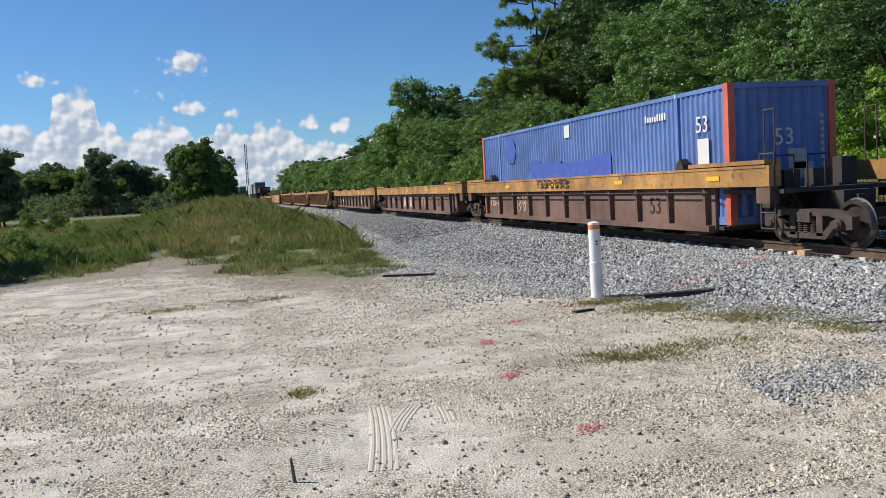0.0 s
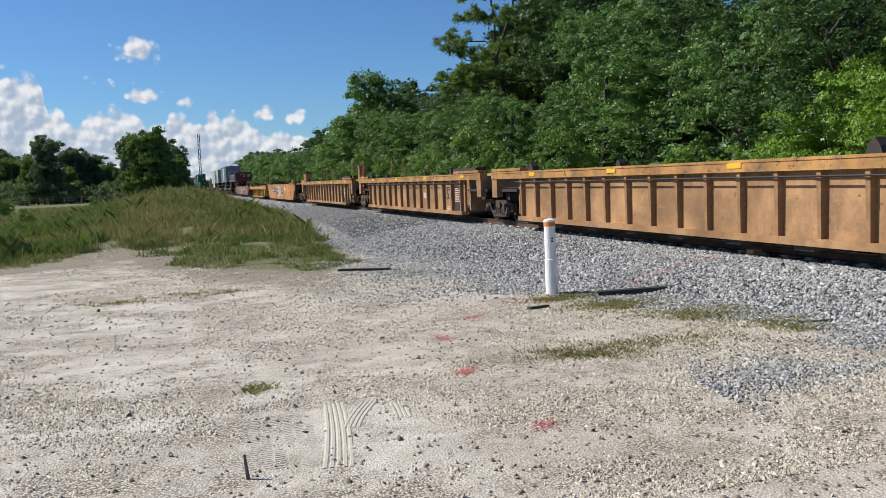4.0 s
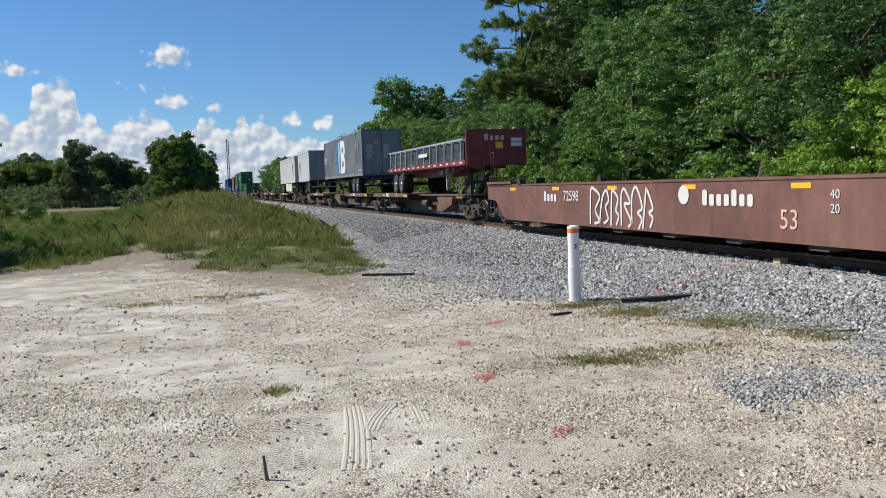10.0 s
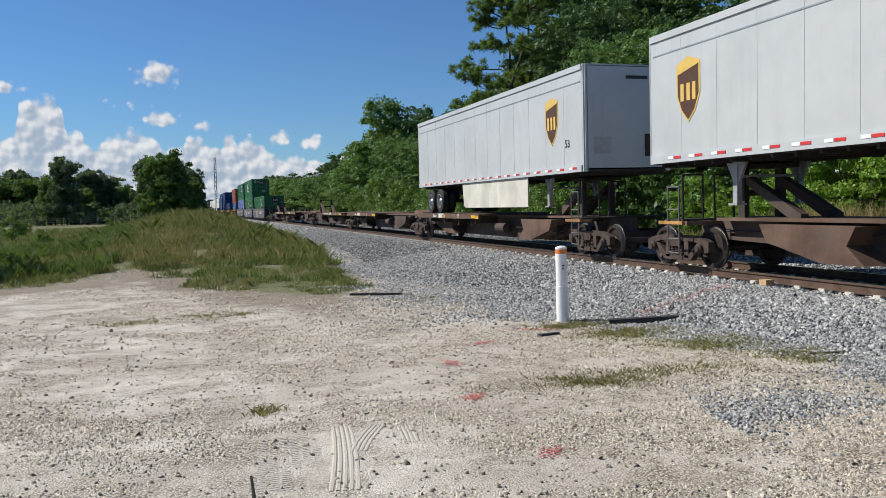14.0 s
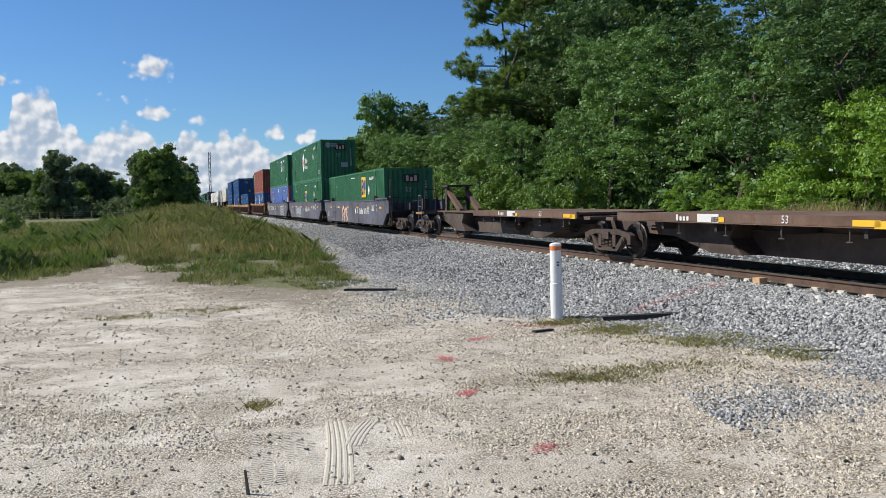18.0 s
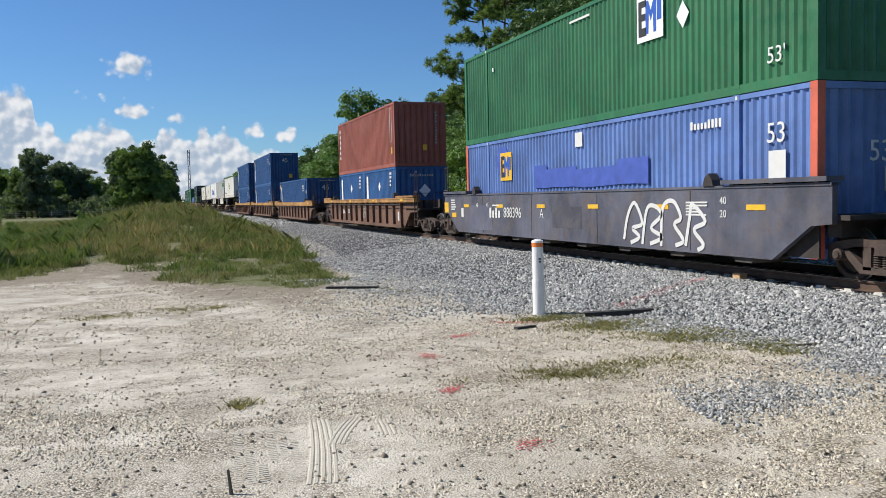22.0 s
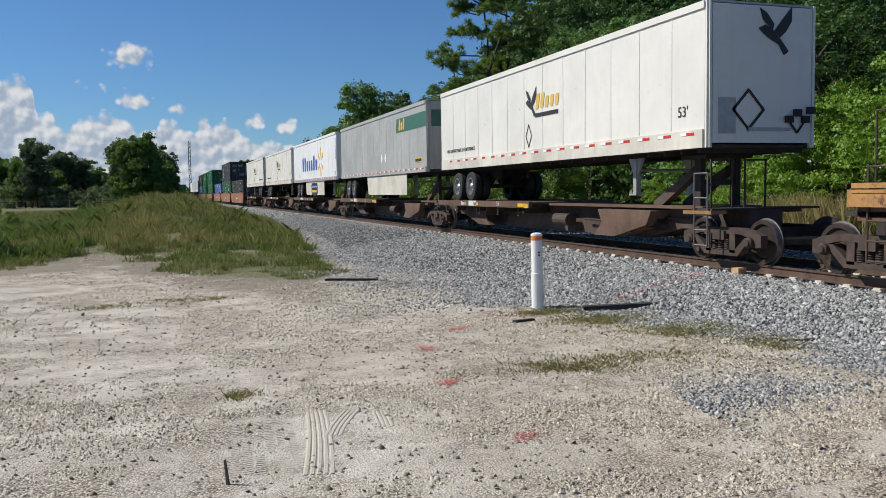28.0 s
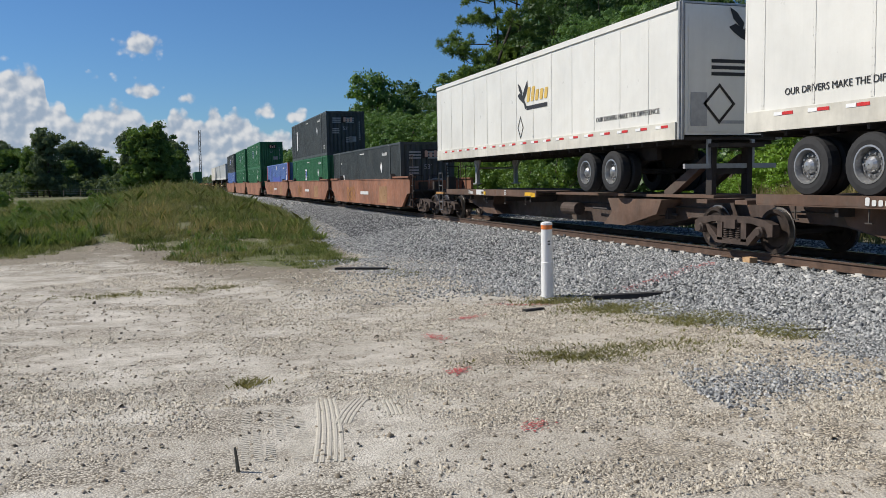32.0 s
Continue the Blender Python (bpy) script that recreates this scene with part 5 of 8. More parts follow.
def build_track():
    # ties: concrete, their near ends bare
    def tie():
        bm = prism(B(), [(-0.13, 0.0), (0.13, 0.0), (0.11, 0.20), (-0.11, 0.20)], -1.3, 1.3)
        for x in (-0.72, 0.72):
            box(bm, x - 0.16, x + 0.16, -0.1, 0.1, 0.20, 0.215)
            for sx in (-0.12, 0.12):
                box(bm, x + sx - 0.03, x + sx + 0.03, -0.07, 0.07, 0.215, 0.245)
        return bm
    track = tagged(new("track"), "single railway track on concrete ties", "track", "", "structure")
    me = None
    y, k = -4.0, 0
    while k < 300:
        if me is None:
            o = part("tie", tie(), "tie", track, "pale concrete tie")
            me = o
        else:
            o = same(me, track)
        o.matrix_basis = Matrix.Translation((XT, y, ZR - 0.398))
        y += 0.61
        k += 1
    n = int((FAR - y) / 0.61)
    base = [(sx * 1.3, sy * 0.12, z) for z in (0.0, 0.2) for sx, sy in ((-1, -1), (1, -1), (1, 1), (-1, 1))]
    v = (np.array(base)[None] + np.stack([np.full(n, XT), y + 0.61 * np.arange(n), np.full(n, ZR - 0.385)], 1)[:, None]).reshape(-1, 3)
    q = np.array([(4, 5, 6, 7), (0, 1, 5, 4), (1, 2, 6, 5), (2, 3, 7, 6), (3, 0, 4, 7)])
    far = soup("far_ties", v, (np.arange(n)[:, None, None] * 8 + q[None]).reshape(-1, 4), "tie", "stuff", "", "", track)
    # rails with a real section: foot, web, head
    sec = [(-0.075, 0), (0.075, 0), (0.075, 0.012), (0.012, 0.03), (0.010, 0.12), (0.036, 0.135), (0.037, 0.168), (-0.037, 0.168), (-0.036, 0.135), (-0.010, 0.12), (-0.012, 0.03), (-0.075, 0.012)]
    for sx in (-0.7525, 0.7525):
        bm = B()
        a = [bm.verts.new((XT + sx + x, NEAR, ZR - 0.17 + z)) for x, z in sec]
        b = [bm.verts.new((XT + sx + x, FAR, ZR - 0.17 + z)) for x, z in sec]
        bm.faces.new(a), bm.faces.new(b[::-1])
        for i in range(len(sec)):
            j = (i + 1) % len(sec)
            bm.faces.new((a[i], b[i], b[j], a[j]))
        ob = part("rail", bm, "rail", track, "rust-brown steel rail")
        part("rail_head", box(B(), XT + sx - 0.034, XT + sx + 0.034, NEAR, FAR, ZR - 0.0018, ZR + 0.001), "railtop", ob, "polished running surface")


# ---- plants ----
def leaf_cloud(r, centres, radii, per, size, up=0.05, squash=0.8, droop=0.0, wide=0.62):
    """Leaves on the outer shells of many small clumps: folded diamonds facing mostly outwards."""
    n = len(centres) * per
    c = np.repeat(centres, per, 0)
    rad = np.repeat(radii, per)
    d = r.normal(0, 1, (n, 3))
    d /= np.linalg.norm(d, axis=1)[:, None]
    d[:, 2] = np.abs(d[:, 2]) * 0.45 + d[:, 2] * 0.55
    p = c + d * (rad * r.uniform(0.55, 1.05, n))[:, None] * np.array([1, 1, squash])
    nor = d * np.array([1, 1, 0.55]) + np.array([0, 0, up]) + r.normal(0, 0.36, (n, 3))
    nor /= np.linalg.norm(nor, axis=1)[:, None]
    t = np.cross(nor, r.normal(0, 1, (n, 3)))
    t /= np.linalg.norm(t, axis=1)[:, None]
    b = np.cross(nor, t)
    s = size * r.lognormal(0, 0.3, n)[:, None]
    v = np.stack([p - t * s, p - b * s * wide - nor * s * 0.15, p + t * s - np.array([0, 0, 1]) * s * droop, p + b * s * wide - nor * s * 0.15], 1)
    return v.reshape(-1, 3), np.arange(n * 4).reshape(-1, 4)


def crown_points(r, n, height, spread, base, lumps, lobed=False):
    """Clump centres over a lumpy crown."""
    ang, hh = r.uniform(0, 6.28, lumps), r.uniform(0, 1, lumps)
    lob = np.stack([np.cos(ang) * spread * 0.55 * (1 - 0.55 * hh), np.sin(ang) * spread * 0.55 * (1 - 0.55 * hh), base + (height - base) * (0.12 + 0.8 * hh)], 1)
    lr = spread * r.uniform(0.32, 0.55, lumps)
    if lobed:       # smaller rounded lobes set further out, with hollows between
        lob[:, :2] *= 1.35
        lr = spread * r.uniform(0.20, 0.34, lumps)
    k = r.randint(0, lumps, n)
    d = r.normal(0, 1, (n, 3))
    d /= np.linalg.norm(d, axis=1)[:, None]
    d[:, 2] = d[:, 2] * 0.75 + 0.15
    return lob[k] + d * lr[k][:, None] * r.uniform(0.7, 1.0, n)[:, None], lob


def limb(bm, p, q, r0, r1, r, bends=3, seg=6):
    p, q = Vector(p), Vector(q)
    prev, pr = p, r0
    for i in range(1, bends + 1):
        t = i / bends
        c = p.lerp(q, t) + (Vector(r.normal(0, 0.05, 3)) * (q - p).length if i < bends else Vector((0, 0, 0)))
        rad = r0 + (r1 - r0) * t
        tube(bm, prev, c, pr, rad, seg)
        prev, pr = c, rad


def make_tree(seed, height, spread, base, leaf, clumps, per, size, lumps=9, label="", category="tree", name="tree", clump_r=0.6, trunk_r=0.18, squash=0.95, apart=0.0):
    r = np.random.RandomState(seed)
    root = empty(name, label, category)
    pts, lob = crown_points(r, clumps, height, spread, base, lumps, apart > 0)
    if apart:       # pads of leaves with dark hollows between them
        kept = pts[:1]
        for p in pts[1:]:
            if ((kept - p) ** 2).sum(1).min() > (apart * r.uniform(0.8, 1.25)) ** 2:
                kept = np.vstack([kept, p])
        pts = kept
    bm = B()
    limb(bm, (0, 0, -0.3), (r.uniform(-.3, .3), r.uniform(-.3, .3), height * 0.75), trunk_r, trunk_r * 0.35, r, 4, 8)
    part("trunk", bm, "bark", root)
    for c in lob[:5]:
        z = min(height * 0.7, max(base * 0.6, c[2] * 0.6))
        bm = B()
        limb(bm, (0, 0, z), c, trunk_r * 0.4, 0.02, r, 3, 5)
        part("limb", bm, "bark", root)
    v, f = leaf_cloud(r, pts, np.full(len(pts), clump_r) * r.uniform(0.6, 1.3, len(pts)), per, size, squash=squash)
    soup("crown", v, f, leaf, "", "", "", root)
    return root


def make_pine(seed, height, label):
    r = np.random.RandomState(seed)
    root = empty("pine_tree", label, "tree")
    bm = B()
    limb(bm, (0, 0, -0.3), (0.4, 0.2, height), 0.24, 0.05, r, 5, 8)
    part("trunk", bm, "bark", root)
    tips = []
    for i in range(30):
        bm = B()
        z = height * r.uniform(0.42, 0.99)
        a = r.uniform(0, 6.28)
        l = (1.3 + 4.0 * min(1.0, (1 - z / height) * 2.6)) * r.uniform(0.55, 1.1)
        q = np.array([math.cos(a) * l, math.sin(a) * l, z + 0.5])
        limb(bm, (0.3 * z / height, 0.15 * z / height, z), q, 0.07, 0.02, r, 3, 5)
        part("limb", bm, "bark", root)
        for k in range(13):
            tips.append(q + r.normal(0, 1, 3) * np.array([0.62, 0.62, 0.24]) - np.array([q[0], q[1], 0.25]) * 0.052 * k)
    tips = np.array(tips)
    n, per = len(tips), 110
    c = np.repeat(tips, per, 0)
    d = r.normal(0, 1, (n * per, 3))
    d[:, 2] = d[:, 2] * 0.7 + 0.45
    d /= np.linalg.norm(d, axis=1)[:, None]
    l = 0.36 * r.uniform(0.6, 1.2, (n * per, 1))
    w = np.cross(d, r.normal(0, 1, (n * per, 3)))
    w /= np.linalg.norm(w, axis=1)[:, None]
    p = c + d * 0.1
    v = np.stack([p - w * 0.026, p + w * 0.026, p + d * l + w * 0.014, p + d * l - w * 0.014], 1).reshape(-1, 3)
    soup("crown", v, np.arange(len(v)).reshape(-1, 4), "needle", "", "", "", root)
    return root


def plant_forest():
    r = np.random.RandomState(12)
    edge = "broad-leaved tree in full leaf at the wood's edge"
    kinds = [make_tree(20 + i, h, sp, b, lf, n, per, sz, lm, lab, "tree", "tree", cr, apart=(0.8, 0.78, 0.9, 0.7, 0.0, 0.0)[i])
             for i, (h, sp, b, lf, n, per, sz, lm, lab, cr) in enumerate([
                 (14.5, 5.2, 0.6, "leaf_a", 1500, 150, 0.072, 34, "tall " + edge, 0.5),
                 (12.5, 4.6, 0.4, "leaf_a", 1400, 150, 0.068, 32, edge, 0.48),
                 (16.5, 5.0, 3.0, "leaf_c", 1200, 110, 0.085, 28, "tall broad-leaved tree standing in the wood, leaves coloured as in shade", 0.6),
                 (9.5, 4.2, 0.1, "leaf_a", 1300, 140, 0.065, 26, "lower leafy tree crowding the wood's edge", 0.44),
                 (13.0, 5.0, 0.2, "leaf_a", 170, 70, 0.15, 15, "broad-leaved tree in the far part of the wood", 0.95),
                 (16.0, 5.4, 1.0, "leaf_c", 190, 90, 0.17, 12, "tree deep in the wood, leaves coloured as in shade", 1.1),
             ])]
    vine = make_tree(40, 7.6, 3.6, 0.2, "leaf_b", 700, 130, 0.064, 20, "bright green vine-covered shrub thicket", "shrub", "shrub", 0.45, 0.1, apart=0.62)
    low = make_tree(41, 4.6, 2.8, 0.0, "leaf_d", 110, 90, 0.075, 10, "sunlit leafy bush at the foot of the wood", "bush", "bush", 0.5, 0.07)
    pine = make_pine(42, 20.0, "tall pine with tufted needles above the wood")
    used = set()

    def place(ob, x, y, s, a, group="trees of the wood beside the track", z=0.25, wide=1.0):
        m = Matrix.Translation((x, y, z)) @ Matrix.Rotation(a, 4, "Z")
        if ob not in used:
            used.add(ob)
            ob.matrix_basis = m
            o = ob
        else:
            o = copy_thing(ob, m)
        o.scale = (s * wide, s * wide, s)
        o["group"] = group
        return o

    def top_at(x, y):
        """How tall a tree may stand there: the wood's outline as angles seen from the yard."""
        az = math.degrees(math.atan2(x, y))
        line = ((0, 2.0), (6, 2.3), (7.9, 2.2), (9.1, 3.2), (10.6, 4.1), (12.2, 5.8), (13.2, 7.0), (14.1, 7.6), (15.3, 7.2), (16.2, 6.2), (17.2, 6.2), (18.4, 6.8), (19.4, 7.4), (20.8, 7.9), (22.3, 9.2), (24.2, 12.6), (26, 14.6), (28, 15.3), (31, 15.1),
                (32.6, 14.6), (33.7, 14.2), (34.8, 12.8), (36.8, 12.9), (38, 13.6), (40, 15.2), (46, 16.0), (70, 16.0))
        el = min(float(np.interp(az + k, [p[0] for p in line], [p[1] for p in line])) for k in (-1.2, 0, 0.8))
        return 2.1 + math.tan(radians(el)) * math.hypot(x, y)
    # the wood's edge from beside the camera to the far end of the line of trees
    y = 10.0
    while y < 290:
        step = 5.0 + y * 0.026
        far = y > 105
        for row, (x0, ks) in enumerate(((24.5, (0, 1, 3, 1)), (30.0, (2, 0, 2, 0)), (37.0, (5, 5, 5, 5)), (44.0, (5, 5, 5, 5)))):
            if row >= 2 and y > 120:
                continue
            k = (4, 5, 5, 5)[row] if far else ks[r.randint(0, 4)]
            if row == 0 and y < 38 and r.uniform() < 0.3:
                k = 2
            h = (14.5, 12.5, 16.5, 9.5, 13.0, 16.0)[k]
            tx, ty = x0 + r.uniform(-1.4, 1.4), y + r.uniform(-1.8, 1.8)
            # trees to the right take the darker leaf, as standing in shade
            if math.degrees(math.atan2(tx, ty)) > 33.5 and k != 3:
                k, h = 2, 16.5
            want = top_at(tx, ty) * (0.86, 0.95, 0.93, 0.85)[row] * r.uniform(0.86, 1.05)
            if k == 3:
                want = min(want, 9.5 * r.uniform(0.8, 1.1))
            place(kinds[k], tx, ty, float(want / h), r.uniform(0, 6.28), wide=float(r.uniform(0.95, 1.2) * max(1.0, min(1.35, 0.95 * h / want))))
        if 40 < y < 120:
            for k in range(2):
                place(low, 20.5 + r.uniform(-0.8, 0.8), y + 3 * k + r.uniform(-1.5, 1.5), float(r.uniform(0.7, 1.15)), r.uniform(0, 6.28), "bushes at the foot of the wood")
        y += step
    for x, yy, s in ((21.2, 24.9, 0.50), (21.6, 23.2, 0.66), (22.2, 21.4, 0.80), (21.3, 19.4, 0.66), (21.0, 17, 0.75), (21.0, 14, 0.8), (20.5, 28.2, 0.30), (20.6, 30.8, 0.36), (20.5, 26.4, 0.34)):
        place(vine, x, yy, s, r.uniform(0, 6.28), "vine thickets beside the track")
    place(pine, 27.3, 69.5, 1.0, 0.4, "pines of the wood")
    place(pine, 28.2, 64, 1.02, 2.1, "pines of the wood")
    place(kinds[4], 25.5, 103, top_at(25.5, 103) * 1.06 / 13.0, 1.0, wide=0.85)
    # undergrowth that closes the wood near the ground, shade put into its leaf colour
    n = 3000
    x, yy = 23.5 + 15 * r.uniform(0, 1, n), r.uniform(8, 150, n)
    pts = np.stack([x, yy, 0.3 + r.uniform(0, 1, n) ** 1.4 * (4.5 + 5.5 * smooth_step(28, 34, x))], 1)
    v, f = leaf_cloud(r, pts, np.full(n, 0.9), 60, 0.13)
    soup("undergrowth", v, f, "leaf_c", "stuff", "undergrowth closing the wood, leaves coloured as in shade", "undergrowth")
    oak = make_tree(50, 15.0, 8.4, -0.5, "round_leaf", 260, 100, 0.30, 28, "round dense green tree across the field", "tree", "tree", 1.4, 0.35)
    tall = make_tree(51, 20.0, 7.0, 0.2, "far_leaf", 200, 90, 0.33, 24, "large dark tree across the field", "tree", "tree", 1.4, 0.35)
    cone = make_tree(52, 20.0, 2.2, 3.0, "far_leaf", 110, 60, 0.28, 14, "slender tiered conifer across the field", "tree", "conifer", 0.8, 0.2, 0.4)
    rest = "trees across the field"
    for ob, az, dist, s, w in ((oak, -1.0, 196, 0.93, 0.95), (tall, -2.2, 215, 0.76, 0.9), (tall, 0.5, 222, 0.66, 0.95), (tall, -0.4, 232, 0.80, 0.8), (oak, 0.2, 215, 0.62, 1.0),
                              (tall, -7.0, 205, 0.74, 0.85), (oak, -7.7, 210, 0.62, 0.9), (tall, -5.6, 230, 0.68, 1.1), (tall, -4.6, 235, 0.62, 1.2), (oak, -3.5, 262, 0.62, 1.0), (oak, -6.3, 225, 0.5, 1.3),
                              (oak, -8.8, 245, 0.75, 1.2), (tall, -9.8, 280, 0.8, 1.2), (oak, -10.6, 250, 0.75, 1.2), (oak, -12.5, 262, 0.85, 1.3), (tall, -14.5, 300, 0.9, 1.2), (oak, -5.0, 300, 0.8, 1.3), (oak, -17, 290, 0.9, 1.3),
                              (tall, -12.6, 128, 0.55, 0.9), (oak, -12.9, 134, 0.5, 1.0), (cone, -7.35, 214, 0.86, 1.0)):
        place(ob, dist * math.sin(radians(az)), dist * math.cos(radians(az)), s, r.uniform(0, 6.28), rest, -0.3, w)
    for x, yy, s in ((-6.4, 34.5, 0.24), (-7.4, 36.5, 0.34), (-5.2, 35.2, 0.16), (-9.0, 61, 0.3), (-6.0, 63, 0.22), (-7.8, 100, 0.4), (-14, 80, 0.5), (-19, 95, 0.5), (-9.5, 42, 0.3)):
        place(low, x, yy, s, r.uniform(0, 6.28), "bushes in the field", -0.1)
    for ob, x, yy, s, w in ((tall, -14.6, 34.5, 0.5, 0.9), (oak, -19, 33, 0.7, 0.9)):
        place(ob, x, yy, s, r.uniform(0, 6.28), rest, -0.2, w)
    for x, yy, s in ((33, 330, 0.75), (38, 345, 0.7), (46, 380, 0.7), (56, 400, 0.75)):
        place(tall, x, yy, s, r.uniform(0, 6.28), "far trees behind the track", 0.0)
    # scrub round the feet of the far trees
    n = 900
    az, di = np.radians(r.uniform(-15, 1.2, n)), r.uniform(200, 265, n)
    pts = np.stack([np.sin(az) * di, np.cos(az) * di, r.uniform(0, 1, n) ** 1.6 * 4.5], 1)
    v, f = leaf_cloud(r, pts, np.full(n, 1.5), 30, 0.34)
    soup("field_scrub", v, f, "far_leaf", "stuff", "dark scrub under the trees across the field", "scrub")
    # a low line of woods along the horizon
    n = 5200
    x, yy = r.uniform(-520, 420, n), r.uniform(470, 560, n)
    hh = 5.5 + 3.0 * wavy(x, yy, 0.05, 71) + 1.5 * wavy(x, yy, 0.2, 72)
    pts = np.stack([x, yy, np.abs(r.uniform(0, 1, n)) * hh], 1)
    v, f = leaf_cloud(r, pts, np.full(n, 2.2), 5, 1.1)
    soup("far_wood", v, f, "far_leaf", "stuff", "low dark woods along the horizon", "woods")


def blades(name, x, y, h, w, material, label, seed, lean=0.35, per=7, category="grass"):
    r = np.random.RandomState(seed)
    n = len(x) * per
    x, y, h = np.repeat(x, per) + r.normal(0, 0.06, n), np.repeat(y, per) + r.normal(0, 0.06, n), np.repeat(h, per) * r.uniform(0.5, 1.15, n)
    z = land_height(x, y) - 0.02
    a = r.uniform(0, 6.28, n)
    lx, ly = np.cos(a) * lean * h * r.uniform(0.3, 1.2, n), np.sin(a) * lean * h * r.uniform(0.3, 1.2, n)
    b = r.uniform(0, 3.14, n)
    wx, wy = np.cos(b) * w, np.sin(b) * w
    o = np.stack([x, y, z], 1)
    side = np.stack([wx, wy, np.zeros(n)], 1)
    mid = o + np.stack([lx * 0.35, ly * 0.35, h * 0.6], 1)
    tip = o + np.stack([lx, ly, h * np.where(np.abs(lx) + np.abs(ly) > h * 0.3, 0.88, 1.0)], 1)
    v = np.stack([o - side, o + side, mid + side * 0.8, tip, mid - side * 0.8], 1).reshape(-1, 3)
    return soup(name, v, np.arange(n * 5).reshape(-1, 5), material, "stuff", label, category)


def sow_grass():
    r = np.random.RandomState(30)

    def area(n, x0, x1, y0, y1, power=1.0):
        x, y = r.uniform(x0, x1, n), y0 + (y1 - y0) * r.uniform(0, 1, n) ** power
        k = (grass_mask(x, y) + 0.55 * wavy(x, y, 2.2, 33) + 0.35 * wavy(x, y, 0.8, 34) > 0.72) & (x < bed_toe(y) + 0.25)
        return x[k], y[k]
    x, y = area(34000, -7, 7.3, 20, 70, 1.3)
    tall = np.clip(0.75 + 0.45 * wavy(x, y, 0.9, 1) + 0.55 * wavy(x, y, 2.6, 16) + 0.3 * wavy(x, y, 5.5, 17), 0.25, 2.0)
    blades("grass", x, y, (0.09 + 0.30 * smooth_step(22, 38, y)) * tall, 0.0065, "grass", "long green grass on the bank beside the line", 1, lean=0.55)
    # tussocks that stand above the rest
    cx, cy = area(900, -6, 6.6, 21, 72, 1.2)
    n = 9
    x, y = np.repeat(cx, n) + r.normal(0, 0.13, len(cx) * n), np.repeat(cy, n) + r.normal(0, 0.13, len(cx) * n)
    blades("tussocks", x, y, np.repeat((0.22 + 0.38 * smooth_step(24, 40, cy)) * r.uniform(0.6, 1.3, len(cx)), n), 0.0065, "grass", "tussocks of taller grass on the bank", 21, lean=0.75, per=6)
    x, y = area(4200, -5, 5.5, 30, 80)
    k = wavy(x, y, 0.5, 14) > -0.1
    blades("dry_grass", x[k], y[k], 0.46 + 0.2 * wavy(x[k], y[k], 0.6, 4), 0.006, "dry", "tall dry seeding grass on the bank", 2)
    x, y = area(2600, -9, 6, 24, 60)
    k = wavy(x, y, 0.8, 15) > 0.1
    blades("bank_weeds", x[k], y[k], np.full(k.sum(), 0.30), 0.016, "weed", "leafy weeds in the bank's grass", 12, per=6, lean=0.7)
    # rank growth on the low side of the bank
    x, y = area(5200, -12, -2.2, 29, 48)
    k = wavy(x, y, 0.7, 25) > -0.25
    blades("rank_weeds", x[k], y[k], np.full(k.sum(), 0.62) * r.uniform(0.5, 1.2, k.sum()), 0.011, "weed", "rank dark weeds below the bank", 26, per=9, lean=0.8)
    x, y = area(5000, -40, 6.5, 60, 150, 1.2)
    blades("crest_grass", x, y, np.full(len(x), 0.5), 0.02, "grass", "green grass on the far bank", 18, per=5, lean=0.5)
    x, y = area(7000, -40, -5, 24, 130, 1.2)
    blades("field_grass", x, y, np.full(len(x), 0.4), 0.014, "grass", "rank green grass in the field", 3, per=6)
    x, y = area(1500, -24, -6, 28, 70)
    blades("field_weeds", x, y, np.full(len(x), 0.4), 0.018, "weed", "bright broad weeds in the field", 4, per=7, lean=0.6)
    x = r.uniform(17, 21.5, 3600)
    y = r.uniform(14, 110, 3600)
    blades("verge_grass", x, y, np.full(len(x), 0.6), 0.014, "grass", "grass strip behind the track", 5)
    x, y = r.normal(18.6, 0.5, 420), r.normal(20.6, 0.9, 420)
    blades("reed_clump", x, y, np.full(len(x), 1.5), 0.012, "dry", "tall pale grass clump behind the track", 6, per=12)
    # thin tufts in the yard
    px, py = [], []
    for cx, cy, sx, sy, n in ((5.1, 8.8, 0.9, 0.24, 170), (4.5, 8.6, 0.25, 0.15, 80), (7.4, 10.6, 0.9, 0.3, 120), (6.6, 12.6, 0.3, 0.3, 60), (-1.1, 16.8, 0.4, 0.2, 70), (0.6, 17.1, 0.35, 0.25, 70), (5.0, 18.2, 0.25, 0.5, 40), (0.75, 8.8, 0.12, 0.1, 26), (8.6, 9.3, 0.8, 0.3, 120), (7.1, 11.7, 0.6, 0.2, 200), (8.2, 10.4, 0.7, 0.2, 200), (6.5, 13.0, 0.35, 0.2, 60), (-4.5, 17.5, 0.8, 0.6, 60), (6.75, 11.6, 0.4, 0.22, 330), (7.35, 10.2, 0.35, 0.3, 330), (7.75, 9.0, 0.25, 0.3, 240), (6.1, 12.7, 0.3, 0.15, 120)):
        px.append(r.normal(cx, sx, n)), py.append(r.normal(cy, sy, n))
    px, py = np.concatenate(px), np.concatenate(py)
    blades("yard_tufts", px, py, np.full(len(px), 0.075), 0.0045, "tuft", "thin low dry grass tufts in the gravel", 7, per=10, lean=1.1)


plant_forest()
sow_grass()

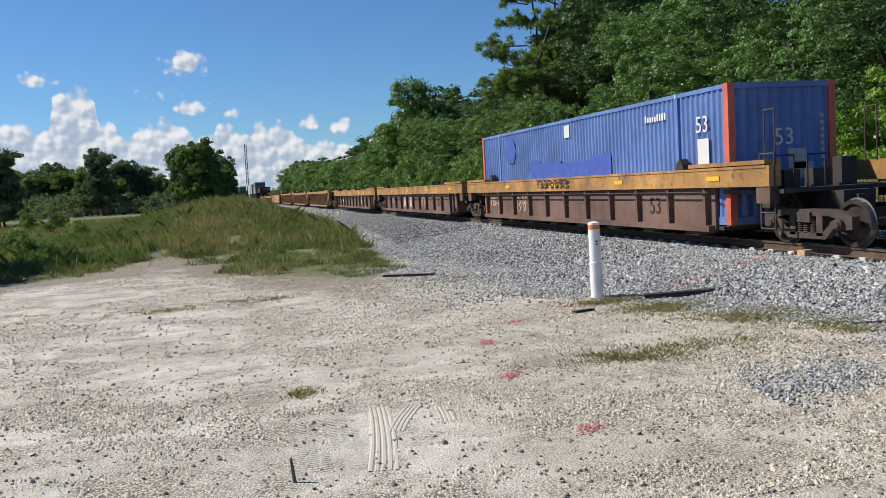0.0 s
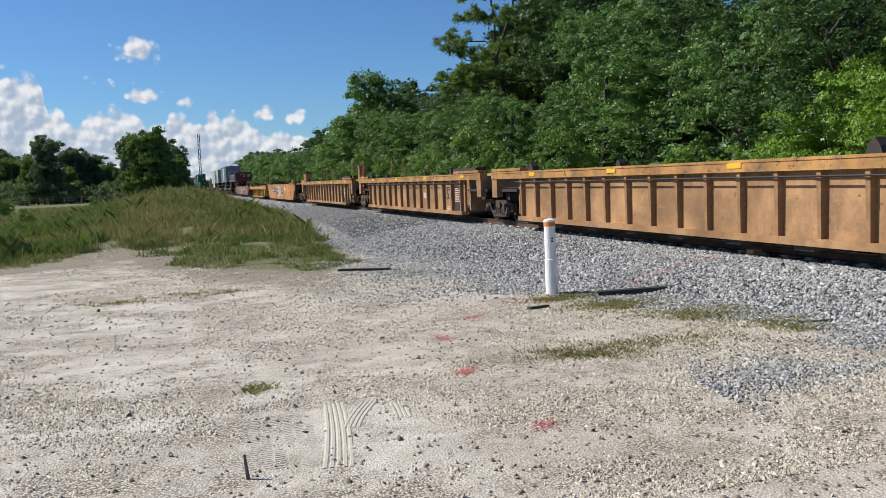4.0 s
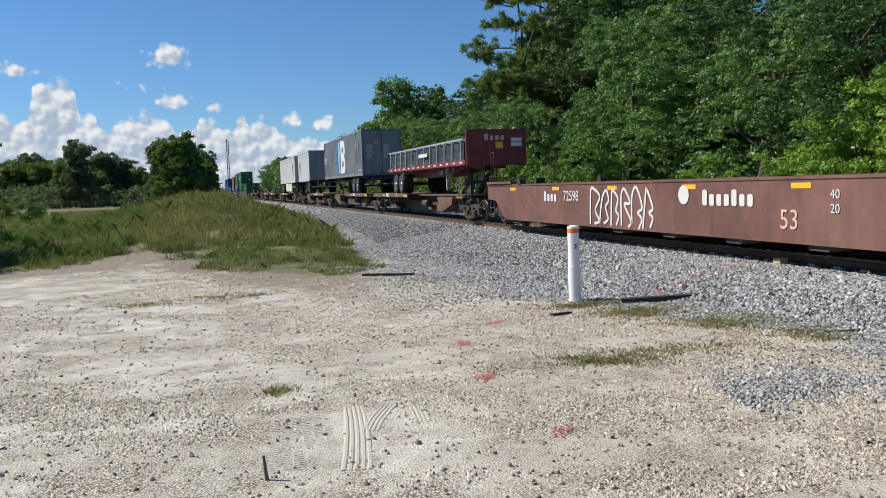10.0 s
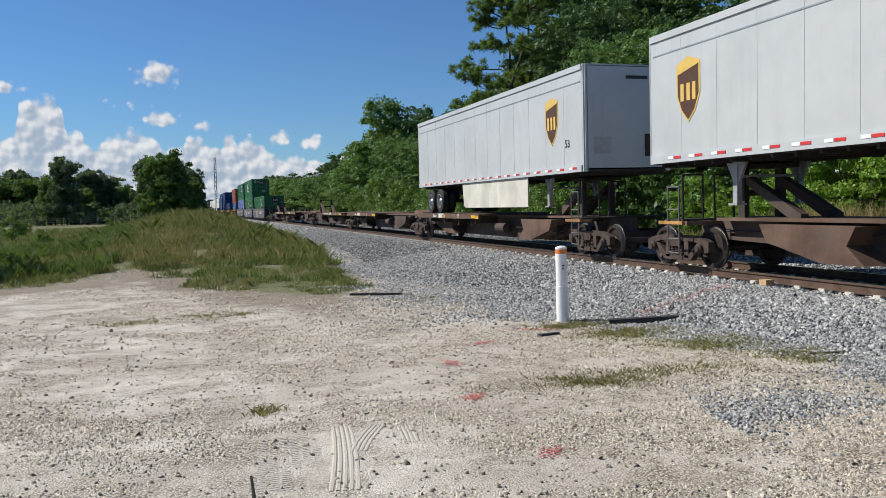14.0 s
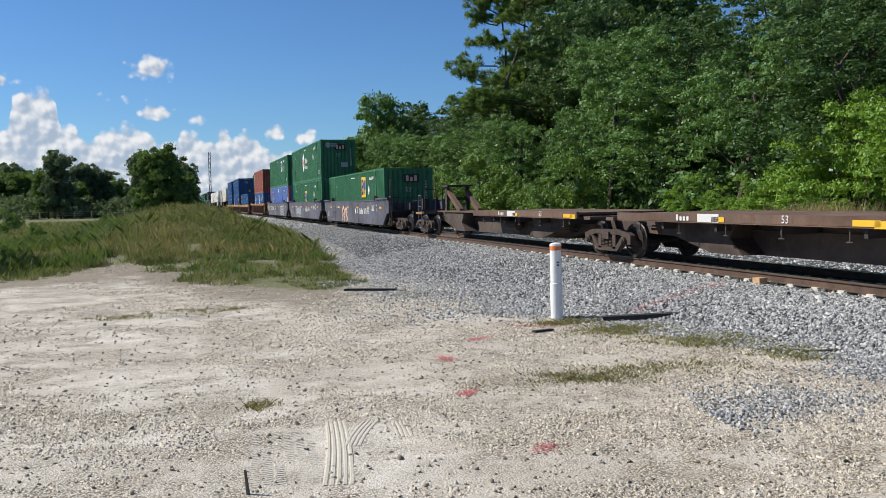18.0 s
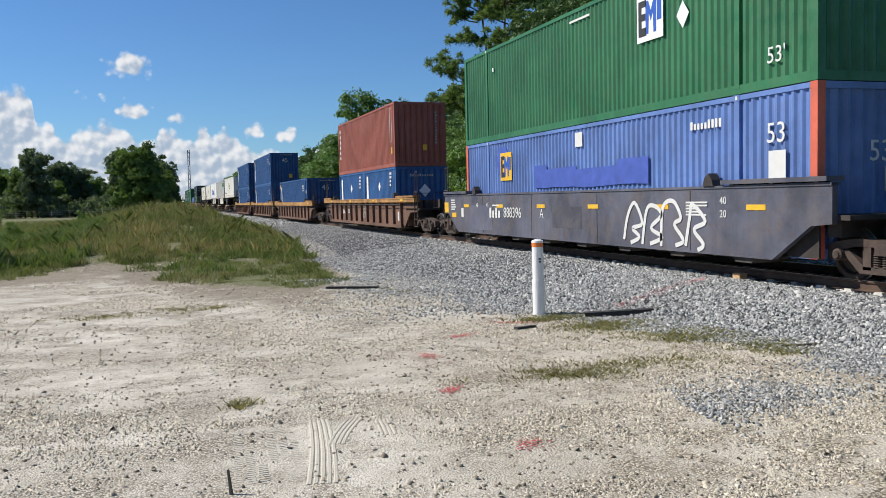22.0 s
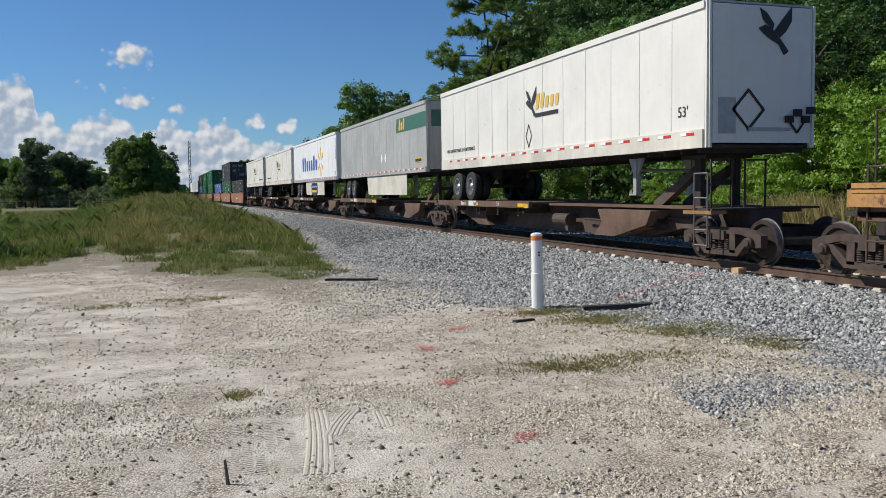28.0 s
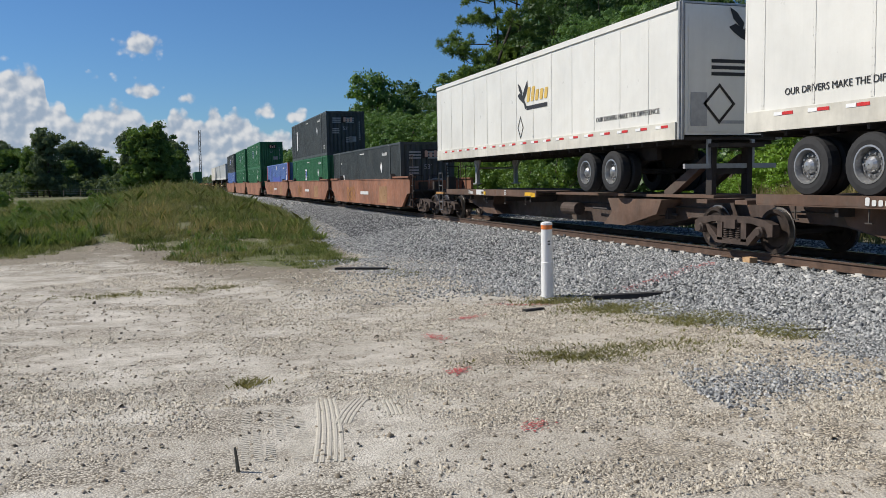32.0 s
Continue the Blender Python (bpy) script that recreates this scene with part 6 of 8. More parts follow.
# ---- small things on the yard and far marks ----
def yard_things():
    post = empty("marker_post", "white plastic marker post with an orange band at the track's edge", "post")
    post.matrix_basis = pose(6.28, 13.28, 0, 0, -0.6, 0)
    part("lower_pipe", lathe(B(), [(-0.2, 0.108), (0.62, 0.108), (0.63, 0.098)], False, seg=24), "post", post, smooth=False)
    part("upper_pipe", lathe(B(), [(0.62, 0.099), (1.20, 0.099)], False, seg=24), "post", post)
    part("band", lathe(B(), [(1.20, 0.101), (1.275, 0.101)], False, seg=24), "orange_band", post, "orange reflective band")
    part("cap", lathe(B(), [(1.275, 0.103), (1.31, 0.101), (1.33, 0.05), (1.335, 0.005)], False, seg=24), "post", post)
    bm = B()
    for z in (0.98, 0.93):
        box(bm, -0.028, 0.006, -0.112, -0.095, z, z + 0.025)
    ob = part("label_mark", bm, "black_mark", post)
    log = tagged(part("timber", prism(B(), [(0, -0.06), (0.2, -0.06), (0.18, 0.045), (0.12, 0.06), (0.02, 0.05)], 0, 1.9), "timber"), "black creosoted timber lying at the foot of the ballast", "timber")
    log.matrix_basis = pose(6.8, 12.55, 0.03, 0, -2.2, -19.5)
    bm = B()
    limb(bm, (0, 0, 0.03), (1.5, 0.9, 0.16), 0.018, 0.008, np.random.RandomState(2), 4, 6)
    tagged(part("branch", bm, "wood"), "thin pale dead branch leaning on the timber", "branch").matrix_basis = pose(7.1, 11.2, 0.02)
    board = tagged(part("board", box(B(), 0, 1.25, -0.07, 0.07, 0.0, 0.05), "timber"), "dark weathered board lying on the gravel", "board")
    board.matrix_basis = pose(3.70, 19.5, 0.01, 0, 0, -27)
    for x, y, a, l, mat, lab in ((5.25, 11.95, 12, 0.36, "timber", "short dark scrap of timber on the stones"), (8.25, 10.2, 35, 0.42, "wood", "broken pale wood scrap at the ballast's foot"), (7.75, 8.95, -12, 0.5, "timber", "dark wood scrap on the gravel"), (8.4, 10.0, -20, 0.4, "wood", "splintered pale wood scrap at the ballast's foot")):
        bm = prism(B(), [(-0.06, 0), (0.06, 0), (0.05, 0.025), (-0.04, 0.03)], 0, l)
        tagged(part("wood_scrap", bm, mat), lab, "wood scrap").matrix_basis = pose(x, y, 0.01, 0, 0, a)
    stick = B()
    tube(stick, (0, 0, -0.05), (-0.02, 0.03, 0.17), 0.018, 0.010, 6)
    tagged(part("stake", stick, "old_wood"), "thin wooden stake stuck in the gravel", "stake").matrix_basis = pose(0.41, 6.1, 0)
    block = tagged(part("tie_block", box(B(), -0.09, 0.09, -0.10, 0.10, 0, 0.11), "tan_wood"), "pale wooden block against the rail", "wood block")
    block.matrix_basis = pose(XT - 1.02, 13.1, ZR - 0.19)
    # sprayed survey marks
    r = np.random.RandomState(9)
    for k, (x, y, a, n, l) in enumerate(((3.3, 10.45, 100, 26, 0.5), (2.92, 8.45, 60, 22, 0.35), (4.28, 11.75, 20, 26, 0.6), (5.5, 12.6, -25, 40, 1.2), (2.9, 6.35, 60, 12, 0.3))):
        bm = B()
        for i in range(n * 7):
            t, w = r.normal(0, 0.27) * l, r.normal(0, 0.06)
            cx, cy = t * math.cos(radians(a)) - w * math.sin(radians(a)), t * math.sin(radians(a)) + w * math.cos(radians(a))
            rad = r.uniform(0.005, 0.016)
            zz = float(land_height(x + cx, y + cy)) + 0.012
            bm.faces.new([bm.verts.new((cx + rad * math.cos(q) * r.uniform(.6, 1.3), cy + rad * math.sin(q) * r.uniform(.6, 1.3), zz)) for q in (0, 1, 2, 3, 4, 5)])
        tagged(part("spray_mark", bm, "spray"), "red survey spray mark on the gravel", "paint mark", "", "stuff").matrix_basis = Matrix.Translation((x, y, 0))
    bm = B()
    for i in range(260):
        t = r.uniform(0, 1)
        x, y = 7.6 + 2.1 * t + r.normal(0, 0.05), 12.9 + 0.3 * t + r.normal(0, 0.1)
        rad, z = r.uniform(0.006, 0.016), float(bed_height(7.6 + 2.1 * t, 13.0)) + 0.045
        bm.faces.new([bm.verts.new((x + rad * math.cos(q), y + rad * math.sin(q), z + 0.2 * rad * math.cos(q))) for q in (0, 1, 2, 3, 4, 5)])
    tagged(part("spray_mark", bm, "spray"), "red survey spray line up the ballast", "paint mark", "", "stuff")
    # tyre prints pressed in the fine sand: ribbed strips, then a lugged one
    def rib_strip(pts, w0, w1, ribs):
        bm = B()
        for k in range(ribs):
            prev = None
            for i in range(17):
                t = i / 16
                (ax, ay), (bx, by), (cx, cy) = pts
                x, y = (1 - t) ** 2 * ax + 2 * t * (1 - t) * bx + t * t * cx, (1 - t) ** 2 * ay + 2 * t * (1 - t) * by + t * t * cy
                d = Vector((2 * (1 - t) * (bx - ax) + 2 * t * (cx - bx), 2 * (1 - t) * (by - ay) + 2 * t * (cy - by))).normalized()
                w = w0 + (w1 - w0) * t
                off = (k - (ribs - 1) / 2) * w / ribs
                g = float(land_height(x, y))
                cur = [bm.verts.new((x - d.y * (off + q * w / ribs), y + d.x * (off + q * w / ribs), g + z)) for q, z in ((-0.5, -0.003), (-0.25, 0.005), (0.2, 0.005), (0.5, -0.003))]
                if prev:
                    for n in range(3):
                        bm.faces.new((prev[n], prev[n + 1], cur[n + 1], cur[n]))
                prev = cur
        tagged(part("tyre_print", bm, "sand"), "ribbed tyre print in pale sand", "tyre print", "tyre prints", "structure")
    rib_strip(((1.06, 6.05), (1.27, 7.0), (1.36, 7.85)), 0.25, 0.2, 5)
    rib_strip(((1.36, 7.0), (1.45, 7.3), (1.68, 7.72)), 0.16, 0.16, 4)
    rib_strip(((1.86, 7.1), (1.9, 7.4), (1.92, 7.6)), 0.16, 0.14, 4)
    bm = B()
    for i in range(30):
        for j in range(6):
            x, y = 0.47 + j * 0.095 + 0.13 * i / 30, 6.25 + i * 0.05 + 0.03 * (j % 2)
            if (j + i // 10) % 4 == 3:
                continue
            z = float(land_height(x, y))
            box(bm, x - 0.036, x + 0.036, y - 0.011, y + 0.011, z - 0.01, z + 0.0025)
    tagged(part("tyre_print", bm, "sand"), "lugged tyre print in pale sand", "tyre print", "tyre prints", "structure")


def far_things():
    mast = empty("crane_mast", "tall slender lattice mast far down the line", "mast")
    bm = B()
    h = 26.5
    for x, y in ((-1, -1), (1, -1), (1, 1), (-1, 1)):
        tube(bm, (x * 0.45, y * 0.45, 0), (x * 0.4, y * 0.4, h), 0.12, seg=5)
    for i in range(13):
        z0, z1 = i * h / 13, (i + 1) * h / 13
        s = 1 if i % 2 else -1
        for y in (-0.42, 0.42):
            tube(bm, (-0.42 * s, y, z0), (0.42 * s, y, z1), 0.08, seg=4)
        for x in (-0.42, 0.42):
            tube(bm, (x, -0.42 * s, z0), (x, 0.42 * s, z1), 0.08, seg=4)
    part("lattice", bm, "dark", mast)
    mast.matrix_basis = pose(14.4, 400, 0, 0, 0.4, 0)
    pole = empty("utility_pole", "wooden utility pole with a crossarm beyond the track", "pole", "utility poles")
    part("pole", tube(B(), (0, 0, 0), (0, 0, 9.5), 0.16, 0.11), "bark", pole)
    part("crossarm", box(B(), -1.3, 1.3, -0.06, 0.06, 8.6, 8.8), "bark", pole)
    bm = B()
    for x in (-1.1, -0.5, 0.5, 1.1):
        tube(bm, (x, 0, 8.8), (x, 0, 9.05), 0.06)
    part("insulator", bm, "galv", pole)
    pole.matrix_basis = pose(26, 320, 0)
    for x, y in ((31, 352),):
        copy_thing(pole, pose(x, y, 0, 0, 0, 20))
    # a low fence and a white shed far across the field
    fence = empty("field_fence", "low wire fence with thin posts across the field", "fence")
    bm = tube(B(), (0, 0, 0), (0, 0, 1.3), 0.05, seg=5)
    first = part("fence_post", bm, "wood", fence)
    first.matrix_basis = Matrix.Translation((-75, 175, 0))
    for i in range(1, 22):
        same(first, fence, Matrix.Translation((-75 + i * 3.2, 175 + i * 0.8, 0)))
    for z in (0.5, 0.9, 1.25):
        part("wire", tube(B(), (-75, 175, z), (-75 + 21 * 3.2, 175 + 21 * 0.8, z), 0.012, seg=4), "galv", fence)
    shed = empty("shed", "low white shed far across the field", "shed")
    part("wall", box(B(), -9, 9, -4, 4, 0, 2.6), "post", shed)
    part("roof", prism(B(), [(-4.6, 2.6), (4.6, 2.6), (0, 4.0)], -9.4, 9.4), "galv", shed)
    shed.matrix_basis = pose(-72, 235, -0.3, 0, 0, 10)
    pp = empty("lone_pole", "thin grey pole in the field", "pole")
    part("shaft", tube(B(), (0, 0, 0), (0, 0, 6.0), 0.09, 0.07), "bark", pp)
    pp.matrix_basis = pose(-33, 165, -0.3)


yard_things()
far_things()

# ---- the train, from its head backwards: places are metres along it at the clip's start ----
C53 = 16.15


def load_train():
    # a three-unit set with yellow top chords, one blue container aboard
    lab = "empty brown ribbed well car with a worn yellow top chord"
    well_car(-9.5, 9.8, lab, "brown", "chord", 11, trucks=(0.0, 19.0), high_rails=(18.4,), square=True)
    for i, (a, b) in enumerate(((13.2, 32.9), (33.3, 52.8), (53.3, 73.0))):
        car = well_car(a, b, lab if i else "brown ribbed well car with worn yellow chord, carrying a container", "brown", "chord", 11, top=1.52, band_h=0.38, square=True, trucks=((-0.2,), (-0.2,), (0.0, 19.5))[i], high_rails=((), (), (18.9,))[i] + ((0.2,) if i == 0 else ()))
        reflectors(car, b - a, 1.30, 4.2)
        letters("53", (-1.37, bay(b - a, 11, 1), 0.7), 0.55, car, "dark", name="faded_number")
        if i == 1:
            letters("125-T", (-1.37, bay(b - a, 11, 8), 0.75), 0.42, car, "tan_mark")
            [shape(rect(0.45, 0.5), (-1.37, bay(b - a, 11, k), 0.7), car, "tan_mark", name="faded_emblem") for k in (5, 6)]
            scrawl((-1.37, bay(b - a, 11, 3), 0.7), bubble_letters(1.1, 0.5, 3, 3), car, "tan_mark", 0.02)
        if i == 0:
            letters("125-T", (-1.37, bay(b - a, 11, 9), 0.75), 0.42, car, "tan_mark")
            letters("A", (-1.52, 15.8, 0.85), 0.3, car, "dark")
            scrawl((-1.54, 10.5, 1.33), bubble_letters(2.4, 0.24, 6, 5), car, "black_mark", 0.02)
            scrawl((-1.37, bay(b - a, 11, 7), 0.7), bubble_letters(1.2, 0.55, 3, 8), car, "tan_mark", 0.018)
        if i == 2:
            letters("728125", (-1.37, bay(b - a, 11, 9), 0.75), 0.3, car, "tan_mark")
            shape(rect(0.7, 0.24), (-1.37, bay(b - a, 11, 8), 0.75), car, "tan_mark", name="faded_emblem")
            scrawl((-1.37, bay(b - a, 11, 2), 0.75), bubble_letters(0.9, 0.5, 3, 9), car, "white_mark", 0.02)
    c = container(14.95, C53, 0.33, "cblue", "violet-blue corrugated container with red end posts", post="red_post", lift=1.98)
    marks_53(c, "white_mark", old=True)
    # tan ribbed set
    lab = "empty tan ribbed well car with rust stains"
    for i, (a, b) in enumerate(((76.5, 95.4), (96.0, 115.2), (116.6, 135.9))):
        car = well_car(a, b, lab, "tan", "chord", 15, square=True, low=0.14, top=1.60, band_h=0.2, trucks=((0.0,), (-0.3,), (-0.5, 18.7))[i], high_rails=((0.2,), (18.2,), (0.3, 18.6))[i], hand="chord")
        reflectors(car, b - a, 1.5, 4.5, w=0.4, h=0.1)
        if i:
            p, q = bay(b - a, 15, 0), bay(b - a, 15, 1)
            shape(rect(0.78, 1.0), (-1.365, p, 0.72), car, "dark", name="black_panel")
            letters("53", (-1.365, q, 0.85), 0.55, car, "black_mark")
            bars((-1.372, p, 0.85), 0.6, 0.55, 7, car, "tan_mark", seed=i)
            y0, y1, z1 = (18.72, 19.1, 2.3) if i == 1 else (16.7, 17.6, 2.15)
            bm = box(B(), -1.5, -1.1, y0, y1, 1.6, z1)
            box(bm, -1.53, -1.07, y0 - 0.03, y1 + 0.03, z1 - 0.02, z1 + 0.03)
            box(bm, -1.52, -1.5, y0 + 0.1, y0 + 0.16, 1.6, z1 - 0.02)
            part("stake_box", bm, "tan", car)
            part("lid", box(B(), -1.5, -1.12, 0.65, 3.0, 1.70, 1.80), "dark", car, "dark closed lid on the chord")
            letters("40", (-1.365, bay(b - a, 15, 2) - 0.25, 1.05), 0.2, car, "black_mark"), letters("20", (-1.365, bay(b - a, 15, 2) - 0.25, 0.82), 0.2, car, "black_mark")
            bars((-1.365, bay(b - a, 15, 3) - 0.2, 0.62), 0.4, 0.22, 2, car, "brown_mark", seed=i + 70)
            bars((-1.368, q, 0.33), 0.5, 0.18, 3, car, "tan_mark", seed=i + 80)
            shape(rect(0.5, 0.22), (-1.365, bay(b - a, 15, 4), 0.8), car, "tan_mark", name="faded_label")
    # orange smooth-sided car
    car = well_car(139.6, 159.7, "orange smooth-sided empty well car covered with graffiti", "orange", None, 0, low=0.12, trucks=(-0.4, 19.2), high_rails=(0.1, 19.3), inset=1.6)
    shape(rect(2.6, 0.42), (-1.475, 13.9, 0.98), car, "black_mark", name="number_panel")
    letters("471529", (-1.48, 13.4, 0.98), 0.4, car)
    glyphs((-1.48, 14.65, 0.98), 0.95, 0.26, 4, car, seed=2, name="faded_emblem")
    for y in (8.5, 12.0):
        shape(disc(0.55, 0.52), (-1.475, y, 0.85), car, "tan_mark", name="graffiti_disc")
        shape(disc(0.42, 0.40), (-1.48, y, 0.85), car, "dark", name="graffiti_disc")
        shape(diamond(0.8, 0.34), (-1.485, y, 0.85), car, "white_mark", name="graffiti_disc")
        shape(disc(0.14, 0.15), (-1.49, y, 0.85), car, "black_mark", name="graffiti_disc")
    scrawl((-1.48, 10.3, 0.85), bubble_letters(2.2, 1.0, 3, 12), car, "white_mark", 0.06)
    shape(rect(1.0, 0.3), (-1.475, 6.4, 1.05), car, "tan_mark", name="faded_label")
    letters("53", (-1.478, 2.7, 0.7), 0.45, car, "brown_mark")
    for k in range(5):
        shape(rect(0.04, 0.3), (-1.476, 16.0 + k * 0.4, 1.2), car, "brown_mark", name="tally_mark")
    # short yellow car
    car = well_car(160.9, 179.9, "short yellow ribbed empty well car", "yellow", "yellow", 9, low=0.12, top=1.34, band_h=0.3, trucks=(1.2, 17.8), high_rails=(0.5,), hand="yellow", inset=3.6)
    reflectors(car, 19.0, 1.2, 2.6, start=3.0)
    g = [bay(19.0, 9, k, 3.6) for k in range(8)]
    shape(rect(1.0, 0.30), (-1.365, g[6], 0.72), car, "black_mark", name="number_panel")
    glyphs((-1.37, g[6], 0.72), 0.75, 0.22, 4, car, seed=3)
    shape(rect(1.15, 0.30), (-1.365, g[5], 0.72), car, "black_mark", name="number_panel")
    letters("454933", (-1.37, g[5], 0.72), 0.28, car)
    letters("40", (-1.365, g[4], 0.75), 0.6, car, "black_mark")
    for k in (1, 2, 3):
        glyphs((-1.365, g[k], 0.7), 0.75, 0.42, 2, car, "faded_red", seed=k)
    # maroon smooth car
    car = well_car(181.6, 203.3, "maroon smooth-sided empty well car with white lettering", "maroon", None, 0, low=0.26, top=1.43, trucks=(1.0, 20.7), high_rails=(0.1, 21.0), inset=1.9)
    reflectors(car, 21.7, 1.27, 3.4, x=-1.475, w=0.5)
    letters("72598", (-1.48, 14.6, 1.05), 0.4, car)
    glyphs((-1.48, 16.0, 1.05), 0.95, 0.3, 4, car, seed=4)
    letters("53", (-1.48, 5.7, 0.66), 0.5, car, "tan_mark")
    letters("40", (-1.48, 4.6, 1.12), 0.22, car), letters("20", (-1.48, 4.6, 0.88), 0.22, car)
    letters("45", (-1.48, 3.4, 1.05), 0.26, car)
    scrawl((-1.48, 11.8, 0.78), bubble_letters(3.2, 1.0, 6, 20), car, "white_mark", 0.035)
    shape(disc(0.2, 0.2), (-1.48, 9.0, 1.1), car, "white_mark", name="round_emblem")
    glyphs((-1.48, 7.5, 1.05), 1.7, 0.32, 7, car, seed=5)
    # three spine platforms with trailers
    spine_lab = "brown spine flat-car platform carrying a trailer"
    spine_car(206.5, 224.6, spine_lab, True, False), spine_car(224.6, 243.2, spine_lab, False, False, "rear"), spine_car(243.2, 261.0, spine_lab, False, True, "rear")
    tarp_trailer(206.1)
    c = container(227.2, 16.15, 2.25, "cgrey", "grey corrugated container on a chassis with a large painted emblem", H=2.9, lift=1.98, pitch=0.22, doors=True, end_skin="tdoor")
    chassis(c, 16.15)
    shape([(-0.5, -1.1), (0.45, -1.1), (0.72, -0.8), (0.72, -0.25), (0.5, 0.0), (0.7, 0.3), (0.7, 0.85), (0.4, 1.1), (-0.5, 1.1)][::1], (-1.30, 7.3, 1.45), c, "white_mark", name="emblem").scale = (1.5, 1.05, 1)
    for z in (0.95, 1.95):
        shape(rect(0.7, 0.36), (-1.306, 7.2, z), c, "cgrey", name="emblem_hole")
    shape([(-0.5, -1.1), (0.25, -1.1), (0.25, 0.9), (0.5, 1.1), (-0.5, 1.1)], (-1.298, 8.6, 1.45), c, "skyblue_mark", name="emblem")
    letters("51", (-1.30, 1.36, 1.86), 0.5, c)
    letters("TOP LIFT ONLY", (-1.30, 1.0, 0.35), 0.17, c)
    shape([(0, 0.4), (0.1, 0.1), (0.42, 0.1), (0.16, -0.08), (0.28, -0.4), (0, -0.2), (-0.28, -0.4), (-0.16, -0.08), (-0.42, 0.1), (-0.1, 0.1)], (-1.30, 15.3, 1.5), c, "white_mark", name="star_emblem")
    for x in (-0.75, 0.35):
        bars((x, 0.02, 1.5), 0.45, 0.9, 7, c, face=FRONT, seed=3)
    for z in (2.1, 1.05):
        shape(rect(0.25, 0.25), (0.65 if z < 2 else -0.35, 0.015, z), c, "yellow_mark", face=FRONT, name="caution_label")
    t = van_trailer(253.1, 8.6, 2.20, "tgrey", "short pale-grey van trailer with a shield emblem", nose=False, tandem=False, front="tdoor", flush=True, rail_h=0.24, rail="tgrey")
    shield(t, -1.306, 7.05, 1.55)
    part("skirt_stripe", box(B(), -1.31, -1.3, 0.2, 8.4, 2.42, 2.45), "tdoor", t)
    # five more spine platforms, one loaded
    t = van_trailer(264.9, 16.15, 2.20, "tgrey", "long pale-grey van trailer with a shield emblem", nose=True, flush=True, skirt=(3.9, 10.2), rail_h=0.24, rail="tgrey")
    shield(t, -1.306, 2.0, 1.55)
    letters("53", (-1.31, 1.0, 0.85), 0.3, t, "black_mark")
    part("skirt_stripe", box(B(), -1.31, -1.3, 0.2, 15.9, 2.42, 2.45), "tdoor", t)
    shape(rect(0.5, 0.45), (-0.75, 0.005, 0.75), t, "galv", face=FRONT, name="vent_plate")
    shape(rect(0.5, 0.6), (0.75, 0.005, 0.75), t, "dark", face=FRONT, name="vent_plate")
    bars((0.3, 0.005, 2.55), 0.7, 0.16, 1, t, "black_mark", FRONT)
    ends = (265.2, 282.3, 299.2, 316.3, 333.9, 350.4)
    for i in range(5):
        car = spine_car(ends[i], ends[i + 1], "empty brown spine flat-car platform" if i else spine_lab, i == 0, i == 4, "rear" if i in (2, 4) else "front", i in (0, 2, 4))
        if i == 2:
            letters("ALL PURPOSE SPINE CAR", (-1.376, 7.6, 1.03), 0.17, car)
    # slate three-unit set with stacked containers
    for i, (a, b) in enumerate(((355.0, 374.4), (375.4, 394.3), (395.1, 414.1))):
        car = well_car(a, b, "slate-grey smooth-sided well car loaded with containers", "slate", None, 0, low=0.28, top=1.58, inset=1.6, trucks=((-0.3,), (-0.5,), (-0.4, 19.3))[i], high_rails=((0.0,), (), (18.6,))[i])
        reflectors(car, b - a, 1.18, 2.9, x=-1.475, w=0.5)
        n = (5.4, 6.4, 12.65)[i]
        if i < 2:
            letters("53", (-1.478, (17.5, 16.8)[i], 0.75), 0.5, car)
        else:
            shape(rect(0.22, 0.3), (-1.478, 16.9, 0.95), car, "white_mark", name="label_plate")
            shape(rect(0.42, 0.36), (-1.478, 18.55, 1.12), car, "yellow_mark", name="reflector")
            shape(rect(0.46, 0.16), (-1.478, 17.75, 0.86), car, "yellow_mark", name="reflector")
            bars((-1.478, 17.75, 1.22), 0.6, 0.4, 5, car, seed=31)
        letters("888396", (-1.478, n, 0.97), 0.44, car)
        glyphs((-1.478, n + 1.35, 0.97), 0.95, 0.32, 4, car, seed=6)
        letters("BCA"[i], (-1.478, (7.8, 9.1, 10.65)[i], 0.97), 0.36, car)
        letters("40", (-1.478, 2.9, 1.3), 0.2, car), letters("20", (-1.478, 2.9, 1.05), 0.2, car)
        bars((-1.478, 3.7, 1.15), 0.7, 0.3, 5, car, seed=i)
        letters("45", (-1.478, 14.6, 1.2), 0.2, car), letters("48", (-1.478, 15.5, 1.2), 0.2, car)
        bars((-1.478, 13.9, 1.2), 0.6, 0.08, 1, car)
        if i == 0:
            scrawl((-1.48, 11.7, 0.75), bubble_letters(1.7, 0.9, 2, 33), car, "tan_mark", 0.09)
            shape(disc(0.14, 0.16), (-1.478, 8.3, 0.97), car, "white_mark", name="round_emblem")
        else:
            scrawl((-1.48, (12.6, 4.9)[i - 1], 0.8), bubble_letters((3.2, 3.0)[i - 1], 1.0, (5, 4)[i - 1], 40 + i), car, "white_mark", (0.025, 0.045)[i - 1])
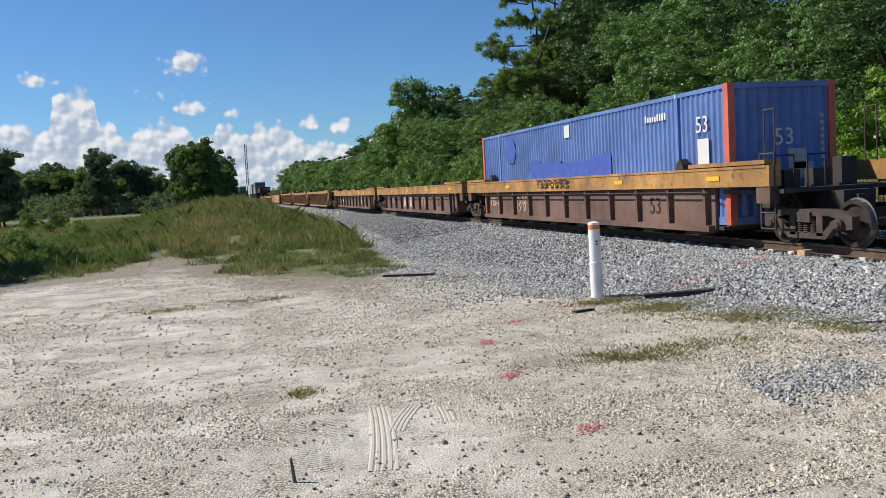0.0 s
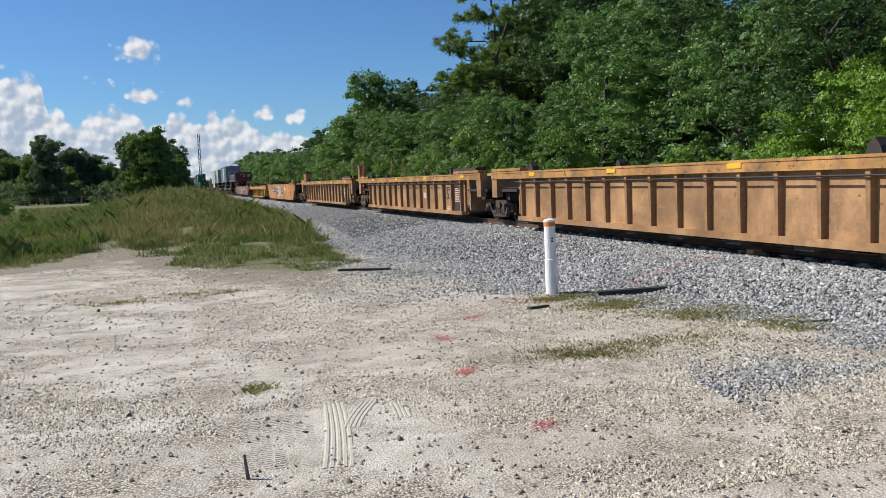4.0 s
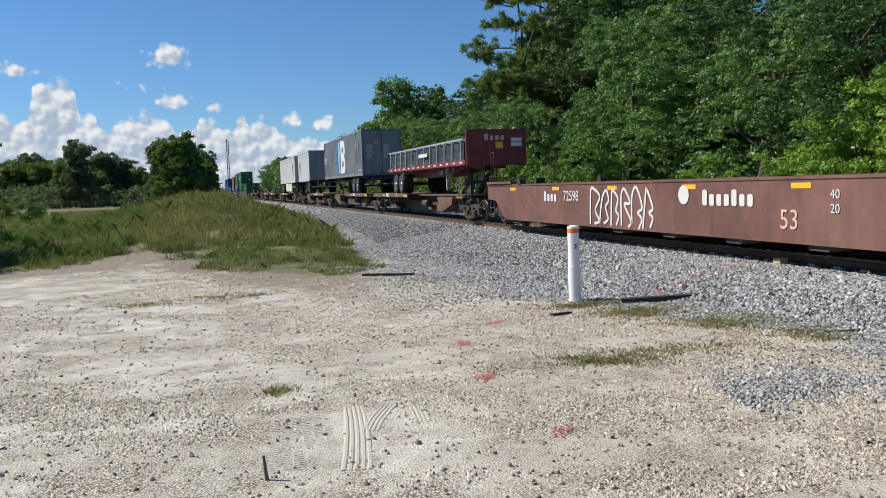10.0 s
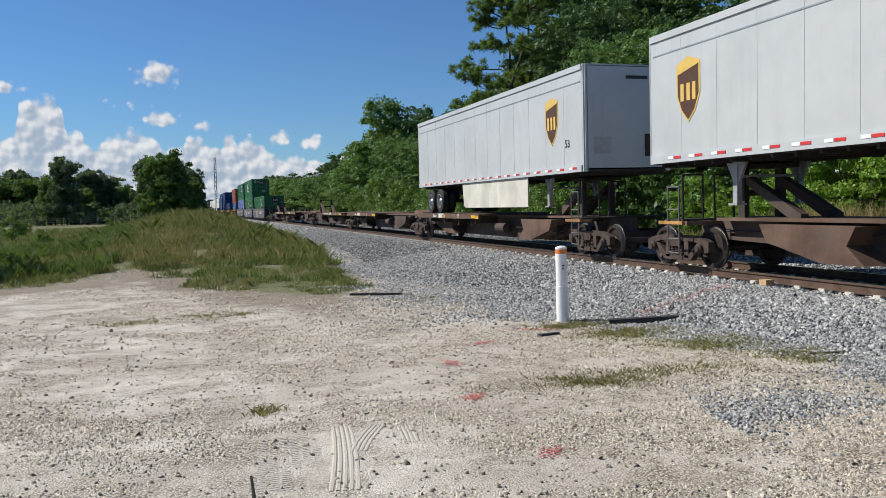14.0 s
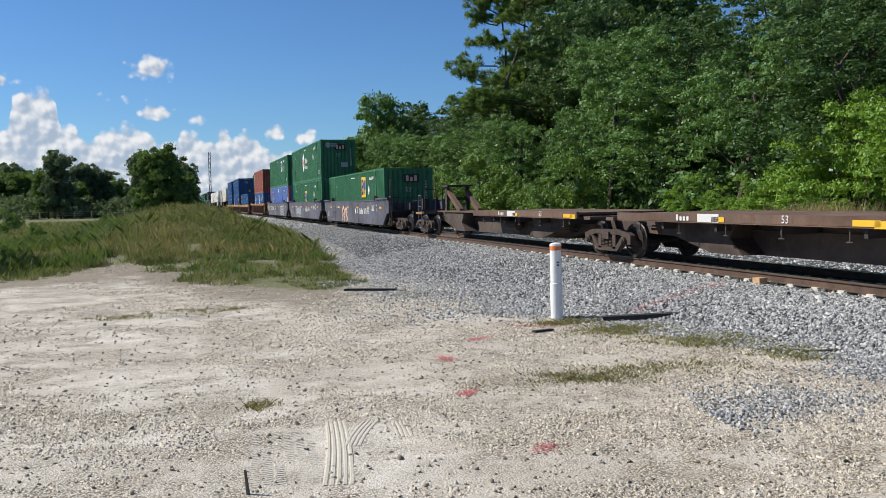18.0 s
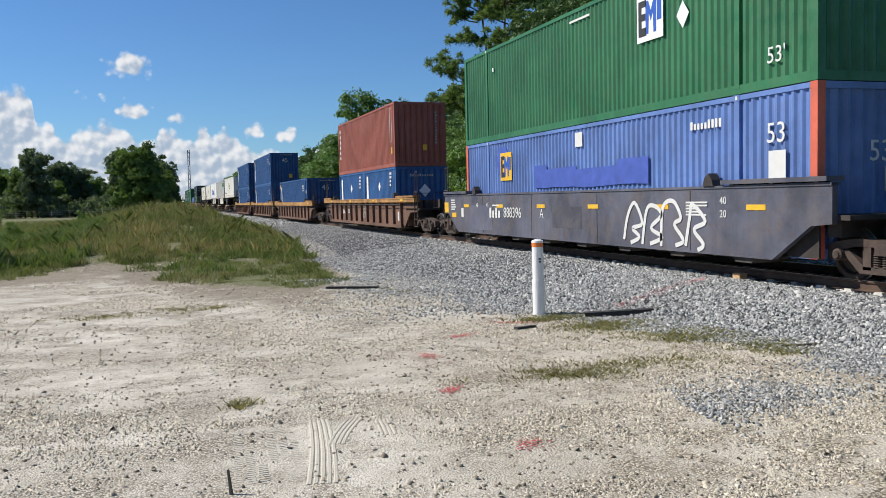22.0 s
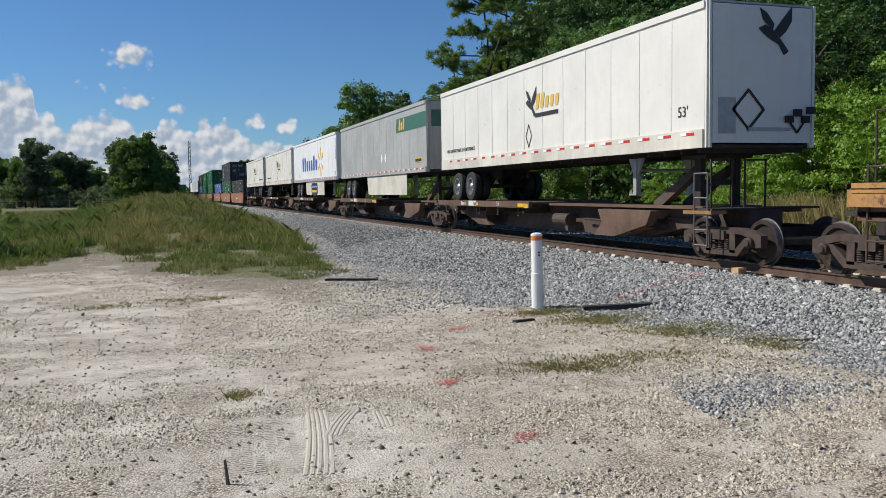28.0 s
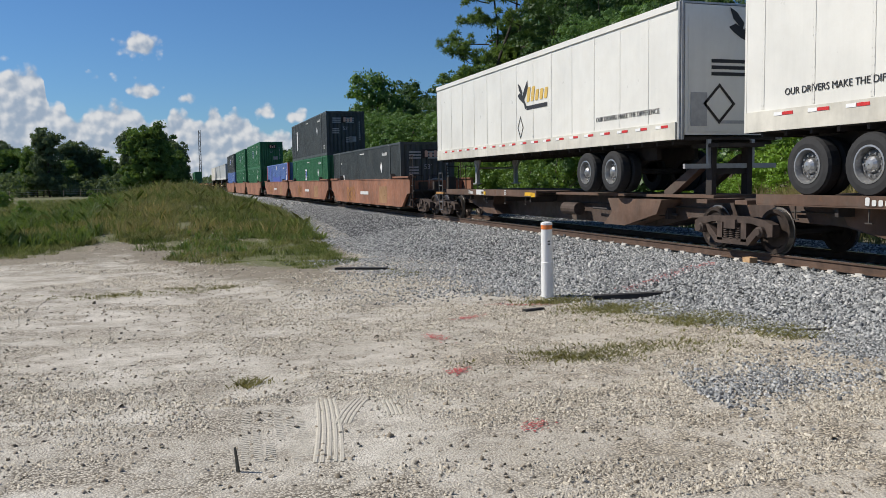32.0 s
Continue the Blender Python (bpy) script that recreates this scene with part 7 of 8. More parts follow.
        for y, z, w, h, tone in (((12.2, 0.85, 1.9, 0.62, "slate_patch"), (4.2, 0.95, 2.2, 0.7, "slate_pale"), (15.6, 0.7, 1.1, 0.5, "slate_patch")), ((12.2, 0.85, 2.6, 0.5, "tdoor"), (3.0, 0.8, 1.2, 0.9, "slate_pale"), (8.0, 1.0, 1.6, 0.5, "slate_patch")), ((9.2, 0.9, 1.6, 0.55, "slate_patch"), (15.2, 0.8, 2.0, 0.8, "slate_pale")))[i]:
            shape(rect(w, h), (-1.4735, y, z), car, tone, name="paint_patch", thick=0.002)
        for k in range(4):
            part("side_joint", box(B(), -1.4735, -1.47, 3.9 + k * 3.7, 3.93 + k * 3.7, 0.32, 1.5), "dark", car)
    zb, zt = 0.33, 3.24
    c = container(356.8, C53, zb, "cgreen", "green corrugated container with a yellow emblem panel", lift=1.98)
    marks_53(c), emp_panel(c, 4.95, 2.0, 1.15)
    c = container(376.35, C53, zb, "cgreen", "green corrugated container in the well", lift=1.98)
    marks_53(c), emp_panel(c, 7.95, 1.6, 1.1)
    c = container(376.35, C53, zt, "cgreen", "green corrugated container with a white hexagon emblem, stacked on top", lift=1.98)
    marks_53(c), hexagon(c)
    c = container(395.85, C53, zb, "cblue", "violet-blue corrugated container with red end posts in the well", post="red_post", lift=1.98)
    marks_53(c, old=True, patch=(7.8, 1.65)), emp_panel(c, 12.7, 2.05, 0.85)
    c = container(395.85, C53, zt, "cgreen", "green corrugated container with a white emblem panel, stacked on top", lift=1.98)
    marks_53(c), emp_panel(c, 4.8, 2.0, 1.0, "post")
    # rusty ribbed car with two short blue containers and an oxide-red one on top
    car = well_car(417.4, 437.2, "rust-brown ribbed well car loaded with three containers", "ribbrown", "chord", 13, low=0.22, top=1.5, band_h=0.16, trucks=(0.0, 19.5), high_rails=(0.1, 19.0))
    reflectors(car, 19.8, 1.42, 5.0, w=0.4, h=0.1)
    g = [bay(19.8, 13, k) for k in range(12)]
    letters("656854", (-1.365, g[8], 0.85), 0.3, car)
    glyphs((-1.365, g[9], 0.85), 0.75, 0.26, 4, car, seed=7)
    shape(rect(0.22, 0.4), (-1.365, g[0], 0.7), car, "white_mark", name="label_plate")
    scrawl((-1.365, g[5], 0.8), bubble_letters(0.9, 0.6, 2, 51), car, "white_mark", 0.02)
    for y in (421.3, 427.4):
        c = container(y, 6.06, 0.33, "csea", "short sea-blue corrugated freight container", H=2.59, W=2.44, pitch=0.22)
        shape(rect(0.32, 1.9), (-1.224, 5.3, 1.35), c, "post", name="white_stripe")
        shape(diamond(0.42, 0.42), (-1.224, 2.9, 1.75), c, "post", name="warning_label")
        bars((-1.224, 0.85, 2.05), 0.35, 0.7, 4, c)
        shape(diamond(0.55, 0.6), (0.15, 0.0, 1.5), c, "post", face=FRONT, name="warning_label")
        glyphs((0.0, -0.004, 2.2), 1.15, 0.12, 10, c, "galv", FRONT, 22, "number_mark")
    c = container(421.3, 12.19, 2.93, "cred", "oxide-red corrugated container stacked on two short ones", H=2.9, W=2.44, pitch=0.22)
    for k in range(6):
        shape(rect(0.24, 0.2), (-1.224, 11.6, 2.45 - k * 0.3), c, "white_mark", name="owner_mark")
    for y in (0.75, 0.45):
        bars((-1.224, y, 1.9), 0.09, 1.6, 12, c, seed=int(y * 10))
    shape(rect(0.16, 0.3), (-1.224, 0.5, 0.75), c, "yellow_mark", name="caution_label")
    bars((0.75, 0.0, 1.75), 0.1, 1.5, 11, c, "galv", FRONT, seed=8)
    shape(rect(0.2, 0.26), (0.2, 0.0, 0.85), c, "yellow_mark", face=FRONT, name="caution_label")
    # three-unit set with blue containers
    for i, (a, b) in enumerate(((441.0, 460.4), (461.3, 480.2), (480.8, 500.2))):
        car = well_car(a, b, "brown ribbed well car with an orange-yellow top chord, carrying blue containers", "ribbrown", "chord", 11, low=0.12, top=1.39, band_h=0.24, trucks=((-0.1,), (-0.4,), (-0.3, 19.2))[i], high_rails=((0.1,), (0.2,), (18.5,))[i])
        reflectors(car, b - a, 1.29, 3.6)
        letters("53", (-1.365, bay(b - a, 11, 4), 0.7), 0.5, car, "dark")
        if i == 2:
            letters("725195", (-1.365, bay(b - a, 11, 8), 0.75), 0.32, car)
            glyphs((-1.365, bay(b - a, 11, 9), 0.75), 0.8, 0.26, 4, car, seed=8)
    for y, z in ((444.4, 0.2), (463.9, 0.2), (463.9, 3.11), (483.5, 0.2), (483.5, 3.11)):
        c = container(y, 13.72, z, "cnavy", "deep blue corrugated freight container", lift=0.78, pitch=0.19)
        letters("45", (0.05, -0.0, 2.2), 0.55, c, face=FRONT)
        shape(rect(0.28, 2.0), (-1.30, 12.6, 1.45), c, "post", name="white_stripe")
        letters("45", (-1.30, 0.38, 1.9), 0.36, c)
        shape(rect(0.28, 0.3), (-1.30, 13.35, 2.5), c, "yellow_mark", name="caution_label")
        shape(rect(0.3, 0.36), (0.55, -0.0, 0.75), c, "yellow_mark", face=FRONT, name="caution_label")
        glyphs((0.2, -0.004, 2.72), 1.15, 0.1, 10, c, "galv", FRONT, 23, "number_mark")
        bars((-1.30, 1.6, 2.2), 0.5, 0.5, 3, c)
    # five spine platforms with long trailers
    ends = (503.6, 521.0, 538.6, 556.0, 573.6, 591.2)
    for i in range(5):
        spine_car(ends[i], ends[i + 1], spine_lab, i == 0, i == 4)
    zt2 = 2.17
    for k, s in enumerate((503.7, 556.6, 575.0)):
        t = van_trailer(s, 16.0 if k == 0 else 16.4, zt2, "twhite", "long white van trailer with dark bird emblem", nose=k < 2, seams=1.22, rail="skirt", wheel_at=None if k < 2 else [2.9, 4.2])
        front_y = 0.0 if k < 2 else -0.012
        bird(t, -1.308, 8.05, 1.74, 0.75, SIDE)
        glyphs((-1.308, 7.0, 1.74), 1.5, 0.42, 5, t, "gold_mark", seed=9, name="name_mark", slant=0.25)
        bars((-1.308, 7.0, 1.36), 1.5, 0.2, 1, t, "black_mark")
        outline_diamond(t, (-1.308, 8.2, 0.82), 0.42, 0.7, SIDE)
        if k < 2:
            letters("53'", (-1.308, 0.8, 0.8), 0.3, t, "black_mark")
        letters("OUR DRIVERS MAKE THE DIFFERENCE", (-1.309, 13.9 if k < 2 else 2.15, 0.70), 0.165, t, "black_mark")
        bird(t, 0.25, front_y, 2.35, 0.85, FRONT)
        if k == 2:
            bars((0.1, front_y, 1.55), 1.3, 0.4, 3, t, "black_mark", FRONT, 5)
        outline_diamond(t, (-0.35, front_y, 0.8), 0.8, 0.85, FRONT)
        shape(rect(0.4, 0.7), (-0.85, front_y, 0.68), t, "galv", face=FRONT, name="vent_plate")
        bm = B()
        for x, z in ((0.62, 0.62), (0.82, 0.75), (1.02, 0.62), (1.15, 0.8)):
            box(bm, x - 0.09, x + 0.09, -0.06, 0.0, z - 0.07, z + 0.07)
        tube(bm, (0.62, -0.02, 0.6), (0.82, -0.02, 0.35), 0.02)
        tube(bm, (1.02, -0.02, 0.6), (0.82, -0.02, 0.35), 0.02)
        part("brake_fitting", bm, "black", t)
        bars((0.2, -0.01, 0.42), 1.1, 0.12, 1, t, "galv", FRONT)
    t = van_trailer(521.45, 16.2, zt2, "tdull", "dull grey van trailer with a dark green stripe", nose=True, flush=True, skirt=(3.0, 10.1), rail_h=0.28, rail="tdull")
    shape([(-2.3, -0.3), (2.05, -0.3), (2.05, 0.3), (-2.15, 0.3)], (-1.306, 2.15, 2.16), t, "green_mark", name="stripe")
    part("stripe", box(B(), -1.1, 1.1, 0.0, 0.012, 1.85, 2.5), "green_mark", t)
    glyphs((-1.312, 3.5, 2.18), 0.95, 0.48, 3, t, "yellow_mark", seed=10, name="name_mark", slant=0.25)
    shape(rect(0.95, 0.19), (-1.306, 1.1, 0.56), t, "yellow_mark", name="number_mark")
    bars((-1.312, 1.1, 0.56), 0.85, 0.2, 1, t, "black_mark")
    for y in (6.3, 7.0):
        shape(diamond(0.34, 0.46), (-1.306, y, 0.85), t, "post", name="warning_label")
    t = van_trailer(539.0, 16.2, zt2, "tbright", "bright white van trailer with blue mark and yellow burst", nose=True, flush=True, skirt=(4.2, 11.1), rail="galv", rail_h=0.26)
    glyphs((-1.306, 9.25, 1.3), 6.1, 1.0, 7, t, "blue_mark", seed=12, name="name_mark")
    for k in range(6):
        a = radians(90 + 60 * k)
        pts = [(math.cos(a) * d - math.sin(a) * w, math.sin(a) * d + math.cos(a) * w) for d, w in ((0.34, -0.08), (0.90, -0.14), (0.99, 0.0), (0.90, 0.14), (0.34, 0.08))]
        shape(pts, (-1.306, 5.05, 1.3), t, "yellow_mark", name="burst_ray")
    letters("53'", (-1.306, 0.45, 0.45), 0.3, t, "blue_mark")
    shape(rect(0.2, 0.24), (-1.306, 13.5, 0.5), t, "yellow_mark", name="caution_label")
    shape([(x * 1.15, z * 0.4) for x, z in ((-1, -.6), (-.9, -1), (.9, -1), (1, -.6), (1, .6), (.9, 1), (-.9, 1), (-1, .6))], (-1.275, 7.7, -0.44), t, "navy_mark", name="sign_panel")
    letters("We're Hiring Drivers", (-1.281, 7.7, -0.29), 0.235, t)
    bars((-1.281, 7.7, -0.6), 1.9, 0.3, 1, t, "yellow_mark")
    shape(rect(0.18, 0.1), (-1.275, 7.9, 0.02), t, "yellow_mark", name="side_lamp")
    for k in range(6):
        shape(rect(0.1, 0.16), (-1.306, 0.25, 2.45 - k * 0.22), t, "blue_mark", name="number_mark")
    # red-brown three-unit set
    for i, (a, b) in enumerate(((594.6, 613.3), (614.0, 632.9), (633.5, 651.8))):
        car = well_car(a, b, "red-brown smooth-sided well car loaded with containers", "rustwell", None, 0, low=0.28, top=1.56, inset=1.6, trucks=((-0.2,), (-0.3,), (-0.3, 18.6))[i], high_rails=((0.0,), (), ())[i])
        bars((-1.478, 9.0, 0.85), 2.0, 0.3, 1, car)
        scrawl((-1.48, 12.5, 0.75), bubble_letters(2.2, 0.8, 3, 60 + i), car, "orange", 0.06)
        shape(rect(1.5, 0.8), (-1.477, 5.0, 0.8), car, "tan", name="paint_patch")
    c = container(596.9, C53, zb, "cblack", "black corrugated container in the well", lift=1.98)
    marks_53(c), shape(rect(0.4, 1.0), (-1.30, 13.0, 1.0), c, "post", name="white_panel"), front_plates(c)
    c = container(615.3, C53, zb, "cgreen", "green corrugated container in the well", lift=1.98)
    marks_53(c), emp_panel(c, 9.0, 1.7, 0.8, "post")
    c = container(615.3, C53, zt, "cblack", "black corrugated container stacked on top", lift=1.98)
    marks_53(c), shape(rect(0.35, 1.5), (-1.30, 13.0, 1.5), c, "post", name="white_panel"), front_plates(c)
    c = container(634.6, C53, zb, "cblue", "violet-blue corrugated container in the well", lift=1.98, post="red_post")
    marks_53(c, old=True)
    # three more units of green stacks, then trailers and empty wells to the tail
    for i, (a, low, high) in enumerate(((656.0, "cgreen", "cgreen"), (675.5, "cgreen", "cgreen"), (695.0, "cblue", "cblack"))):
        well_car(a, a + 19.0, "red-brown smooth-sided well car loaded with containers", "rustwell", None, 0, low=0.05, top=1.5, trucks=(-0.2,), high_rails=())
        marks_53(container(a + 1.5, C53, zb, low, "corrugated container in the well", lift=1.98))
        c = container(a + 1.5, C53, zt, high, "corrugated container stacked on top", lift=1.98)
        marks_53(c), emp_panel(c, 8.0, 1.7, 0.9, "post")
    for i, (a, skin) in enumerate(((717.5, "tgrey"), (735.3, "tgrey"), (753.0, "twhite"))):
        spine_car(a, a + 17.6, spine_lab, i == 0, i == 2)
        van_trailer(a + 0.6, 16.15, zt2, skin, "pale van trailer far back in the train", nose=True, flush=True, marks=False)
    for i in range(6):
        a = 773.0 + i * 20.0
        well_car(a, a + 19.3, "empty tan ribbed well car far back in the train", "tan", "chord", 9, trucks=(0.0,))
    for i, skin in enumerate(("cgreen", "cgreen", "twhite", "twhite", "cgrey", "cblack", "cnavy", "tgrey")):
        a = 895.0 + i * 20.0
        well_car(a, a + 19.3, "smooth-sided well car far back in the train", "rustwell", None, 0, trucks=(0.0,))
        for z in (zb, zt):
            container(a + 1.5, C53, z, skin, "corrugated container far back in the train", lift=1.98)


def marks_53(c, material="white_mark", old=False, patch=(8.15, 1.47)):
    """Size numbers, small print and labels of a 53-foot box."""
    letters("53'" if not old else "53", (0.0, -0.02, 1.75), 0.32 if not old else 0.5, c, "galv" if not old else material, FRONT)
    bars((0.95, -0.02, 1.6), 0.12, 1.3, 9, c, "galv", FRONT, seed=4)
    if not old:
        shape(rect(0.8, 0.42), (0.15, -0.018, 2.35), c, "dark", face=FRONT, name="emblem_panel")
        glyphs((0.15, -0.024, 2.35), 0.66, 0.3, 3, c, "tan_mark", FRONT, 21)
    letters("53'" if not old else "53", (-1.302, 0.95, 0.55 if not old else 2.12), 0.4 if not old else 0.5, c, material)
    shape(rect(0.5, 0.35), (0.45, -0.02, 1.05), c, "galv", face=FRONT, name="label_plate")
    glyphs((-1.302, 2.9, 2.45), 1.0, 0.17, 9, c, material, seed=1, name="number_mark")
    if not old:
        bars((-1.302, 7.9, 2.6), 1.1, 0.1, 1, c, material)
    if old:
        shape(rect(0.38, 0.36), (-1.302, 8.05, 2.53), c, "white_mark", name="white_panel")
        shape(rect(0.42, 0.66), (-1.302, 0.92, 1.5), c, "white_mark", name="white_panel")
        shape(rect(0.42, 0.42), (0.3, -0.02, 1.3), c, "galv", face=FRONT, name="white_panel")
        rr = random.Random(6)
        # painted-over emblems: a hexagon and a long name
        shape([(x * 0.52, y * 0.5) for x, y in disc(1, 1, 6)], (-1.302, 12.95, 2.22), c, "blue_patch", name="paint_patch")
        steps = [(-2.9, -0.3)] + [(-2.9 + 0.58 * k, -0.3 + rr.uniform(-0.03, 0.03)) for k in range(1, 11)] + [(2.9, -0.3), (2.9, 0.34), (2.1, 0.32), (2.1, 0.20), (0.4, 0.24), (0.4, 0.14), (-1.6, 0.16), (-1.6, 0.3), (-2.9, 0.3)]
        shape([(-x, y) for x, y in steps][::-1], (-1.302, patch[0], patch[1]), c, "blue_patch", name="paint_patch")
    else:
        shape(diamond(0.42, 0.55), (-1.302, 3.62, 1.8), c, "post", name="warning_label")
        shape(rect(0.1, 0.12), (-1.302, 13.6, 2.2), c, "post", name="white_panel")


def front_plates(c):
    for x, z in ((-0.6, 2.3), (0.3, 2.3), (-0.6, 1.6), (0.3, 1.0)):
        bars((x, -0.02, z), 0.6, 0.4, 3, c, "galv", FRONT, seed=int(z * 10))


def emp_panel(c, y, z, s=1.35, ground="yellow_mark"):
    """A square emblem panel with dark blocks on it."""
    shape(rect(s, s), (-1.303, y, z), c, ground, name="emblem_panel")
    w = s * 0.3
    shape([(-w / 2, -s * .38), (w / 2, -s * .38), (w / 2, -s * .2), (-w * .1, -s * .2), (-w * .1, -s * .05), (w * .4, -s * .05), (w * .4, s * .1), (-w * .1, s * .1), (-w * .1, s * .24), (w / 2, s * .24), (w / 2, s * .38), (-w / 2, s * .38)],
          (-1.309, y + s * 0.28, z), c, "black_mark", name="emblem")
    shape([(-s * .2, -s * .35), (-s * .1, -s * .35), (-s * .08, s * .1), (0, -s * .1), (s * .08, s * .1), (s * .1, -s * .35), (s * .2, -s * .35), (s * .2, s * .35), (s * .1, s * .35), (0, s * .12), (-s * .1, s * .35), (-s * .2, s * .35)],
          (-1.309, y - s * 0.05, z), c, "blue_mark", name="emblem")
    shape(rect(s * 0.16, s * 0.45), (-1.309, y - s * 0.36, z + s * 0.1), c, "blue_mark", name="emblem")


def hexagon(c):
    pts = [(math.sin(radians(60 * k)) * 0.5, math.cos(radians(60 * k)) * 0.78) for k in range(6)]
    shape(pts, (-1.303, 8.8, 1.6), c, "post", name="hexagon_emblem")
    for dx in (-0.14, 0.14):
        shape(rect(0.1, 0.62), (-1.309, 8.8 + dx, 1.6), c, "red_mark", name="emblem")
    shape(rect(0.3, 0.1), (-1.309, 8.8, 1.6), c, "red_mark", name="emblem")
    glyphs((-1.303, 7.3, 1.72), 1.3, 0.42, 3, c, seed=13, name="name_mark")
    glyphs((-1.303, 7.3, 1.2), 1.3, 0.3, 5, c, seed=14, name="name_mark")
    shape([(x * 0.4, y * 0.3) for x, y in pts], (-0.75, -0.02, 2.5), c, "galv", face=FRONT, name="hexagon_emblem")
    bars((-0.3, -0.02, 2.5), 0.5, 0.3, 2, c, "galv", FRONT)


def shield(t, x, y, z):
    out = [(-0.42, 0.55), (0.0, 0.68), (0.42, 0.55), (0.42, -0.1), (0.25, -0.45), (0.0, -0.68), (-0.25, -0.45), (-0.42, -0.1)]
    shape(out, (x, y, z), t, "gold_mark", name="shield_emblem")
    shape([(a * 0.88, b * 0.9) for a, b in out], (x - 0.006, y, z - 0.01), t, "brown_mark", name="shield_emblem")
    shape([(-0.37, 0.33), (0.37, 0.48), (0.37, 0.5), (0.0, 0.6), (-0.37, 0.5)], (x - 0.012, y, z), t, "gold_mark", name="shield_top")
    for dx in (-0.2, 0.02, 0.22):
        shape(rect(0.12, 0.36), (x - 0.012, y - dx, z - 0.05), t, "gold_mark", name="emblem")


def bird(t, x, y, z, s, face):
    """A dark flying-bird emblem: body, two raised wings and a tail."""
    at = (x, y, z) if face is SIDE else (x, y, z)
    body = [(-0.45, 0.05), (-0.25, 0.14), (0.0, 0.0), (0.2, -0.2), (0.42, -0.45), (0.28, -0.55), (0.12, -0.3), (-0.1, -0.2), (-0.3, -0.08)]
    wing = [(-0.05, 0.0), (-0.32, 0.25), (-0.42, 0.52), (-0.22, 0.42), (0.0, 0.16)]
    wing2 = [(0.0, 0.0), (0.2, 0.25), (0.5, 0.58), (0.5, 0.25), (0.34, 0.0), (0.16, -0.15)]
    for p in (body, wing, wing2):
        shape([(a * s, b * s) for a, b in p], at, t, "black_mark", face=face, name="bird_emblem")


def outline_diamond(t, at, w, h, face):
    bm = B()
    o, i = diamond(w, h), diamond(w * 0.8, h * 0.8)
    for k in range(4):
        j = (k + 1) % 4
        bm.faces.new([bm.verts.new((*p, 0.004)) for p in (o[k], o[j], i[j], i[k])])
    part("placard_frame", bm, "dark", t).matrix_basis = Matrix.Translation(at) @ face


def chassis(c, length):
    """Container chassis: two long beams, a tandem and landing legs, standing on the flat car."""
    bm = B()
    for x in (-0.45, 0.45):
        box(bm, x - 0.07, x + 0.07, 0.1, length - 0.1, -0.28, 0.0)
    for y in (0.15, length * 0.5, length - 0.2):
        box(bm, -1.2, 1.2, y - 0.08, y + 0.08, -0.2, 0.0)
    part("chassis_beam", bm, "navy_mark", c)
    for y in (2.3, 3.6):
        for x in (-1.12, -0.82, 0.82, 1.12):
            road_wheel(c, x, y, -1.13 + 0.5, 0.5)
        part("axle", tube(B(), (-0.8, y, -0.63), (0.8, y, -0.63), 0.07), "dark", c)
    bm = B()
    for x in (-0.7, 0.7):
        box(bm, x - 0.06, x + 0.06, 12.9, 13.02, -0.95, -0.1)
    part("landing_gear", bm, "galv", c)
    bm = box(B(), -1.2, 1.2, 0.0, 0.1, -0.62, -0.5)
    for x in (-0.6, 0.6):
        box(bm, x - 0.04, x + 0.04, 0.02, 0.08, -0.55, 0.0)
    part("under_ride_bar", bm, "navy_mark", c)
    for k in range(8):
        shape(rect(0.26, 0.07), (-1.05 + k * 0.3, -0.002, -0.56), c, "red_mark" if k % 2 else "post", face=FRONT, name="reflector")
    for y in (1.2,):
        for x in (-1.26, 1.2):
            part("mud_flap", box(B(), x, x + 0.06, 1.5, 1.54, -1.0, -0.2), "black", c)


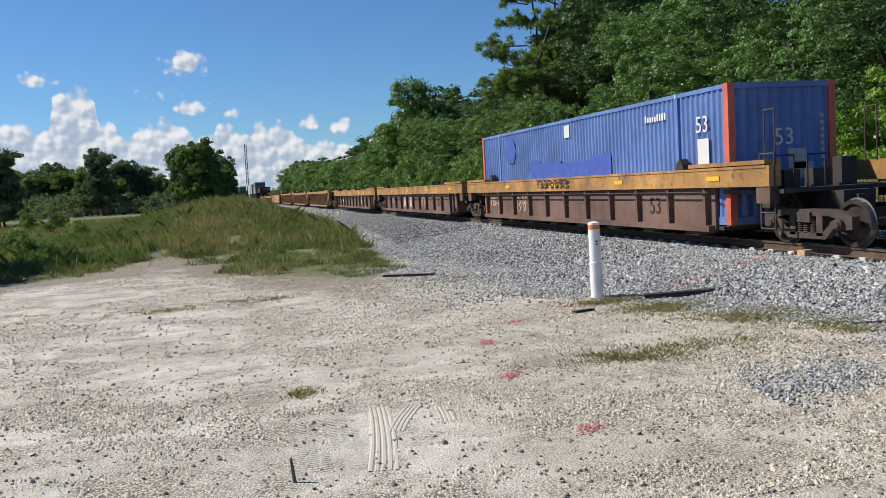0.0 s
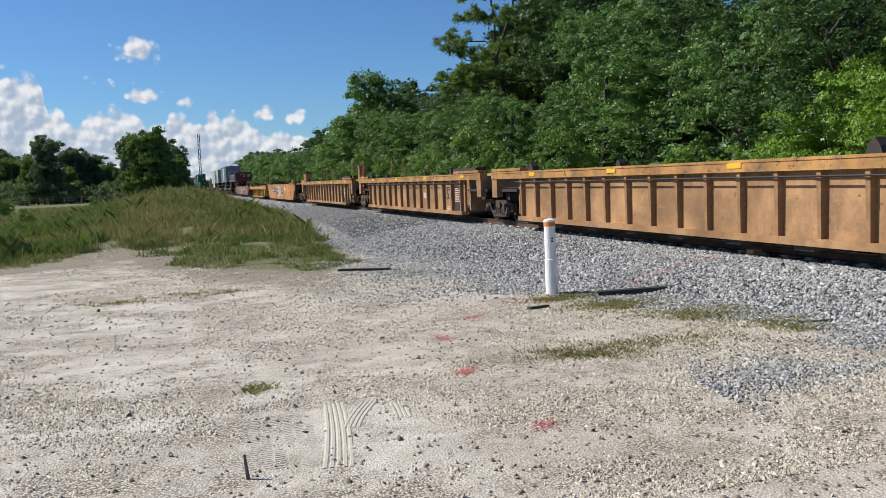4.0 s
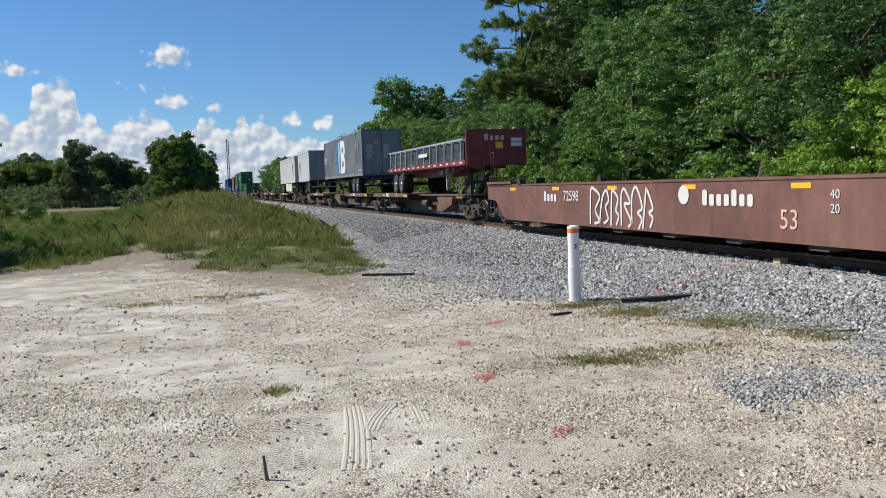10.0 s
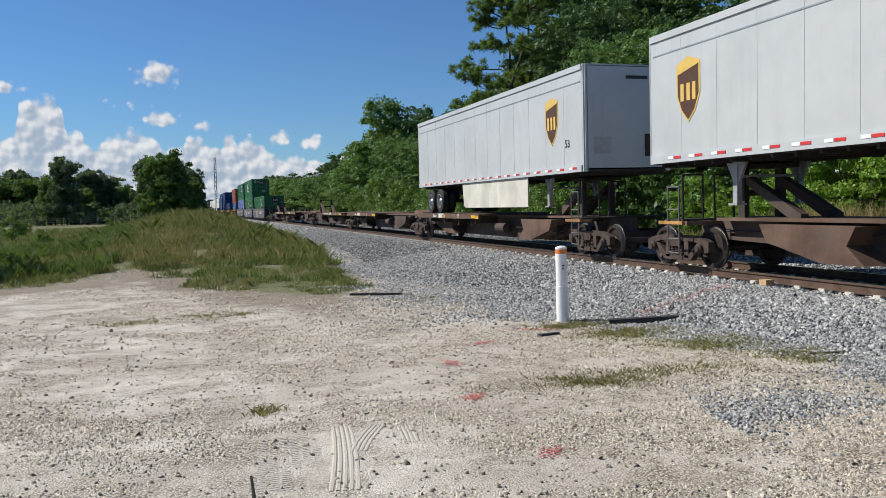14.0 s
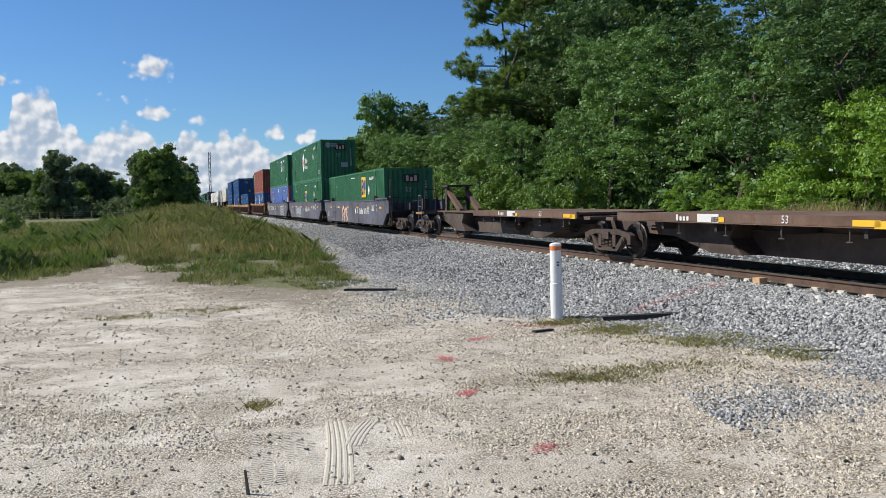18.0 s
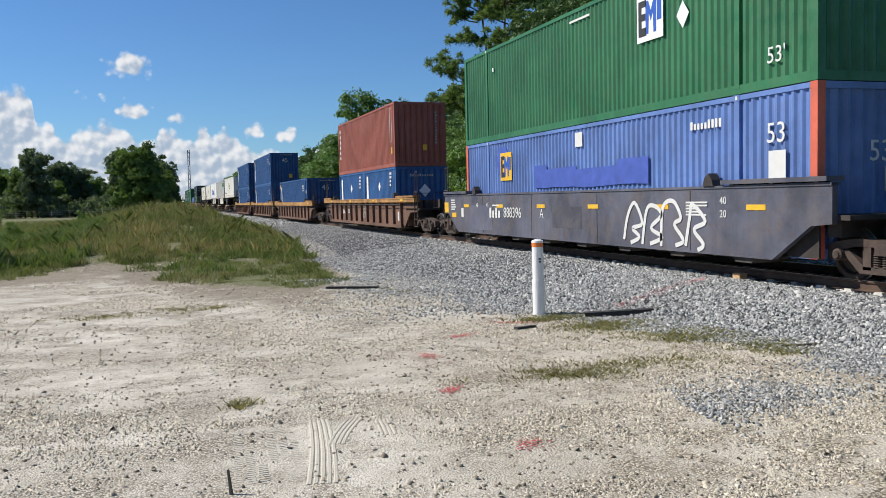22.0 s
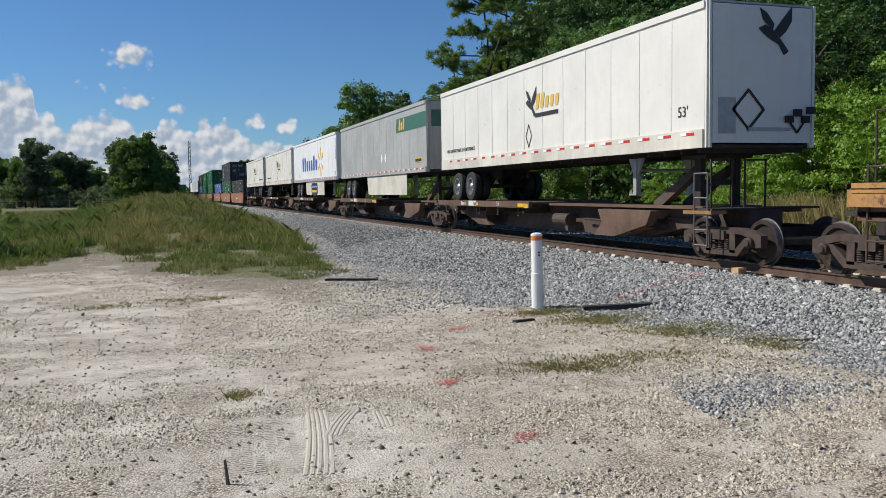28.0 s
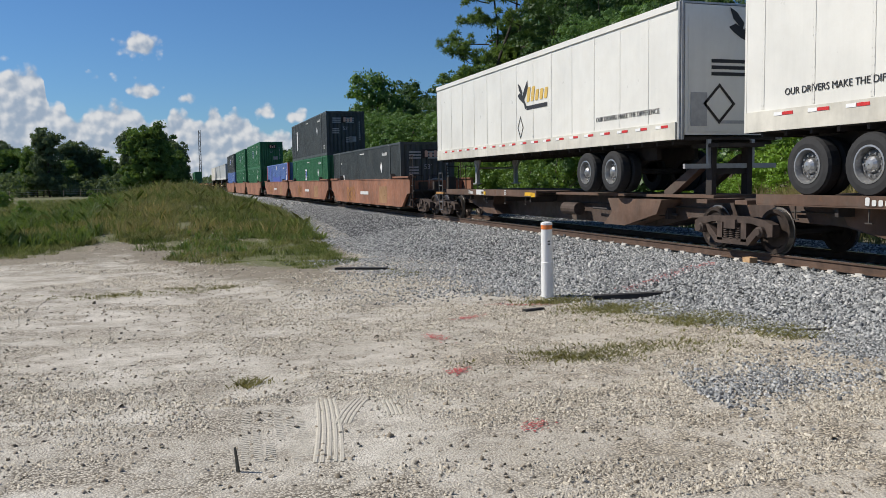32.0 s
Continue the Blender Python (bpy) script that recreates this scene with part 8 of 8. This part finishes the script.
def tarp_trailer(s0):
    """A flat trailer with a red bulkhead and a sagging black tarpaulin over hoops."""
    L = 13.7
    t = ride(empty("flatbed_trailer", "red flatbed trailer with a torn black tarpaulin over hoops", "trailer", "trailers on the train"), s0, 2.2)
    part("bed", box(B(), -1.25, 1.25, 0.0, L, 0.05, 0.22), "redtrailer", t)
    bm = B()
    for x in (-0.45, 0.45):
        prism(bm, [(0.3, 0.05), (L - 0.3, 0.05), (L - 0.3, -0.25), (8.0, -0.35), (4.6, -0.35), (3.4, -0.12), (0.3, -0.12)][::-1], x - 0.06, x + 0.06)
    part("frame_beam", bm, "redtrailer", t)
    head = part("bulkhead", box(B(), -1.255, 1.255, -0.02, 0.08, -0.02, 1.36), "redtrailer", t)
    for x in (-1.22, -0.42, 0.40, 1.14):
        part("stiffener", box(B(), x, x + 0.08, -0.06, 0.02, 0.0, 1.34), "redtrailer", head)
    part("top_rail", box(B(), -1.25, 1.25, -0.05, 0.1, 1.34, 1.41), "redtrailer", head)
    shape(rect(0.3, 0.26), (0.1, -0.064, 0.78), t, "yellow_mark", face=FRONT, name="caution_label")
    glyphs((-0.1, -0.068, 1.1), 0.9, 0.26, 4, t, "tan_mark", FRONT, 15)
    for z in (0.98, 0.80):
        shape(rect(0.45, 0.15), (0.82, -0.064, z), t, "white_mark", face=FRONT, name="number_mark")
    # tarpaulin
    r = np.random.RandomState(3)
    ny, prof = 150, [(-1.25, 0.24), (-1.24, 0.4), (-1.22, 0.6), (-1.22, 0.8), (-1.2, 0.98), (-1.1, 1.12), (-0.7, 1.24), (0.0, 1.29), (0.7, 1.24), (1.1, 1.1), (1.25, 0.6), (1.25, 0.24)]
    bm, prev = B(), None
    for i in range(ny + 1):
        y = 0.35 + (L - 0.5) * i / ny
        sag = 0.06 * math.cos(6.2832 * (y - 0.6) / 1.13)
        ring = [bm.verts.new((x * (1 + 0.35 * sag) + 0.028 * noise.noise((x * 2, y * 3.1, z * 5.0)) + 0.02 * noise.noise((x, y * 7, z * 3 + 2.5 * y)), y + r.normal(0, 0.01), z * (0.95 + sag * 0.25) + r.normal(0, 0.008))) for x, z in prof]
        if prev:
            for j in range(len(prof) - 1):
                bm.faces.new((prev[j], prev[j + 1], ring[j + 1], ring[j]))
        prev = ring
    part("tarpaulin", bm, "tarp", t, "wrinkled black tarpaulin")
    for i in range(12):
        y = 0.6 + i * 1.13
        bm = B()
        for a, b in (((-1.29, 0.22), (-1.27, 1.06)),):
            tube(bm, (a[0], y, a[1]), (b[0], y, b[1]), 0.03, seg=5)
        part("strap", bm, "galv", t)
    part("edge_rail", box(B(), -1.29, -1.25, 0.3, L - 0.2, 1.02, 1.09), "galv", t)
    part("side_rail", box(B(), -1.29, -1.25, 0.05, L, 0.04, 0.24), "redtrailer", t)
    for i in range(14):
        mesh_part("refl_red", "reflector", lambda: box(B(), -0.004, 0.004, -0.14, 0.14, -0.03, 0.03), "post", t, Matrix.Translation((-1.296, 0.6 + i * 0.95, 0.14)))
    for y in (L - 2.6, L - 1.35):
        for x in (-1.1, -0.8, 0.8, 1.1):
            road_wheel(t, x, y, -1.10 + 0.5, 0.5)
        part("axle", tube(B(), (-0.8, y, -0.6), (0.8, y, -0.6), 0.07), "dark", t)
    bm = B()
    for x in (-0.75, 0.75):
        box(bm, x - 0.06, x + 0.06, 4.2, 4.34, -0.95, 0.05)
        tube(bm, (x, 4.3, -0.5), (x, 3.2, 0.0), 0.03)
    part("landing_gear", bm, "galv", t)
    glyphs((-0.55, 6.0, -0.15), 0.8, 0.2, 4, t, seed=16)
    bars((-1.33, 6.2, 0.65), 1.6, 0.28, 1, t)
    return t


M["navy_mark"] = plain("dark_navy", (0.008, 0.018, 0.06), 0.5, 0, 0.2, 4, 0.05)
M["faded_red"] = plain("faded_red", (0.50, 0.16, 0.06), 0.6, 0, 0.2, 4, 0.05)
M["blue_patch"] = plain("blue_patch", (0.055, 0.095, 0.37), 0.5, 0, 0.2, 3, 0.05)
load_train()
for o in [*TRUCK.children_recursive, TRUCK]:
    bpy.data.objects.remove(o)

# ---- the many small pieces of the setting, last ----
build_track()
scatter_stones()


def motions():
    """The train passes at a steady speed; its wheels roll."""
    for ob, s, z in RIDING:
        walk(ob, [(t, pose(XT, s - SPEED * t, ZR + z)) for t in (0.0, 16.0, 32.0)])
    rows = [(i / FPS, pose(0, 0, 0, math.degrees(SPEED * i / FPS / 0.42) % 360.0)) for i in range(32 * FPS + 1)]
    walk(WHEELS[0], rows)
    turn = WHEELS[0].animation_data
    for w in WHEELS[1:]:
        w.rotation_mode = "QUATERNION"
        w.animation_data_create()
        w.animation_data.action, w.animation_data.action_slot = turn.action, turn.action_slot


motions()
